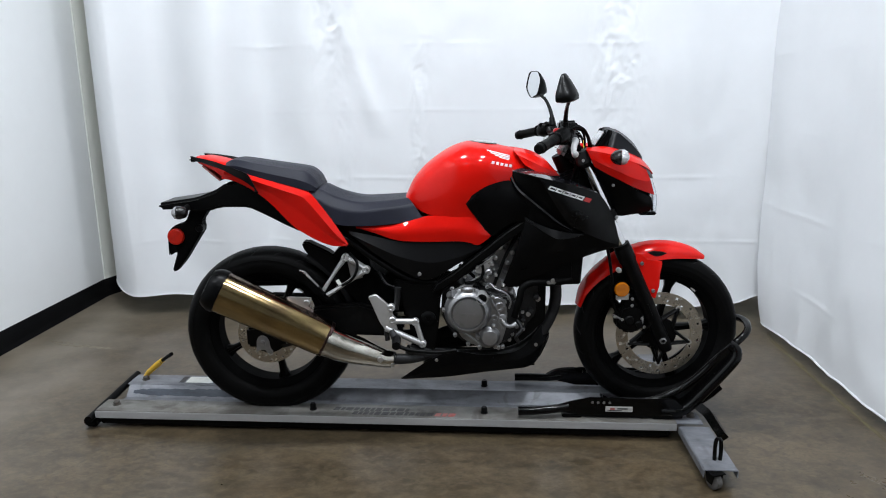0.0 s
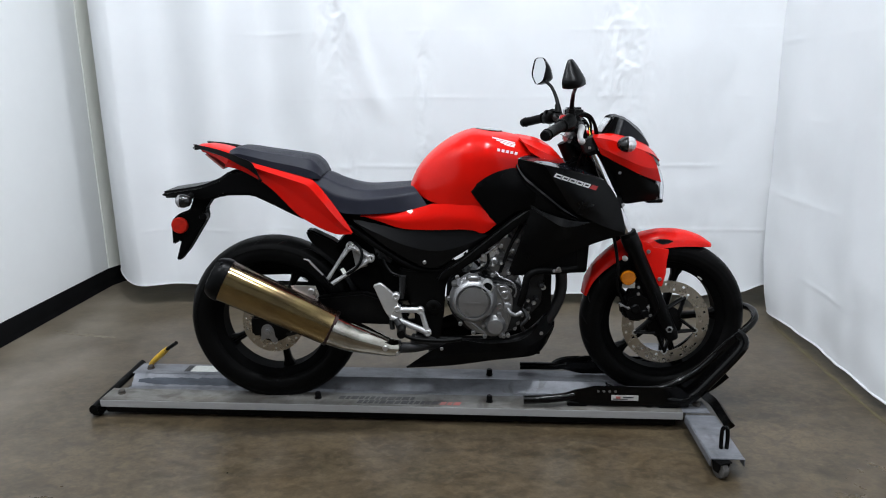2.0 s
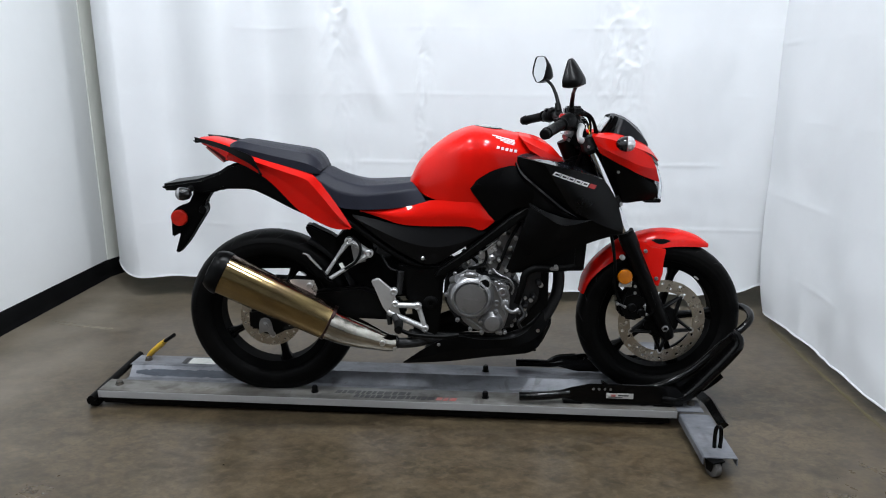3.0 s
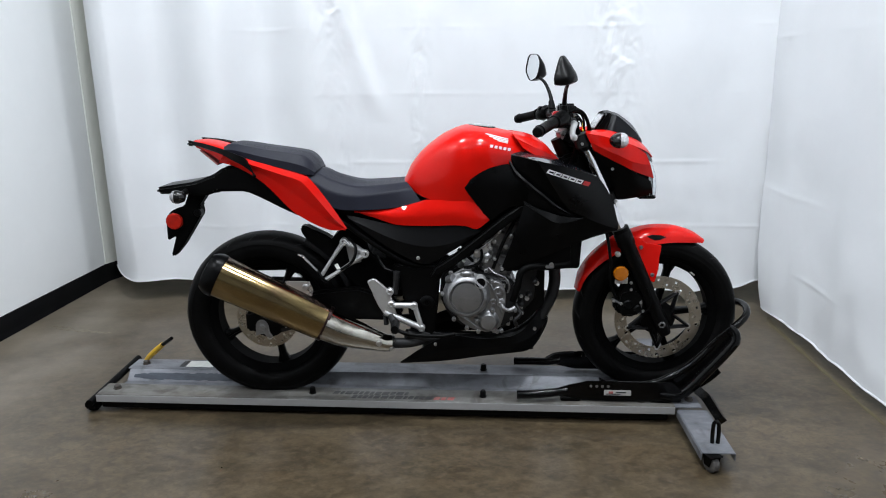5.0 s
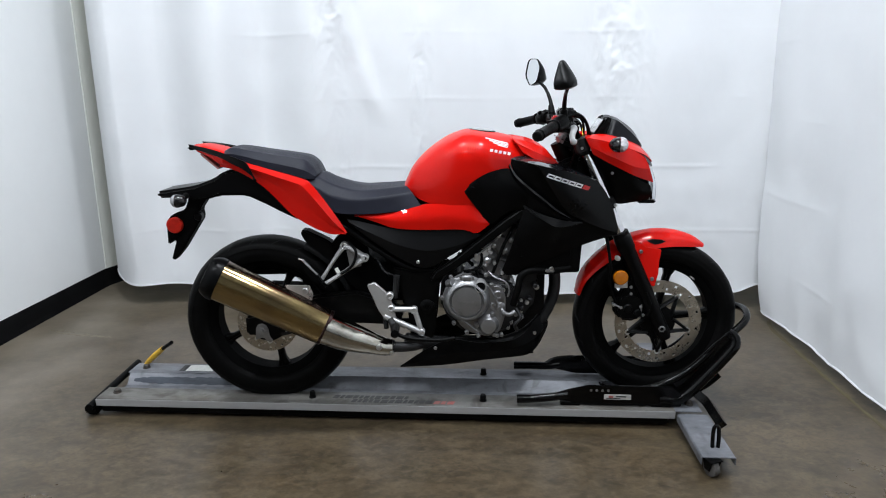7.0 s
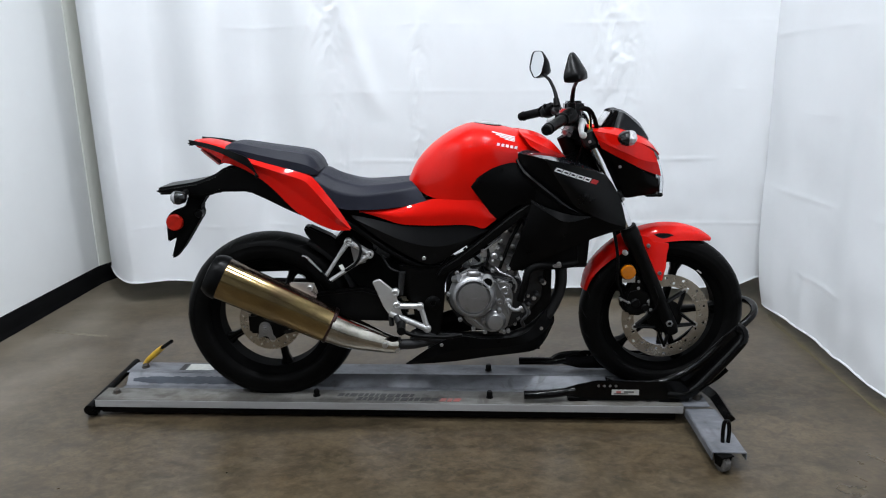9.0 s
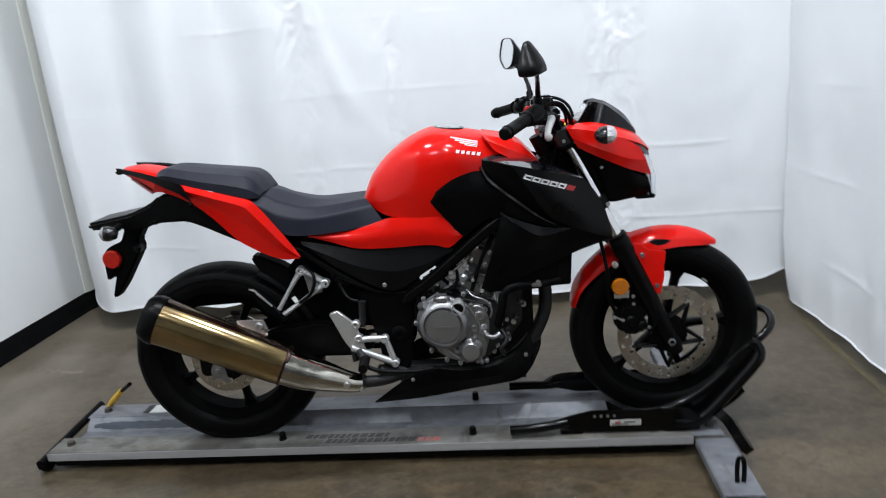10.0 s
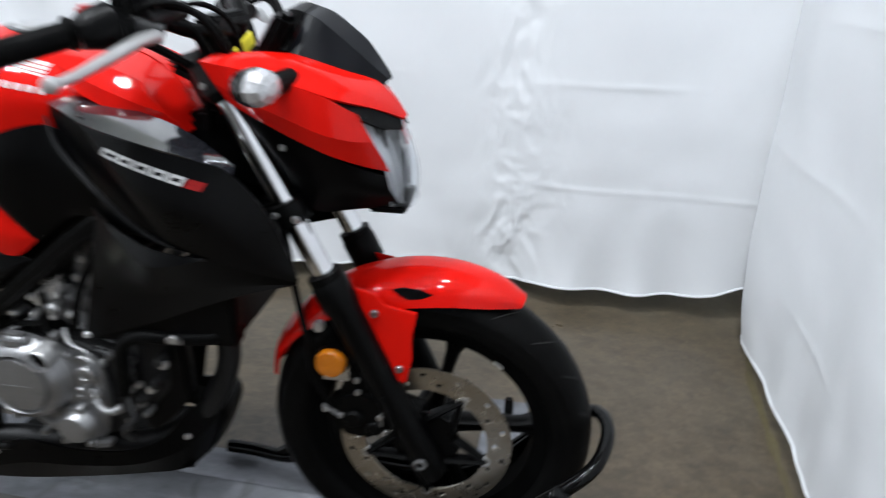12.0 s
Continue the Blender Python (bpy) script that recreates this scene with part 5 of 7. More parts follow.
def bodywork():
    c0 = [(-0.235, 0, 0.850), (-0.206, 0, 0.908), (-0.162, 0, 0.958), (-0.106, 0, 1.0), (-0.067, 0, 1.02), (-0.018, 0, 1.034), (0.03, 0, 1.032), (0.098, 0, 1.02), (0.19, 0, 0.998)]
    c1 = [(-0.232, 0.042, 0.848), (-0.202, 0.056, 0.904), (-0.155, 0.07, 0.953), (-0.10, 0.09, 0.992), (-0.03, 0.095, 1.022), (0.03, 0.092, 1.02), (0.10, 0.082, 1.006), (0.19, 0.066, 0.985)]
    c2 = [(-0.228, 0.066, 0.842), (-0.194, 0.09, 0.888), (-0.14, 0.116, 0.932), (-0.07, 0.145, 0.968), (0.0, 0.149, 0.978), (0.05, 0.146, 0.975), (0.11, 0.132, 0.965), (0.19, 0.10, 0.945)]
    c3 = [(-0.222, 0.076, 0.838), (-0.178, 0.11, 0.856), (-0.12, 0.138, 0.876), (-0.05, 0.156, 0.89), (0.02, 0.152, 0.90), (0.07, 0.145, 0.905), (0.12, 0.13, 0.91), (0.19, 0.10, 0.90)]
    c4 = [(-0.215, 0.078, 0.828), (-0.165, 0.112, 0.803), (-0.11, 0.135, 0.793), (-0.05, 0.142, 0.79), (0.01, 0.137, 0.784), (0.06, 0.128, 0.79), (0.12, 0.118, 0.79), (0.19, 0.1, 0.80)]
    tank = part("fuel_tank", loft([c0, c1, c2, c3, c4], 34, 6, 0.003, mirror=True), RED, bike, "glossy red fuel tank", smooth=60)
    cap = lathe([(0.036, 0.0), (0.036, 0.004), (0.031, 0.0075), (0.012, 0.0085), (0, 0.0085)], (0, 0, 0), 36, axis="z")
    part("filler_cap", cap, POLISHED, tank, "polished metal filler cap", m=Matrix.Translation((0.035, 0, 1.028)) @ Matrix.Rotation(radians(6), 4, "Y"))
    part("cap_ring", lathe([(0.046, 0.0), (0.045, 0.003), (0.037, 0.004), (0.036, 0.0)], (0, 0, 0), 36, axis="z"), GLOSS, tank, m=Matrix.Translation((0.035, 0, 1.0285)) @ Matrix.Rotation(radians(6), 4, "Y"))
    # front cap of the tank
    for s in (1, -1):
        f0 = [(0.14, 0.003, 1.014), (0.18, 0.003, 1.006), (0.21, 0.003, 0.996), (0.23, 0.003, 0.984)]
        f1 = [(0.132, 0.085, 1.009), (0.18, 0.09, 0.998), (0.222, 0.086, 0.983), (0.246, 0.08, 0.97)]
        f2 = [(0.142, 0.116, 0.997), (0.19, 0.121, 0.974), (0.245, 0.11, 0.947), (0.283, 0.092, 0.928)]
        f3 = [(0.165, 0.126, 0.965), (0.205, 0.123, 0.942), (0.25, 0.112, 0.92), (0.304, 0.08, 0.899)]
        g0 = [(0.23, 0.003, 0.984), (0.246, 0.08, 0.97), (0.283, 0.092, 0.928), (0.304, 0.08, 0.899)]
        g1 = [(0.234, 0.0015, 0.98), (0.255, 0.03, 0.962), (0.286, 0.035, 0.926), (0.304, 0.03, 0.897)]
        g2 = [(0.234, 0.001, 0.98), (0.256, 0.001, 0.962), (0.286, 0.001, 0.926), (0.302, 0.001, 0.897)]
        part("cover_front", loft([g0, g1, g2], 14, 4, 0.003, side=s), RED, tank, smooth=40)
        f4 = [(0.17, 0.10, 0.955), (0.205, 0.10, 0.935), (0.25, 0.085, 0.91), (0.296, 0.05, 0.89)]
        part("tank_front_cover", loft([f0, f1, f2, f3, f4], 20, 5, 0.004, side=s, smooth=False), RED, tank, smooth=26)
    for s in (1, -1):
        a = [(-0.40, 0.112, 0.757), (-0.33, 0.12, 0.762), (-0.263, 0.126, 0.768), (-0.18, 0.13, 0.79), (-0.15, 0.134, 0.798), (-0.06, 0.142, 0.794), (0.0, 0.142, 0.79), (0.03, 0.14, 0.76), (0.06, 0.134, 0.732)]
        m = [(-0.399, 0.118, 0.756), (-0.33, 0.132, 0.752), (-0.263, 0.14, 0.747), (-0.19, 0.145, 0.752), (-0.13, 0.148, 0.756), (-0.06, 0.15, 0.754), (-0.01, 0.148, 0.746), (0.025, 0.144, 0.734), (0.06, 0.135, 0.731)]
        b = [(-0.398, 0.116, 0.755), (-0.335, 0.128, 0.738), (-0.264, 0.137, 0.716), (-0.19, 0.142, 0.711), (-0.12, 0.144, 0.711), (-0.06, 0.144, 0.712), (-0.02, 0.143, 0.708), (0.015, 0.14, 0.698), (0.06, 0.134, 0.730)]
        part("tank_side_cover", loft([a, m, b], 36, 5, 0.004, side=s), RED, bike, "glossy red side cover", smooth=50)
        # knee pads
        k0 = [(-0.033, 0.146, 0.846), (0.0, 0.154, 0.874), (0.04, 0.152, 0.898), (0.085, 0.145, 0.912), (0.125, 0.135, 0.912), (0.19, 0.135, 0.87), (0.29, 0.14, 0.79)]
        k1 = [(-0.030, 0.15, 0.842), (0.01, 0.158, 0.85), (0.05, 0.158, 0.86), (0.09, 0.152, 0.862), (0.13, 0.146, 0.858), (0.19, 0.145, 0.835), (0.29, 0.145, 0.775)]
        k2 = [(-0.012, 0.148, 0.815), (0.02, 0.15, 0.795), (0.055, 0.148, 0.79), (0.09, 0.144, 0.79), (0.13, 0.14, 0.79), (0.20, 0.14, 0.785), (0.29, 0.142, 0.755)]
        k3 = [(0.035, 0.142, 0.755), (0.06, 0.138, 0.727), (0.075, 0.137, 0.737), (0.10, 0.136, 0.757), (0.14, 0.134, 0.775), (0.20, 0.135, 0.76), (0.29, 0.138, 0.74)]
        part("knee_cover", loft([k0, k1, k2, k3], 24, 4, 0.004, side=s), MATTE, bike, "matte black knee cover")
        # shrouds: bright top facet, main face, lower blade, inner side
        B = [(0.118, 0.128, 0.946), (0.165, 0.155, 0.939), (0.21, 0.178, 0.929), (0.29, 0.19, 0.912), (0.36, 0.182, 0.892), (0.41, 0.168, 0.869)]
        A = [(0.124, 0.118, 0.953), (0.165, 0.113, 0.953), (0.21, 0.11, 0.944), (0.275, 0.11, 0.928), (0.335, 0.12, 0.907), (0.406, 0.15, 0.875)]
        crown = [tuple((np.array(p) + q) / 2 + (0, 0, 0.002 * k)) for p, q, k in zip(A, B, (0.0, 0.8, 1, 1, 0.8, 0.1))]
        sh = part("shroud_top", loft([A, crown, B], 24, 5, 0.003, side=s), SEMI, bike, "glossy black shroud top")
        T = [(0.206, 0.179, 0.931), (0.25, 0.188, 0.92), (0.29, 0.191, 0.911), (0.37, 0.18, 0.888), (0.41, 0.169, 0.868), (0.455, 0.156, 0.80), (0.484, 0.147, 0.712)]
        M1 = [(0.209, 0.182, 0.926), (0.255, 0.194, 0.879), (0.30, 0.2, 0.843), (0.345, 0.198, 0.815), (0.38, 0.188, 0.797), (0.43, 0.168, 0.75), (0.482, 0.149, 0.705)]
        L = [(0.212, 0.18, 0.921), (0.234, 0.186, 0.883), (0.26, 0.19, 0.842), (0.304, 0.192, 0.78), (0.35, 0.187, 0.752), (0.42, 0.169, 0.72), (0.48, 0.148, 0.698)]
        face = part("shroud", loft([T, M1, L], 30, 6, 0.006, side=s), SHROUDBLACK, bike, "matte black radiator shroud with lettering bars", smooth=28)
        # the recess behind the lettered face, and the raised fin along its far edge
        I0 = [(0.118, 0.127, 0.946), (0.165, 0.152, 0.938), (0.212, 0.17, 0.926), (0.262, 0.172, 0.843), (0.31, 0.176, 0.785)]
        I1 = [(0.132, 0.134, 0.91), (0.185, 0.15, 0.866), (0.232, 0.162, 0.828), (0.275, 0.168, 0.793), (0.318, 0.172, 0.762)]
        I2 = [(0.15, 0.128, 0.80), (0.20, 0.146, 0.778), (0.262, 0.162, 0.757), (0.31, 0.168, 0.747), (0.40, 0.162, 0.728)]
        part("shroud_recess", loft([I0, I1, I2], 20, 4, 0.004, side=s, smooth=False), MATTE, sh, smooth=20)
        e0 = [(0.121, 0.135, 0.929), (0.142, 0.152, 0.894), (0.186, 0.169, 0.8555), (0.229, 0.183, 0.8215), (0.272, 0.189, 0.787), (0.3175, 0.187, 0.757)]
        e1 = [(0.119, 0.137, 0.925), (0.139, 0.155, 0.888), (0.183, 0.173, 0.85), (0.226, 0.186, 0.816), (0.27, 0.192, 0.782), (0.317, 0.188, 0.756)]
        e2 = [(0.118, 0.132, 0.92), (0.136, 0.145, 0.878), (0.178, 0.158, 0.838), (0.222, 0.168, 0.804), (0.267, 0.175, 0.774), (0.316, 0.184, 0.753)]
        part("shroud_edge", loft([e0, e1, e2], 22, 3, 0.003, side=s, smooth=False), SHROUDBLACK, sh, smooth=20)
        U0 = [(0.165, 0.138, 0.795), (0.20, 0.158, 0.777), (0.262, 0.181, 0.757), (0.31, 0.186, 0.747), (0.358, 0.181, 0.742)]
        U1 = [(0.17, 0.142, 0.784), (0.215, 0.168, 0.757), (0.264, 0.192, 0.731), (0.31, 0.191, 0.73), (0.359, 0.1825, 0.741)]
        part("shroud_blade", loft([U0, U1], 22, 4, 0.004, side=s, smooth=False), SHROUDBLACK, sh)
        D0 = [(0.17, 0.142, 0.782), (0.22, 0.17, 0.753), (0.268, 0.192, 0.729), (0.31, 0.19, 0.73), (0.36, 0.181, 0.742), (0.42, 0.163, 0.73), (0.484, 0.144, 0.702)]
        D1 = [(0.134, 0.138, 0.66), (0.20, 0.15, 0.665), (0.27, 0.16, 0.672), (0.33, 0.162, 0.684), (0.41, 0.154, 0.69), (0.482, 0.144, 0.692)]
        D2 = [(0.092, 0.128, 0.542), (0.16, 0.134, 0.57), (0.235, 0.138, 0.598), (0.315, 0.142, 0.634), (0.40, 0.144, 0.668), (0.48, 0.141, 0.69)]
        part("shroud_lower", loft([D0, D1, D2], 24, 5, 0.004, side=s, smooth=False), MATTE, sh, smooth=14)
        if s > 0:
            bodywork_face.append(face)
    # seat in two steps
    p0 = [(-0.848, 0, 0.972), (-0.811, 0, 0.983), (-0.711, 0, 0.969), (-0.60, 0, 0.954), (-0.56, 0, 0.944), (-0.535, 0, 0.92), (-0.523, 0, 0.892)]
    p1 = [(-0.846, 0.05, 0.97), (-0.81, 0.062, 0.981), (-0.711, 0.08, 0.965), (-0.60, 0.085, 0.948), (-0.565, 0.083, 0.938), (-0.54, 0.078, 0.916), (-0.526, 0.07, 0.89)]
    p2 = [(-0.838, 0.08, 0.962), (-0.80, 0.09, 0.962), (-0.70, 0.103, 0.94), (-0.61, 0.112, 0.922), (-0.57, 0.114, 0.912), (-0.545, 0.11, 0.90), (-0.53, 0.098, 0.886)]
    p3 = [(-0.83, 0.085, 0.945), (-0.79, 0.092, 0.938), (-0.70, 0.104, 0.918), (-0.61, 0.114, 0.896), (-0.57, 0.116, 0.884), (-0.545, 0.112, 0.88), (-0.532, 0.098, 0.878)]
    part("passenger_seat", loft([p0, p1, p2, p3], 36, 5, 0.02, mirror=True, smooth=False), VINYL, bike, "dark grey vinyl passenger seat", smooth=36)
    r0 = [(-0.56, 0, 0.892), (-0.52, 0, 0.892), (-0.475, 0, 0.876), (-0.396, 0, 0.848), (-0.316, 0, 0.842), (-0.225, 0, 0.846)]
    r1 = [(-0.56, 0.085, 0.886), (-0.52, 0.088, 0.88), (-0.475, 0.095, 0.858), (-0.396, 0.098, 0.838), (-0.316, 0.088, 0.84), (-0.222, 0.07, 0.848)]
    r2 = [(-0.555, 0.115, 0.872), (-0.515, 0.12, 0.848), (-0.475, 0.126, 0.826), (-0.396, 0.13, 0.812), (-0.30, 0.122, 0.82), (-0.205, 0.1, 0.832)]
    r3 = [(-0.548, 0.118, 0.862), (-0.51, 0.126, 0.82), (-0.468, 0.132, 0.772), (-0.38, 0.137, 0.764), (-0.27, 0.13, 0.77), (-0.172, 0.118, 0.786)]
    part("rider_seat", loft([r0, r1, r2, r3], 40, 6, 0.02, mirror=True, smooth=False), VINYL, bike, "dark grey vinyl rider seat", smooth=48)
    # tail
    for s in (1, -1):
        t0 = [(-0.83, 0.082, 0.955), (-0.808, 0.088, 0.95), (-0.745, 0.10, 0.931), (-0.644, 0.115, 0.904), (-0.565, 0.124, 0.882), (-0.54, 0.130, 0.868), (-0.50, 0.134, 0.818), (-0.455, 0.137, 0.753), (-0.424, 0.136, 0.702)]
        t1 = [(-0.835, 0.092, 0.948), (-0.813, 0.1, 0.941), (-0.75, 0.113, 0.92), (-0.65, 0.13, 0.889), (-0.578, 0.139, 0.866), (-0.556, 0.143, 0.85), (-0.516, 0.146, 0.803), (-0.468, 0.145, 0.742), (-0.428, 0.138, 0.70)]
        t2 = [(-0.858, 0.08, 0.92), (-0.81, 0.086, 0.91), (-0.746, 0.09, 0.878), (-0.69, 0.102, 0.838), (-0.617, 0.114, 0.765), (-0.57, 0.12, 0.733), (-0.52, 0.126, 0.708), (-0.475, 0.13, 0.694), (-0.43, 0.136, 0.697)]
        part("tail_panel", loft([t0, t1, [tuple(np.array(p) * 0.5 + np.array(q) * 0.5 - (0, 0.004, 0)) for p, q in zip(t1, t2)], t2], 84, 6, 0.004, side=s, smooth=False), RED, bike, "glossy red tail panel", smooth=30)
        ga = [(-0.962, 0.066, 0.994), (-0.90, 0.088, 0.985), (-0.845, 0.104, 0.972), (-0.79, 0.114, 0.952), (-0.755, 0.118, 0.935), (-0.726, 0.118, 0.882)]
        gb = [(-0.955, 0.070, 0.980), (-0.90, 0.094, 0.971), (-0.845, 0.110, 0.954), (-0.80, 0.118, 0.932), (-0.762, 0.121, 0.912), (-0.722, 0.119, 0.878)]
        rail = part("grab_rail", loft([ga, gb], 26, 3, 0.014, side=s), SATIN, bike, "black grab rail")
        part("rail_end", block((-0.952, 0.066 * s, 0.982), (0.022, 0.018, 0.014), 0.005), SATIN, rail)
    cap0 = [(-0.958, 0, 0.99), (-0.92, 0, 0.992), (-0.88, 0, 0.984), (-0.835, 0, 0.972)]
    cap1 = [(-0.95, 0.05, 0.984), (-0.92, 0.058, 0.984), (-0.88, 0.068, 0.975), (-0.835, 0.075, 0.96)]
    cap2 = [(-0.935, 0.06, 0.968), (-0.91, 0.07, 0.96), (-0.88, 0.078, 0.945), (-0.85, 0.084, 0.925)]
    part("tail_cap", loft([cap0, cap1, cap2], 14, 4, 0.004, mirror=True), RED, bike, "red tail cap")
    lamp = [[(-0.925, w, 0.962), (-0.90, w, 0.94), (-0.868, w, 0.912)] for w in (0.055, 0.02, -0.02, -0.055)]
    part("tail_lamp", loft(lamp, 8, 3, 0.006), PINKLENS, bike, "pale red tail lamp lens")
    under = [(-0.43, 0.715), (-0.53, 0.735), (-0.60, 0.73), (-0.656, 0.757), (-0.714, 0.788), (-0.777, 0.818), (-0.874, 0.818), (-0.89, 0.81), (-0.95, 0.80), (-1.0, 0.812), (-1.085, 0.810), (-1.09, 0.833), (-1.013, 0.844), (-0.952, 0.853), (-0.888, 0.876), (-0.85, 0.902), (-0.80, 0.912), (-0.70, 0.86), (-0.60, 0.80)]
    ut = part("undertail", prism(under, -0.07, 0.07, 0.012, seg=3), MATTE, bike, "black plastic undertail")
    plate = [(-0.918, 0.83), (-0.93, 0.80), (-0.955, 0.765), (-0.95, 0.735), (-1.026, 0.622), (-1.064, 0.579), (-1.073, 0.584), (-1.048, 0.656), (-1.08, 0.638), (-1.078, 0.722), (-1.056, 0.747), (-1.009, 0.763), (-0.992, 0.801), (-0.985, 0.83)]
    pl = part("plate_holder", prism(plate, -0.01, 0.04, 0.005, seg=2), RIMBLACK, ut, "black plate holder")
    part("holder_boss", lathe([(0.014, 0.02), (0.014, 0.045), (0.01, 0.05), (0, 0.05)], (-0.961, 0, 0.74), 16), MATTE, pl)
    for s in (1, -1):
        part("side_reflector", lathe([(0.0285, 0.04 * s), (0.0285, 0.051 * s), (0.026, 0.054 * s), (0, 0.055 * s)], (-1.045, 0, 0.711), 28), REDLENS, pl, "round red side reflector")
    for s in (1, -1):
        body = lathe([(0.006, -0.03), (0.017, -0.022), (0.0225, -0.004), (0.0225, 0.004)], (0, 0, 0), 22, axis="x")
        at = Matrix.Translation((-0.99, 0.135 * s, 0.812))
        b = part("rear_indicator", body, GLOSS, ut, "black rear turn signal", m=at @ Matrix.Rotation(math.pi, 4, "Z"))
        part("lens", lathe([(0.0222, 0.002), (0.021, 0.012), (0.013, 0.02), (0, 0.022)], (0, 0, 0), 22, axis="x"), SMOKEDLENS, b, m=at @ Matrix.Rotation(math.pi, 4, "Z"))
        part("stalk", tube([(-0.985, 0.05 * s, 0.822), (-0.985, 0.12 * s, 0.813)], [0.012, 0.009], 10), RUBBER, b)
    return tank


tank = bodywork()


def tank_emblem():
    """A plain winged mark and word bar in white on the tank's shoulder."""
    for s in (1, -1):
        # four thin feathers that shorten downwards, over a row of five short bars
        for x0, z0, x1, z1, h in ((0.042, 1.012, 0.118, 0.9925, 0.0017), (0.054, 1.0045, 0.118, 0.988, 0.0016), (0.067, 0.997, 0.117, 0.984, 0.0014), (0.081, 0.990, 0.115, 0.9805, 0.0012)):
            emblem_bar(x0, z0, x1, z1, h, s)
        for k in range(5):
            x = 0.056 + 0.0145 * k
            emblem_bar(x, 0.9755 - 0.22 * (x - 0.056), x + 0.0095, 0.9735 - 0.22 * (x - 0.056), 0.0042, s)


def surface_out(ob, x, z):
    """Where the tank's near face lies at (x, z)."""
    hit, where, normal, index = ob.ray_cast(Vector((x, -0.6, z)), Vector((0, 1, 0)))
    return -where.y if hit else 0.13


def emblem_bar(x0, z0, x1, z1, h, s):
    bm = bmesh.new()
    vs, n = [], 5
    for u in np.linspace(0, 1, n):
        x, z = x0 + (x1 - x0) * u, z0 + (z1 - z0) * u
        vs.append([bm.verts.new((x + d * 0.3, (surface_out(tank, x + d * 0.3, z + d) + 0.0012) * s, z + d)) for d in (-h, 0.0, h)])
    for i in range(n - 1):
        for j in range(2):
            bm.faces.new((vs[i][j], vs[i + 1][j], vs[i + 1][j + 1], vs[i][j + 1]))
    bmesh.ops.solidify(bm, geom=bm.faces[:], thickness=0.0008)
    part("emblem_bar", bm, WHITEDECAL, tank, "white emblem bar")


tank_emblem()


def shroud_lettering(face):
    """Slanting plain shapes along the shroud: five open white lozenges and one solid red wedge."""
    along, lean = np.array([0.1, -0.033]), np.array([0.0085, 0.0115])
    along = along / np.linalg.norm(along)

    def lozenge(p0, width, slot, mat):
        bm = bmesh.new()
        loops = []
        for u0, u1, v0, v1 in ((0.0, 1.0, 0.0, 1.0), slot):
            ring = []
            for u, v in ((u0, v0), ((u0 + u1) / 2, v0), (u1, v0), (u1, (v0 + v1) / 2), (u1, v1), ((u0 + u1) / 2, v1), (u0, v1), (u0, (v0 + v1) / 2)):
                x, z = p0 + along * width * u + lean * v
                ring.append(bm.verts.new((x, surface_out(face, x, z) + 0.0012, z)))
            loops.append(ring)
        for i in range(8):
            j = (i + 1) % 8
            bm.faces.new((loops[0][i], loops[0][j], loops[1][j], loops[1][i]))
        bmesh.ops.solidify(bm, geom=bm.faces[:], thickness=0.0008)
        part("lettering_shape", bm, mat, face)

    start = np.array([0.234, 0.8925])
    for k in range(5):
        lozenge(start + along * 0.0242 * k, 0.0218, (0.24, 0.78 if k else 0.93, 0.3, 0.68), WHITEDECAL)
    lozenge(start + along * 0.122, 0.022, (0.3, 0.34, 0.4, 0.5), REDDECAL)


shroud_lettering(bodywork_face[0])


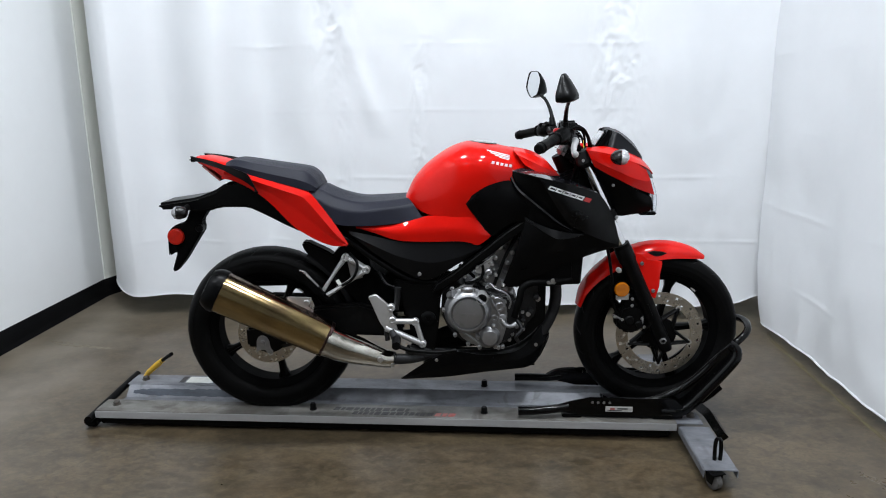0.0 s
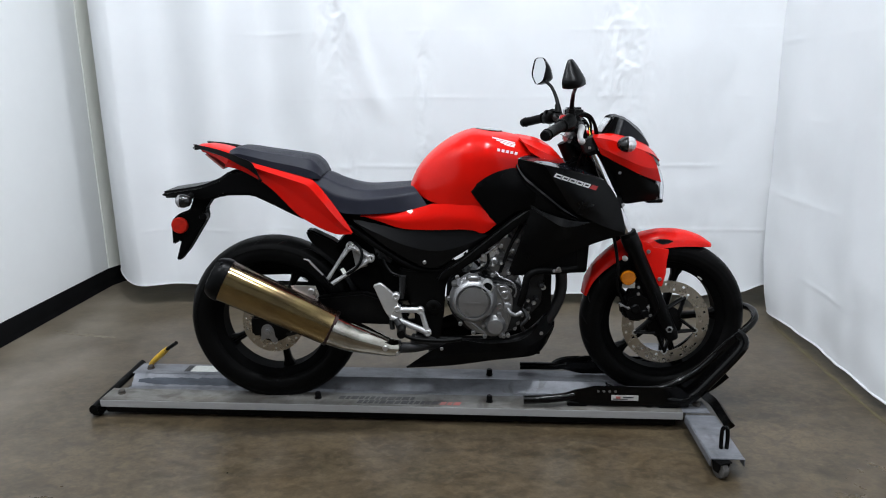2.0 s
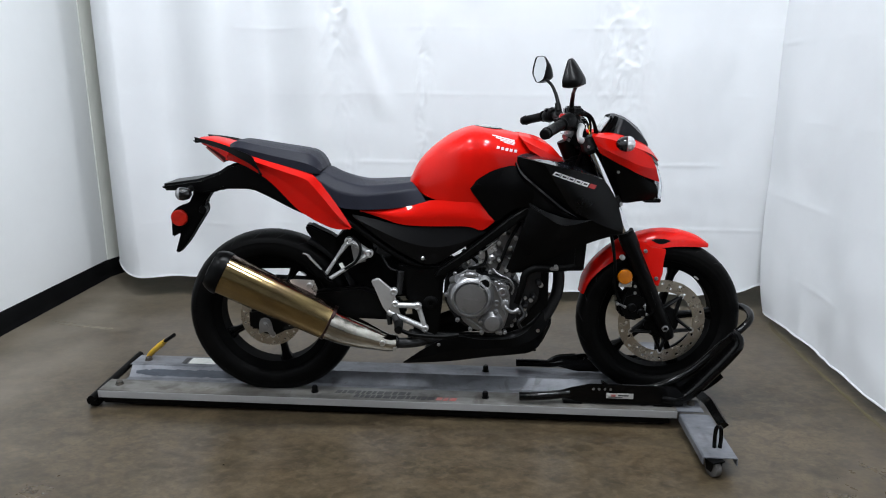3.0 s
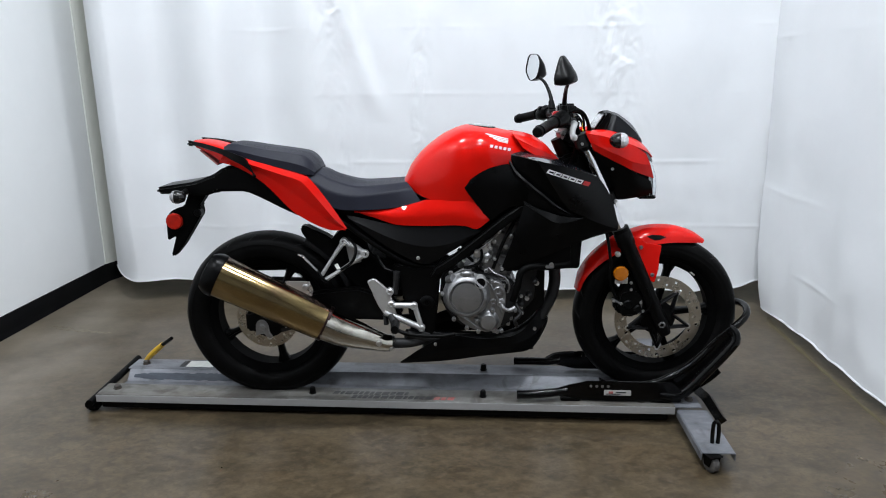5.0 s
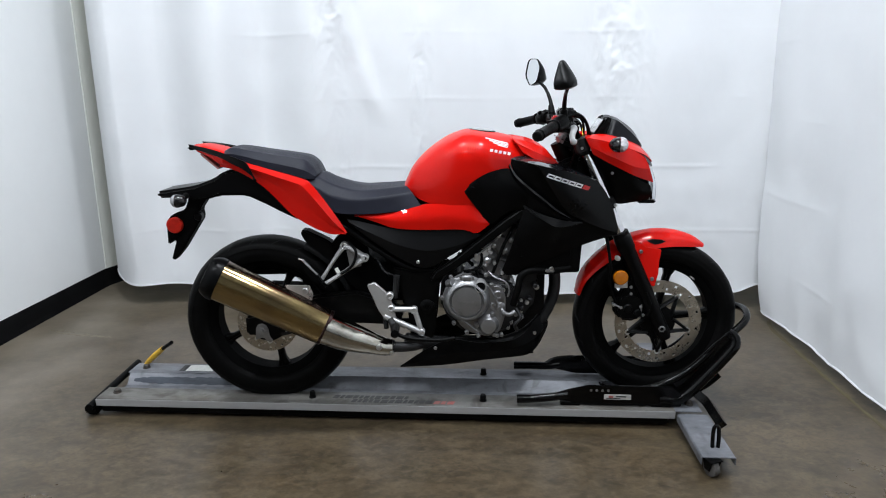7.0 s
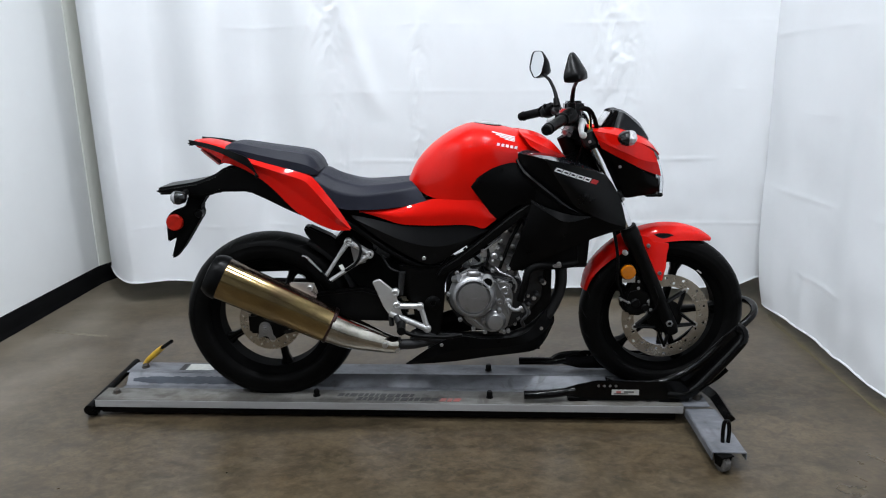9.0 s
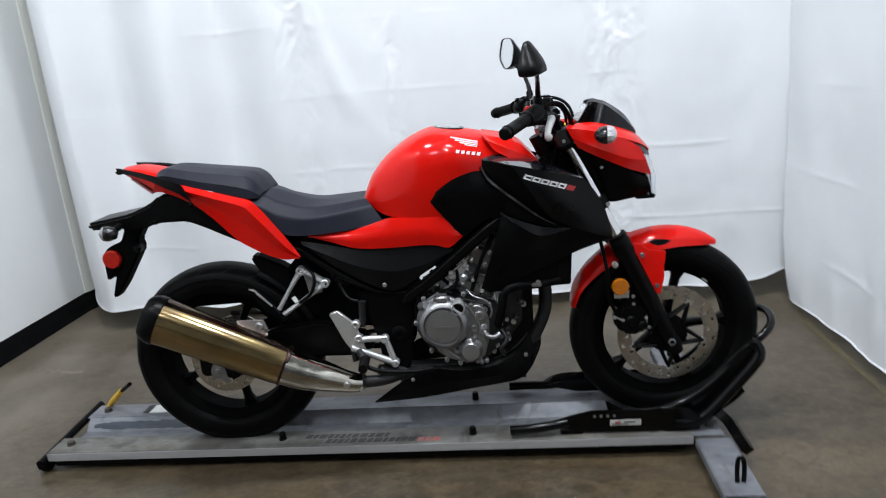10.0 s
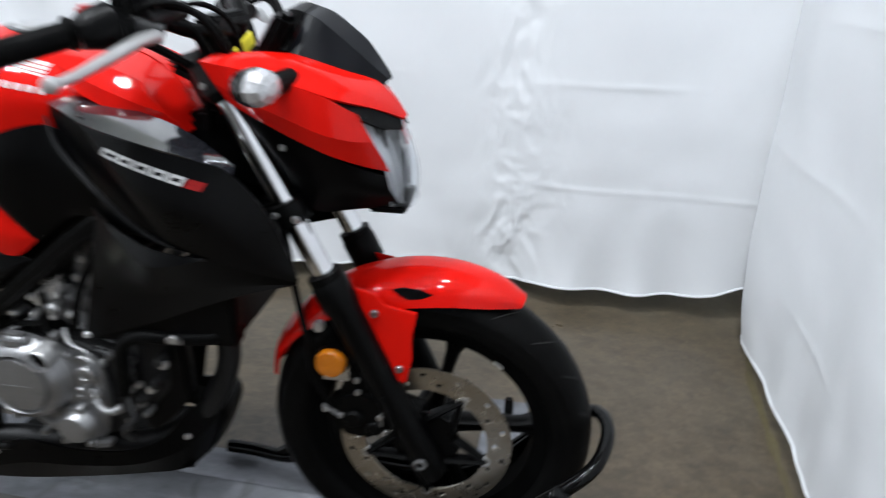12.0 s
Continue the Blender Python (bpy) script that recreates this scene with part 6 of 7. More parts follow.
# -- exhaust --
def exhaust():
    a, b = np.array([-0.862, 0.235, 0.578]), np.array([-0.508, 0.205, 0.392])
    ax = (b - a) / np.linalg.norm(b - a)
    side = np.array([0, 1.0, 0]) - ax * ax[1]
    side /= np.linalg.norm(side)
    up = np.cross(side, ax)
    if up[2] < 0:
        up = -up

    def section(c, ru, rs, k=2.15, n=48):
        ring = []
        for t in np.linspace(0, 2 * np.pi, n, endpoint=False):
            cu, cs = math.cos(t), math.sin(t)
            ring.append(c + up * ru * math.copysign(abs(cu) ** (2 / k), cu) + side * rs * math.copysign(abs(cs) ** (2 / k), cs))
        return ring

    def body(stations):
        bm = bmesh.new()
        vs = grid_faces(bm, [section(a + ax * d, u, v) for d, u, v in stations], closed=True)
        bm.faces.new(vs[0]), bm.faces.new(vs[-1])
        return bm

    can = part("exhaust_muffler", body([(0.0, 0.068, 0.058), (0.03, 0.07, 0.06), (0.385, 0.062, 0.055), (0.41, 0.06, 0.053)]), TITAN, bike, "bronze heat-tinted steel exhaust muffler", smooth=50)
    # darker purple upper flank: heat tint, with the dark bike's reflection painted in
    bm = bmesh.new()
    arc = []
    for d, u, v in ((0.031, 0.0706, 0.0606), (0.15, 0.0679, 0.0589), (0.27, 0.0652, 0.0572), (0.385, 0.0626, 0.0556), (0.402, 0.0613, 0.0544)):
        row = []
        for t in np.linspace(radians(-70), radians(20 + 4 * math.sin(d * 22)), 18):
            cu, cs = math.cos(t), math.sin(t)
            row.append(a + ax * d + up * u * math.copysign(abs(cu) ** (2 / 2.15), cu) + side * v * math.copysign(abs(cs) ** (2 / 2.15), cs))
        arc.append(row)
    grid_faces(bm, arc)
    bmesh.ops.solidify(bm, geom=bm.faces[:], thickness=0.0004)
    part("toned_flank", bm, FLANKTONE, can, "purple-brown upper flank with heat tint and a painted dark reflection", smooth=50)
    part("end_cap", body([(-0.018, 0.045, 0.038), (-0.016, 0.058, 0.05), (-0.004, 0.067, 0.058), (0.012, 0.073, 0.063), (0.03, 0.0735, 0.0635), (0.032, 0.071, 0.061)]), MATTE, can, "matte black exhaust end cap")
    part("outlet", body([(-0.02, 0.018, 0.018), (-0.012, 0.018, 0.018)]), GLOSS, can)
    part("band", body([(0.403, 0.0605, 0.0535), (0.405, 0.0625, 0.0555), (0.414, 0.0625, 0.0555), (0.416, 0.060, 0.053)]), DARKTITAN, can)
    part("tail_cone", tube([(-0.5, 0.205, 0.387), (-0.45, 0.20, 0.363), (-0.38, 0.195, 0.337), (-0.31, 0.187, 0.312), (-0.28, 0.182, 0.307)], [0.059, 0.055, 0.047, 0.036, 0.028], 28, 24), SHINYSTEEL, can, "shiny steel exhaust cone")
    part("link_pipe", tube([(-0.285, 0.183, 0.308), (-0.22, 0.16, 0.30), (-0.17, 0.12, 0.295)], [0.019, 0.017, 0.017], 16, 12), DARKCAST, can)
    clamp = lathe([(0.024, -0.007), (0.0265, -0.006), (0.0265, 0.006), (0.024, 0.007)], (0, 0, 0), 24, axis="x")
    part("clamp", clamp, DARKCAST, can, m=Matrix.Translation((-0.28, 0.182, 0.307)) @ Matrix.Rotation(radians(12), 4, "Y"))
    screw(-0.318, 0.221, 0.322, 0.010, 0.008, can)
    part("clamp_nut", lathe([(0.0075, 0.19), (0.0075, 0.212), (0, 0.212)], (-0.278, 0, 0.296), 6), SCREW, can)
    part("mount_tab", prism([(-0.632, 0.534), (-0.549, 0.532), (-0.538, 0.502), (-0.547, 0.471), (-0.585, 0.486), (-0.619, 0.504)], 0.186, 0.191, 0.0015), POLISHED, can)
    screw(-0.564, 0.191, 0.513, 0.011, 0.008, can)


exhaust()


# -- foot controls and passenger bracket --
def foot_controls():
    bm = bmesh.new()
    prism([(-0.362, 0.522), (-0.335, 0.532), (-0.285, 0.487), (-0.272, 0.437), (-0.262, 0.40), (-0.30, 0.392), (-0.325, 0.43)], 0.145, 0.155, 0.004, bm, 3)
    tube([(-0.275, 0.15, 0.433), (-0.20, 0.15, 0.432)], 0.010, 10, 0, bm)
    tube([(-0.20, 0.15, 0.432), (-0.178, 0.15, 0.352)], 0.009, 10, 0, bm)
    tube([(-0.305, 0.15, 0.408), (-0.25, 0.15, 0.383), (-0.178, 0.15, 0.350)], 0.011, 10, 0, bm)
    plate = part("footrest_plate", bm, SATINALU, bike, "bare cast aluminium footrest plate")
    for x, z in ((-0.284, 0.482), (-0.202, 0.43), (-0.178, 0.350), (-0.28, 0.437)):
        part("boss", lathe([(0.013, 0.14), (0.013, 0.157), (0.010, 0.160), (0.006, 0.160), (0.005, 0.156), (0, 0.156)], (x, 0, z), 18), SATINALU, plate)
    part("footrest", tube([(-0.268, 0.155, 0.372), (-0.262, 0.24, 0.376)], [0.016, 0.014], 12), RUBBER, plate, "black rubber footrest")
    part("footrest_mount", tube([(-0.285, 0.15, 0.40), (-0.265, 0.165, 0.365)], [0.012, 0.016], 12), DARKCAST, plate)
    part("brake_pedal", tube([(-0.275, 0.165, 0.355), (-0.22, 0.172, 0.335), (-0.12, 0.178, 0.33), (-0.06, 0.18, 0.338)], 0.007, 10, 18), SATIN, plate)
    part("pedal_ball", lathe([(0.0, -0.009), (0.0065, -0.0065), (0.009, 0), (0.0065, 0.0065), (0.0, 0.009)], (-0.276, 0.19, 0.322), 14), SATINALU, plate, "bare metal pedal pivot")
    part("brake_light_switch", tube([(-0.305, 0.14, 0.42), (-0.30, 0.14, 0.36)], 0.009, 10), DARKCAST, plate)
    part("master_cylinder", tube([(-0.26, 0.135, 0.55), (-0.268, 0.135, 0.47)], [0.012, 0.01], 10), DARKCAST, plate)
    # passenger bracket: an open triangle of polished bars
    tri = bmesh.new()
    tube([(-0.443, 0.095, 0.646), (-0.41, 0.10, 0.632), (-0.371, 0.105, 0.605)], [0.012, 0.0105, 0.012], 8, 8, tri)
    tube([(-0.443, 0.095, 0.646), (-0.478, 0.105, 0.598), (-0.521, 0.115, 0.533)], [0.010, 0.0062, 0.007], 8, 8, tri)
    tube([(-0.371, 0.105, 0.605), (-0.44, 0.11, 0.559), (-0.508, 0.115, 0.516)], [0.011, 0.0062, 0.008], 8, 8, tri)
    br = part("passenger_bracket", tri, SATINALU, bike, "polished aluminium passenger footrest bracket")
    part("gusset", prism([(-0.437, 0.63), (-0.395, 0.612), (-0.385, 0.572), (-0.425, 0.562), (-0.43, 0.59)], 0.088, 0.093, 0.002), CAST, br)
    part("tie_tag", block((-0.465, 0.122, 0.564), (0.013, 0.002, 0.02), 0.0005, Matrix.Rotation(radians(-28), 4, "Y")), PAPER, br, "small white tag")
    for x, w, z in ((-0.443, 0.095, 0.646), (-0.371, 0.105, 0.605)):
        part("boss", lathe([(0.0135, w - 0.01), (0.0135, w + 0.010), (0.011, w + 0.012), (0.0075, w + 0.012), (0.0065, w + 0.006), (0, w + 0.006)], (x, 0, z), 18), SATINALU, br)
        part("bolt", lathe([(0.006, w + 0.004), (0.006, w + 0.0095), (0.003, w + 0.0095), (0.0026, w + 0.006), (0, w + 0.006)], (x, 0, z), 6), DARKCAST, br)
    # the folded rest is a thin dark blade with a bare metal upper edge
    part("passenger_footrest", prism([(-0.59, 0.612), (-0.576, 0.607), (-0.528, 0.552), (-0.512, 0.522), (-0.545, 0.524), (-0.574, 0.566)], 0.122, 0.146, 0.005), RUBBER, br, "folded black passenger footrest")
    part("footrest_edge", tube([(-0.592, 0.147, 0.614), (-0.578, 0.147, 0.609), (-0.53, 0.146, 0.556)], [0.003, 0.0045, 0.003], 8), POLISHED, br)
    part("hinge", block((-0.518, 0.12, 0.512), (0.04, 0.026, 0.022), 0.007, Matrix.Rotation(radians(30), 4, "Y")), SATIN, br)
    # left side, seen only through gaps
    part("far_footrest", tube([(-0.25, -0.13, 0.37), (-0.245, -0.24, 0.375)], 0.014, 10), RUBBER, bike)
    part("side_stand", tube([(-0.15, -0.11, 0.30), (-0.28, -0.13, 0.29), (-0.42, -0.14, 0.30)], 0.011, 10), SATIN, bike)


foot_controls()


# -- front end --
def fork():
    lower_a, lower_b = np.array([0.517, 0, 0.660]), np.array([0.668, 0, 0.338])
    ax = (lower_b - lower_a) / np.linalg.norm(lower_b - lower_a)
    top = lower_a - ax * 0.36
    for s in (1, -1):
        w = np.array([0, 0.088 * s, 0])
        q = lambda d: tuple(lower_a + ax * d + w)
        leg = part("fork_leg", tube([q(-0.02), q(-0.012), q(0.03), q(0.04), q(0.2), q(0.30), q(0.37), q(0.395)], [0.026, 0.0305, 0.0305, 0.027, 0.0265, 0.025, 0.026, 0.02], 20), SATIN, bike, "black fork lower leg")
        part("fork_tube", tube([tuple(top + w), q(0.0)], 0.0185, 20), CHROME, leg, "chromed fork tube")
        sleeve = [tuple(top + w - ax * 0.005), tuple(top + w + ax * 0.025), tuple(top + w + ax * 0.035)]
        part("fork_sleeve", tube(sleeve, [0.026, 0.026, 0.022], 18), SATIN, leg, "black upper fork sleeve")
        part("dust_seal", tube([q(-0.03), q(-0.018)], 0.0285, 20), RUBBER, leg)
        part("axle_nut", lathe([(0.0125, 0.108 * s), (0.0125, 0.116 * s), (0.008, 0.118 * s), (0.0072, 0.11 * s), (0, 0.11 * s)], (FRONT[0], 0, FRONT[1] - 0.008), 6), CAST, leg)
        part("fork_cap", tube([tuple(top + w - ax * 0.012), tuple(top + w + ax * 0.01)], [0.017, 0.021], 18), CHROME, leg)
    for d, name, half in ((-0.14, "lower_clamp", 0.018), (-0.345, "upper_clamp", 0.012)):
        c = lower_a + ax * d
        bm = bmesh.new()
        for s in (1, -1):
            tube([tuple(c - ax * half + [0, 0.088 * s, 0]), tuple(c + ax * half + [0, 0.088 * s, 0])], 0.027, 18, 0, bm)
        turn = Matrix.Rotation(math.atan2(ax[0], -ax[2]), 4, "Y").inverted()
        block((c[0] - 0.02, 0, c[2] + 0.005), (0.05, 0.18, half * 2), 0.008, turn, bm)
        cl = part(name, bm, SATIN, bike, "black fork clamp")
        screw(c[0] + 0.02, 0.117, c[2], 0.006, 0.006, cl)
        screw(c[0] - 0.012, 0.117, c[2] + 0.004, 0.005, 0.005, cl)
    # brake caliper, hose and reflector
    cal = bmesh.new()
    prism([(0.50, 0.405), (0.515, 0.46), (0.555, 0.475), (0.60, 0.455), (0.605, 0.40), (0.575, 0.365), (0.52, 0.37)], 0.045, 0.095, 0.01, cal, 3)
    prism([(0.555, 0.455), (0.585, 0.515), (0.605, 0.505), (0.60, 0.44)], 0.07, 0.085, 0.004, cal)
    c = part("brake_caliper", cal, SATIN, bike, "black front brake caliper")
    for x, z in ((0.552, 0.493), (0.553, 0.469), (0.59, 0.421), (0.495, 0.428), (0.521, 0.418), (0.60, 0.39)):
        screw(x, 0.093, z, 0.0055, 0.006, c)
    part("pad_pin", tube([(0.592, 0.094, 0.43), (0.592, 0.096, 0.405), (0.584, 0.094, 0.38)], 0.003, 8), CAST, c, "bare metal pad pin")
    part("banjo_fitting", tube([(0.488, 0.094, 0.435), (0.523, 0.096, 0.416)], 0.004, 8), CAST, c)
    part("caliper_body", prism([(0.50, 0.39), (0.495, 0.435), (0.53, 0.455), (0.61, 0.45), (0.63, 0.41), (0.60, 0.375), (0.55, 0.36)], 0.05, 0.083, 0.007), SATIN, c)
    part("piston_cap", lathe([(0.017, 0.08), (0.017, 0.1), (0.013, 0.104), (0, 0.104)], (0.545, 0, 0.415), 14), SATIN, c)
    part("piston_cap", lathe([(0.014, 0.08), (0.014, 0.099), (0.011, 0.102), (0, 0.102)], (0.58, 0, 0.398), 14), SATIN, c)
    part("caliper_bridge", prism([(0.51, 0.44), (0.535, 0.505), (0.565, 0.515), (0.575, 0.47), (0.545, 0.43)], 0.05, 0.088, 0.006), SATIN, c)
    part("brake_hose", tube([(0.505, 0.09, 0.43), (0.478, 0.10, 0.50), (0.475, 0.105, 0.57), (0.46, 0.10, 0.66), (0.44, 0.075, 0.74), (0.41, 0.06, 0.86), (0.37, 0.07, 0.98)], 0.0055, 10, 50), RUBBER, c, "black rubber brake hose")
    part("hose_clip", lathe([(0.009, 0.10), (0.009, 0.112), (0.004, 0.113), (0, 0.113)], (0.497, 0, 0.60), 14), SCREW, c)
    ref = part("fork_reflector", lathe([(0.026, 0.098), (0.026, 0.108), (0.023, 0.113), (0, 0.114)], (0.512, 0, 0.53), 30), AMBER, bike, "round amber fork reflector")
    part("reflector_bracket", block((0.517, 0.096, 0.508), (0.045, 0.003, 0.035), 0.001), POLISHED, ref)
    part("reflector_back", lathe([(0.028, 0.092), (0.028, 0.101), (0.0, 0.101)], (0.512, 0, 0.53), 30), SATIN, ref)
    part("speed_sensor_cable", tube([(0.60, 0.10, 0.38), (0.62, 0.115, 0.42), (0.60, 0.115, 0.48)], 0.0035, 8, 14), RUBBER, c)


fork()


def mudguard():
    cx, cz = FRONT
    rows = []
    keys = [(162, 0.305), (150, 0.318), (135, 0.322), (118, 0.326), (100, 0.328), (84, 0.329), (70, 0.326), (60, 0.318)]
    for k, (w, drop) in enumerate(((0.0, 0.0), (0.032, 0.007), (0.056, 0.024), (0.066, 0.052))):
        row = []
        for i, (a, r) in enumerate(keys):
            narrow = (0.55, 0.8, 0.95, 1.0, 1.0, 0.95, 0.75, 0.35)[i]
            low = (0.25, 0.4, 0.6, 0.85, 1.1, 1.0, 0.7, 0.25)[i]
            rr = r - drop * low
            row.append((cx + rr * math.cos(radians(a)), w * narrow, cz + rr * math.sin(radians(a))))
        rows.append(row)
    guard = part("front_mudguard", loft(rows, 40, 5, 0.003, mirror=True), RED, bike, "glossy red front mudguard", smooth=50)
    for s in (1, -1):
        leg = [(0.548, 0.655), (0.582, 0.648), (0.60, 0.632), (0.652, 0.624), (0.65, 0.608), (0.645, 0.585), (0.645, 0.54), (0.634, 0.492), (0.62, 0.498), (0.585, 0.565)]
        bm = bmesh.new()
        prism(leg, 0.0, 0.005, 0.0015, bm)
        # leans out from the crown to the fork
        for v in bm.verts:
            v.co.y += 0.085 - max(0.0, v.co.z - 0.60) * 0.35
            v.co.y *= s
        br = part("mudguard_leg", bm, RED, guard)
        if s > 0:
            screw(0.582, 0.080, 0.617, 0.007, 0.006, br, CAST)
            screw(0.624, 0.088, 0.521, 0.007, 0.006, br, CAST)
        slot = [(0.606, 0.650), (0.625, 0.655), (0.655, 0.654), (0.674, 0.648), (0.655, 0.640), (0.635, 0.637), (0.62, 0.642)]
        bm = prism(slot, 0.0, 0.003, 0.0006)
        for v in bm.verts:
            v.co.y = (surface_out(guard, v.co.x, v.co.z) - 0.0015 + v.co.y) * s
        part("vent_slot", bm, MATTE, guard, "black vent slot")


mudguard()

# the lamp unit sits a little towards the left of the fork's middle plane
def lamp_unit():
    lab = "glossy red headlight cowl"
    for s in (1, -1):
        # hood: from the screen's edge out to the crease, ending in a short peak over the lens
        a = [(0.385, 0.045, 1.01), (0.455, 0.032, 1.013), (0.515, 0.022, 0.999), (0.565, 0.001, 0.98), (0.598, 0.002, 0.953), (0.6225, 0.001, 0.922)]
        am = [(0.374, 0.09, 1.018), (0.44, 0.08, 1.018), (0.51, 0.07, 0.997), (0.56, 0.06, 0.971), (0.597, 0.03, 0.946), (0.6215, 0.006, 0.921)]
        b = [(0.365, 0.132, 1.013), (0.43, 0.126, 1.001), (0.495, 0.118, 0.981), (0.542, 0.104, 0.964), (0.588, 0.058, 0.943), (0.6205, 0.012, 0.920)]
        cowl = part("headlight_cowl", loft([a, am, b], 26, 4, 0.004, side=s), RED, bike, lab, smooth=34)
        b2 = [(0.366, 0.1325, 1.0125), (0.43, 0.1265, 1.0005), (0.495, 0.1185, 0.9805), (0.533, 0.111, 0.966), (0.555, 0.106, 0.953), (0.572, 0.102, 0.943)]
        c = [(0.38, 0.13, 0.985), (0.43, 0.13, 0.96), (0.48, 0.127, 0.938), (0.525, 0.12, 0.918), (0.563, 0.11, 0.908), (0.592, 0.095, 0.904)]
        d = [(0.395, 0.122, 0.957), (0.44, 0.122, 0.932), (0.49, 0.12, 0.907), (0.535, 0.112, 0.885), (0.578, 0.096, 0.868), (0.611, 0.077, 0.856)]
        part("cowl_side", loft([b2, c, d], 26, 5, 0.004, side=s, smooth=False), RED, cowl, smooth=14)
        # dark slot under the hood's edge
        e = [(0.535, 0.1, 0.964), (0.58, 0.064, 0.946), (0.614, 0.010, 0.926)]
        f = [(0.568, 0.1, 0.941), (0.596, 0.066, 0.918), (0.62, 0.02, 0.905)]
        part("cowl_vent", loft([e, f], 12, 2, 0.004, side=s), MATTE, cowl)
        g0 = [(0.398, 0.116, 0.957), (0.45, 0.117, 0.928), (0.505, 0.113, 0.9), (0.555, 0.097, 0.87), (0.604, 0.070, 0.846)]
        g1 = [(0.42, 0.092, 0.90), (0.455, 0.098, 0.87), (0.505, 0.095, 0.845), (0.56, 0.085, 0.828), (0.61, 0.066, 0.82)]
        g2 = [(0.432, 0.08, 0.875), (0.455, 0.078, 0.83), (0.488, 0.07, 0.785), (0.55, 0.062, 0.787), (0.618, 0.05, 0.797)]
        low = part("lower_cowl", loft([g0, g1, g2], 22, 5, 0.004, side=s), MATTE, bike, "matte black lower headlight cowl", smooth=30)
        if s > 0:
            screw(0.463, 0.109, 0.893, 0.005, 0.004, low)
        # turn signal on a short rubber stalk
        at = Matrix.Translation((0.462, 0.184 * s, 0.993)) @ Matrix.Rotation(radians(12 * s), 4, "Z") @ Matrix.Diagonal((1.12, 1.45, 1.05, 1))
        ind = part("front_indicator", lathe([(0.0, -0.028), (0.011, -0.024), (0.02, -0.014), (0.0238, -0.001), (0.0238, 0.004)], (0, 0, 0), 26, axis="x"), GLOSS, bike, "black front turn signal", m=at)
        part("lens", lathe([(0.0235, 0.005), (0.0228, 0.013), (0.018, 0.021), (0.009, 0.026), (0, 0.0275)], (0, 0, 0), 11, axis="x"), FACET, ind, "clear turn signal lens", m=at, smooth=8)
        part("stalk", tube([(0.475, 0.095 * s, 0.985), (0.466, 0.165 * s, 0.991)], [0.018, 0.012], 14), RUBBER, ind)
    l0 = [(0.617, 0, 0.917), (0.633, 0, 0.87), (0.641, 0, 0.83), (0.638, 0, 0.787)]
    l1 = [(0.603, 0.036, 0.922), (0.62, 0.042, 0.88), (0.631, 0.04, 0.84), (0.634, 0.034, 0.787)]
    l2 = [(0.568, 0.098, 0.942), (0.59, 0.09, 0.902), (0.609, 0.073, 0.855), (0.614, 0.056, 0.792)]
    back = lambda c, dx: [(x - dx, w * 0.97, z) for x, w, z in c]
    head = part("headlight", loft([back(l0, 0.03), back(l1, 0.022)], 14, 4, 0.002, mirror=True, smooth=False), LAMPDARK, bike, "clear headlight with grey reflector")
    for s in (1, -1):
        part("reflector", loft([back(l1, 0.018), back(l2, 0.006)], 14, 4, 0.002, side=s), LAMPGREY, head, "pale grey lamp reflector")
        part("divider", tube(back(l1, 0.014), 0.0022, 6, 10) if s > 0 else tube([(x, -w, z) for x, w, z in back(l1, 0.014)], 0.0022, 6, 10), LAMPGREY, head)
    glass = part("headlight_glass", loft([l0, l1, l2], 14, 4, 0.002, mirror=True), GLASS, head, smooth=60)
    glass.visible_shadow = False
    part("chin", block((0.60, 0, 0.787), (0.06, 0.11, 0.012), 0.004), MATTE, head)
    part("lamp_back", prism([(0.40, 0.97), (0.54, 0.98), (0.60, 0.92), (0.60, 0.80), (0.50, 0.79), (0.44, 0.87)], -0.06, 0.06, 0.01), MATTE, head)
    # screen and meter
    shift = Matrix.Translation((0.002, -0.032, 0))
    s0 = [(0.478, 0, 1.073), (0.502, 0, 1.065), (0.552, 0, 1.028), (0.580, 0, 0.99), (0.590, 0, 0.974)]
    s1 = [(0.474, 0.04, 1.066), (0.498, 0.046, 1.056), (0.546, 0.040, 1.016), (0.577, 0.024, 0.984), (0.588, 0.012, 0.971)]
    s3 = [(0.452, 0.066, 1.014), (0.475, 0.072, 1.009), (0.525, 0.066, 0.99), (0.563, 0.042, 0.973), (0.584, 0.022, 0.965)]
    scr = part("wind_screen", loft([s0, s1, s3], 22, 5, 0.003, mirror=True, smooth=False), SMOKE, bike, "small smoked black fly screen", m=shift, smooth=18)
    h0 = [(0.452, 0, 1.077), (0.464, 0, 1.0775), (0.476, 0, 1.0745)]
    h1 = [(0.445, 0.042, 1.07), (0.458, 0.044, 1.071), (0.472, 0.042, 1.0675)]
    h3 = [(0.42, 0.06, 1.012), (0.436, 0.068, 1.016), (0.450, 0.0675, 1.016)]
    part("screen_band", loft([h0, h1, h3], 12, 5, 0.004, mirror=True, smooth=False), MATTE, scr, "matte black meter hood", m=shift, smooth=18)
    met = part("meter", block((0.436, 0, 1.036), (0.026, 0.1, 0.074), 0.008, Matrix.Rotation(radians(33), 4, "Y")), MATTE, bike, "black instrument meter")
    part("meter_glass", block((0.424, 0, 1.043), (0.004, 0.088, 0.054), 0.002, Matrix.Rotation(radians(33), 4, "Y")), CLEAR, met, "pale grey meter face")
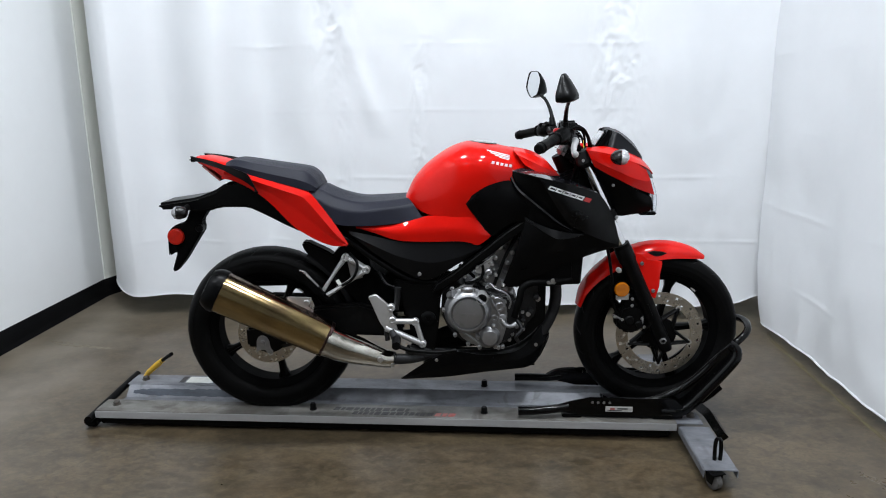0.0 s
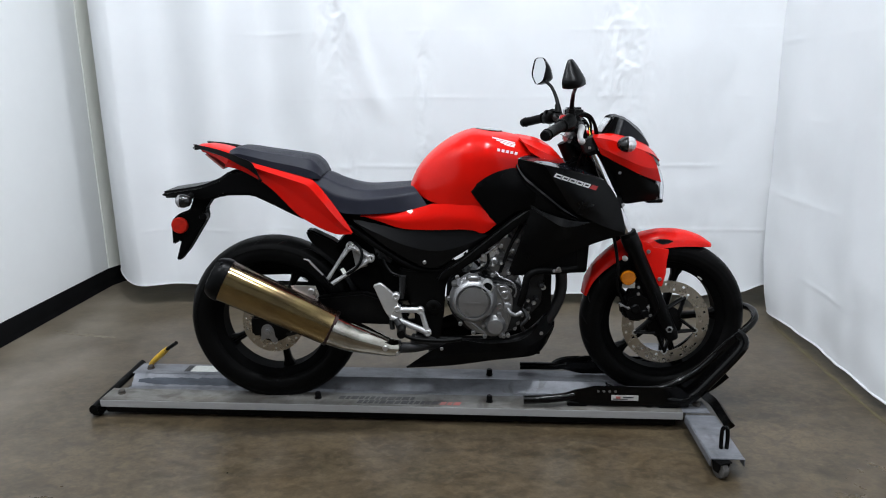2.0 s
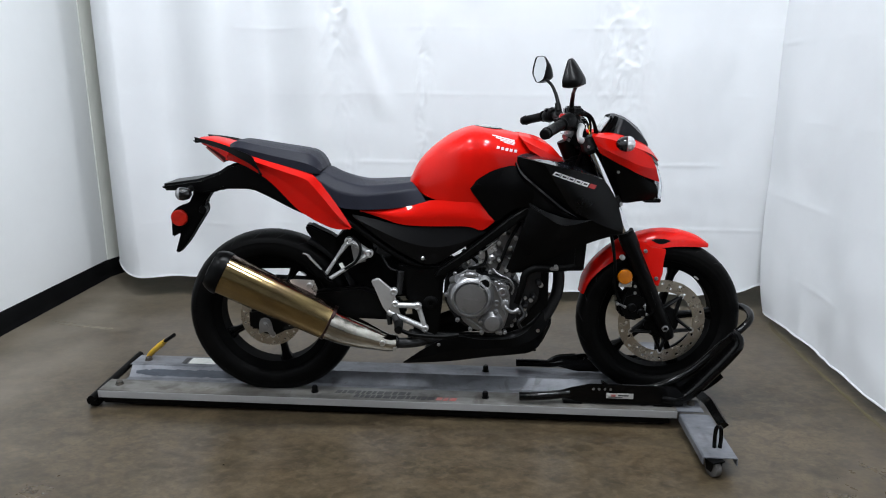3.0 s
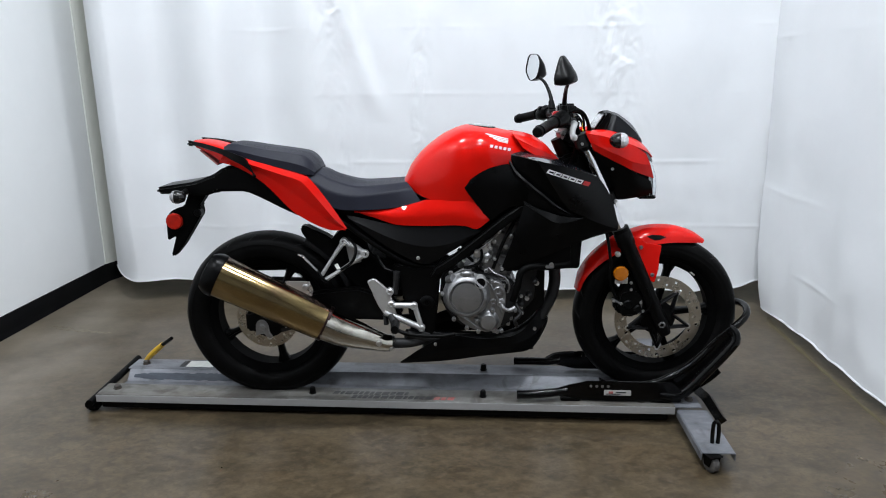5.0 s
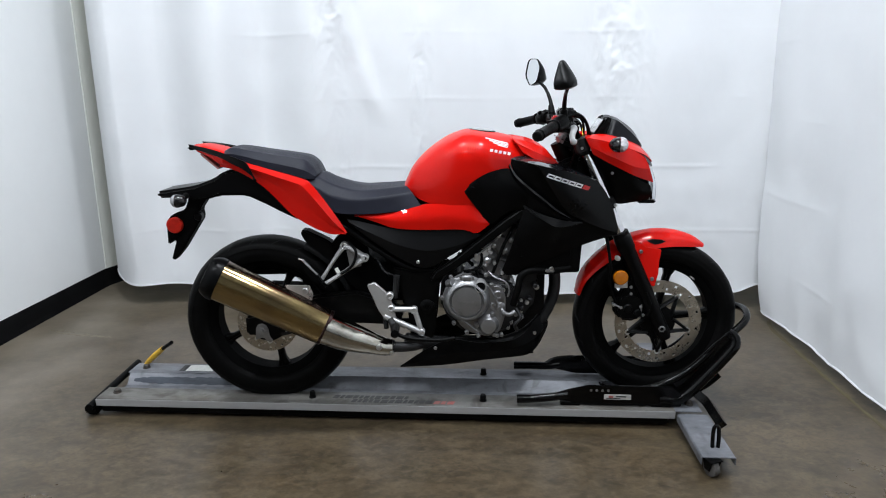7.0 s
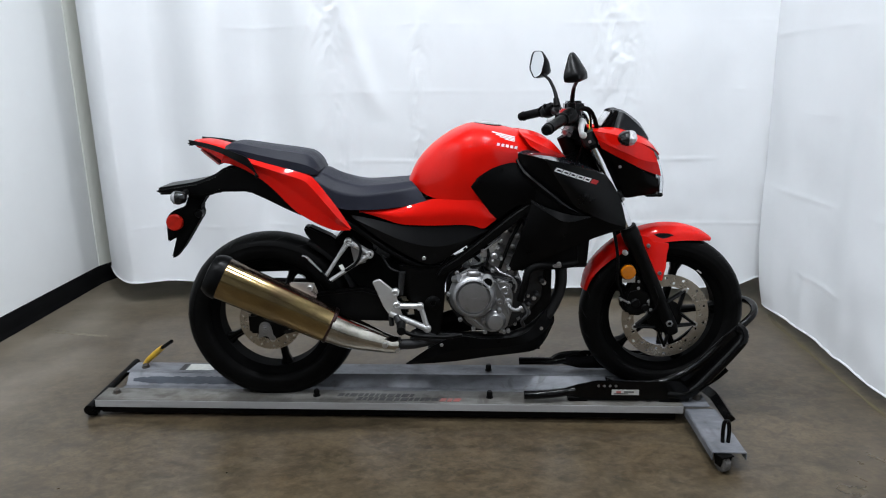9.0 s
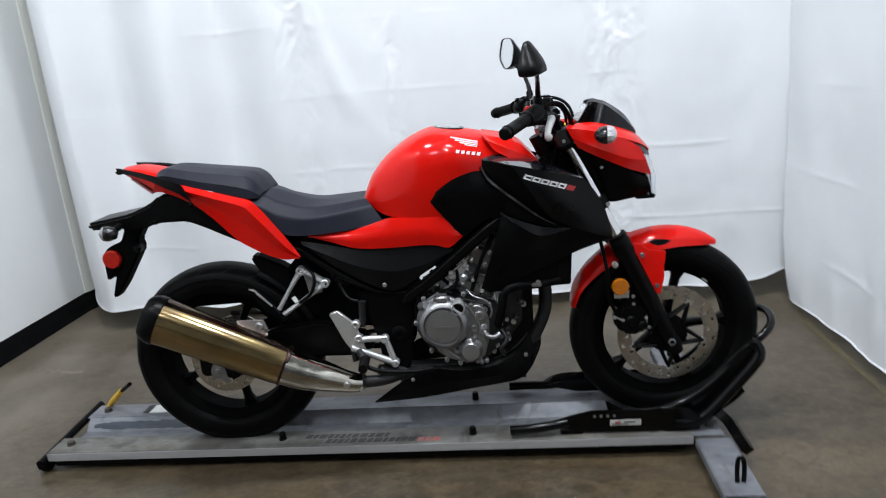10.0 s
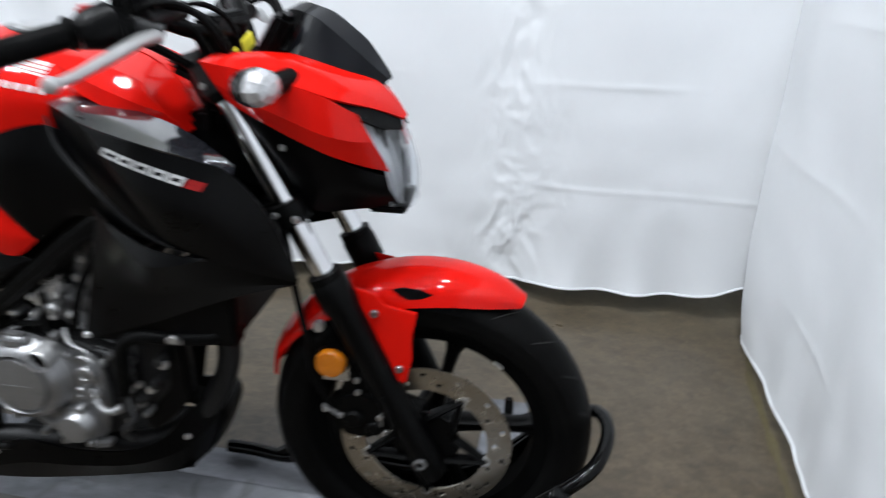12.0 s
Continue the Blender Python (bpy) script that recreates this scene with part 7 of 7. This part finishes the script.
    part("key_tag", block((0.378, 0.014, 1.016), (0.003, 0.055, 0.022), 0.001, Matrix.Rotation(radians(9.5), 4, "Z") @ Matrix.Rotation(radians(-25), 4, "X")), YELLOWTAG, met, "bright yellow tag")


lamp_unit()


def corners(outline, n):
    """The outline with its corners cut round."""
    p = [np.array((a, b, 0.0)) for a, b in outline]
    ring = []
    for i in range(len(p)):
        a, b, c = p[i - 1], p[i], p[(i + 1) % len(p)]
        u, v = b + (a - b) * 0.3, b + (c - b) * 0.3
        ring += [(1 - t) ** 2 * u + 2 * t * (1 - t) * b + t * t * v for t in np.linspace(0, 1, n)]
    return ring


def mirror_head(x, w, z, s, face, up_tilt, size):
    """A mirror shell whose glass looks along face."""
    out = [(-0.048, -0.014), (-0.016, 0.05), (0.018, 0.05), (0.044, 0.0), (0.034, -0.040), (-0.038, -0.040)]
    if s < 0:
        out = [(-0.046, -0.01), (-0.03, 0.048), (0.024, 0.042), (0.046, 0.01), (0.032, -0.04), (-0.012, -0.05)]
    ring = corners([(a * size[0], b * size[1]) for a, b in out], 5)
    f = Vector(face).normalized()
    side = Vector((0, 0, 1)).cross(f).normalized()
    up = f.cross(side)
    base = Vector((x, w, z))
    place = lambda a, b, d: base + side * (a * s) + up * (b + a * up_tilt) - f * (d * (1.1 - b * 18 if d > 0.004 else 1.0))
    rows = [[place(a * k, b * k, d) for a, b, _ in ring] for k, d in ((0.93, 0.002), (0.97, -0.003), (1.0, 0.0), (1.0, 0.008), (0.92, 0.020), (0.7, 0.031), (0.35, 0.037), (0.05, 0.038))]
    bm = bmesh.new()
    vs = grid_faces(bm, rows, closed=True)
    bm.faces.new(vs[-1])
    glass = bmesh.new()
    vs = grid_faces(glass, [[place(a * 0.945, b * 0.945, d) for a, b, _ in ring] for d in (0.0005, 0.004)], closed=True)
    glass.faces.new(vs[0]), glass.faces.new(vs[1])
    return bm, glass


def cockpit():
    bar = bmesh.new()
    tube([(0.190, 0.325, 1.034), (0.245, 0.235, 1.054), (0.30, 0.14, 1.066), (0.335, 0.08, 1.045), (0.345, 0.0, 1.035), (0.335, -0.08, 1.045), (0.30, -0.14, 1.066), (0.245, -0.235, 1.054), (0.185, -0.325, 1.034)], 0.011, 12, 50, bar)
    hb = part("handlebar", bar, SATIN, bike, "black handlebar with rubber grips")
    for s in (1, -1):
        a, b = np.array([0.192, 0.318 * s, 1.0345]), np.array([0.252, 0.222 * s, 1.0555])
        q = lambda u: tuple(a + (b - a) * u)
        g = part("grip", tube([q(0), q(0.03), q(0.06), q(0.5), q(0.93), q(0.97), q(1)], [0.016, 0.0185, 0.0165, 0.0165, 0.0165, 0.021, 0.021], 20), RUBBER, hb, "black ribbed rubber grip")
        part("bar_end", tube([q(-0.14), q(-0.12), q(-0.01)], [0.013, 0.016, 0.016], 16), SATIN, g)
        part("switchgear", tube([tuple(np.array(q(1.04)) + [0, 0, -0.004]), tuple(np.array(q(1.2)) + [0.002, 0, -0.002]), tuple(np.array(q(1.4)) + [0.004, 0, 0.002]), tuple(np.array(q(1.5)))], [0.018, 0.026, 0.026, 0.018], 12), MATTE, hb)
        part("switch", block((0.262, 0.19 * s, 1.078), (0.03, 0.025, 0.016), 0.004), REDDECAL if s > 0 else MATTE, hb)
        lever = [(0.322, 0.155 * s, 1.046), (0.318, 0.19 * s, 1.044), (0.305, 0.24 * s, 1.030), (0.296, 0.295 * s, 1.018), (0.294, 0.325 * s, 1.016)]
        lv = part("lever", tube(lever, [0.012, 0.0105, 0.0095, 0.008, 0.0075], 12, 20, flat=0.8), SATINALU, hb, "bare aluminium lever")
        part("lever_ball", lathe([(0.0, -0.0105), (0.0075, -0.0075), (0.0105, 0), (0.0075, 0.0075), (0.0, 0.0105)], (0.294, 0.33 * s, 1.016), 14), SATINALU, lv)
        part("lever_perch", tube([(0.325, 0.14 * s, 1.048), (0.30, 0.15 * s, 1.056), (0.285, 0.165 * s, 1.062)], [0.014, 0.016, 0.016], 12), DARKCAST, hb)
        part("riser", tube([(0.335, 0.04 * s, 0.99), (0.342, 0.04 * s, 1.045)], [0.018, 0.02], 14), SATIN, hb)
    part("brake_reservoir", block((0.30, 0.125, 1.09), (0.06, 0.05, 0.035), 0.008, seg=3), GLOSS, hb, "black brake fluid reservoir")
    # mirrors
    for s, x, w, z, face, size in ((1, 0.2465, 0.345, 1.2045, (-0.80, -0.5, 0.06), (0.86, 0.9)), (-1, 0.235, -0.275, 1.227, (-0.84, 0.46, 0.06), (1.04, 1.06))):
        shell, glass = mirror_head(x, w, z, s, face, 0.1, size)
        mr = part("mirror", shell, SHROUDBLACK, bike, "black rear-view mirror on a curved stalk", smooth=50)
        part("mirror_glass", glass, MIRROR, mr)
        if s > 0:
            stalk = [(0.288, 0.165, 1.075), (0.287, 0.175, 1.12), (0.283, 0.22, 1.152), (0.277, 0.28, 1.165), (0.275, 0.315, 1.185)]
        else:
            stalk = [(0.296, -0.165, 1.075), (0.293, -0.19, 1.12), (0.278, -0.225, 1.165), (0.258, -0.25, 1.188)]
        part("stalk", tube(stalk, [0.0085, 0.007, 0.0058, 0.0055, 0.0055][:len(stalk)], 12, 24), SATIN, mr)
        part("boot", tube([stalk[0], tuple(0.35 * np.array(stalk[0]) + 0.65 * np.array(stalk[1]))], [0.014, 0.010], 12), RUBBER, mr)
    # cables looping forward of the bar
    loops = [
        ([(0.29, 0.13, 1.06), (0.33, 0.12, 1.08), (0.37, 0.10, 1.06), (0.388, 0.07, 1.0), (0.385, 0.05, 0.93), (0.35, 0.04, 0.88)], 0.005),
        ([(0.28, 0.16, 1.06), (0.32, 0.15, 1.086), (0.36, 0.12, 1.074), (0.39, 0.088, 1.01), (0.388, 0.06, 0.94)], 0.0045),
        ([(0.30, -0.13, 1.06), (0.345, -0.12, 1.085), (0.395, -0.09, 1.066), (0.412, -0.06, 1.01), (0.38, -0.04, 0.93), (0.36, -0.04, 0.88)], 0.005),
        ([(0.30, -0.16, 1.055), (0.35, -0.15, 1.07), (0.39, -0.10, 1.04), (0.40, -0.05, 0.96)], 0.0045),
        ([(0.31, 0.10, 1.07), (0.345, 0.07, 1.08), (0.374, 0.04, 1.05), (0.38, 0.02, 0.97)], 0.004),
        ([(0.27, 0.17, 1.05), (0.31, 0.14, 1.03), (0.345, 0.09, 0.98), (0.33, 0.06, 0.90)], 0.006),
        ([(0.30, 0.12, 1.065), (0.335, 0.09, 1.05), (0.355, 0.07, 0.99), (0.35, 0.06, 0.91)], 0.007),
        ([(0.29, -0.16, 1.05), (0.34, -0.10, 1.03), (0.36, -0.07, 0.96), (0.34, -0.06, 0.88)], 0.006),
    ]
    for s in (1, -1):
        part("clamp_collar", tube([(0.355, 0.088 * s, 1.006), (0.372, 0.088 * s, 0.968)], [0.03, 0.03], 18), DARKCAST, hb)
    part("stem_nut", tube([(0.305, 0, 1.012), (0.317, 0, 0.985)], [0.02, 0.022], 14), CAST, hb)
    part("throttle_housing", block((0.272, 0.172, 1.058), (0.062, 0.07, 0.05), 0.014, Matrix.Rotation(radians(-30), 4, "Z"), seg=3), MATTE, hb, "black throttle and switch housing")
    part("master_cylinder", tube([(0.325, 0.085, 1.072), (0.305, 0.15, 1.068)], [0.014, 0.016], 14), DARKCAST, hb)
    part("top_bridge", block((0.335, 0, 0.986), (0.09, 0.2, 0.026), 0.012, Matrix.Rotation(radians(25), 4, "Y"), seg=4), SATIN, hb, "cast black top fork bridge")
    for pts, r in loops:
        part("cable", tube(pts, r, 8, 28), RUBBER, hb)
    part("ignition_barrel", lathe([(0.018, 0.0), (0.018, 0.03), (0.014, 0.034), (0.0, 0.034)], (0.315, 0, 1.0), 20, axis="z"), CAST, hb)
    part("bar_clamp", block((0.342, 0, 1.052), (0.035, 0.12, 0.022), 0.006), SATIN, hb)


cockpit()
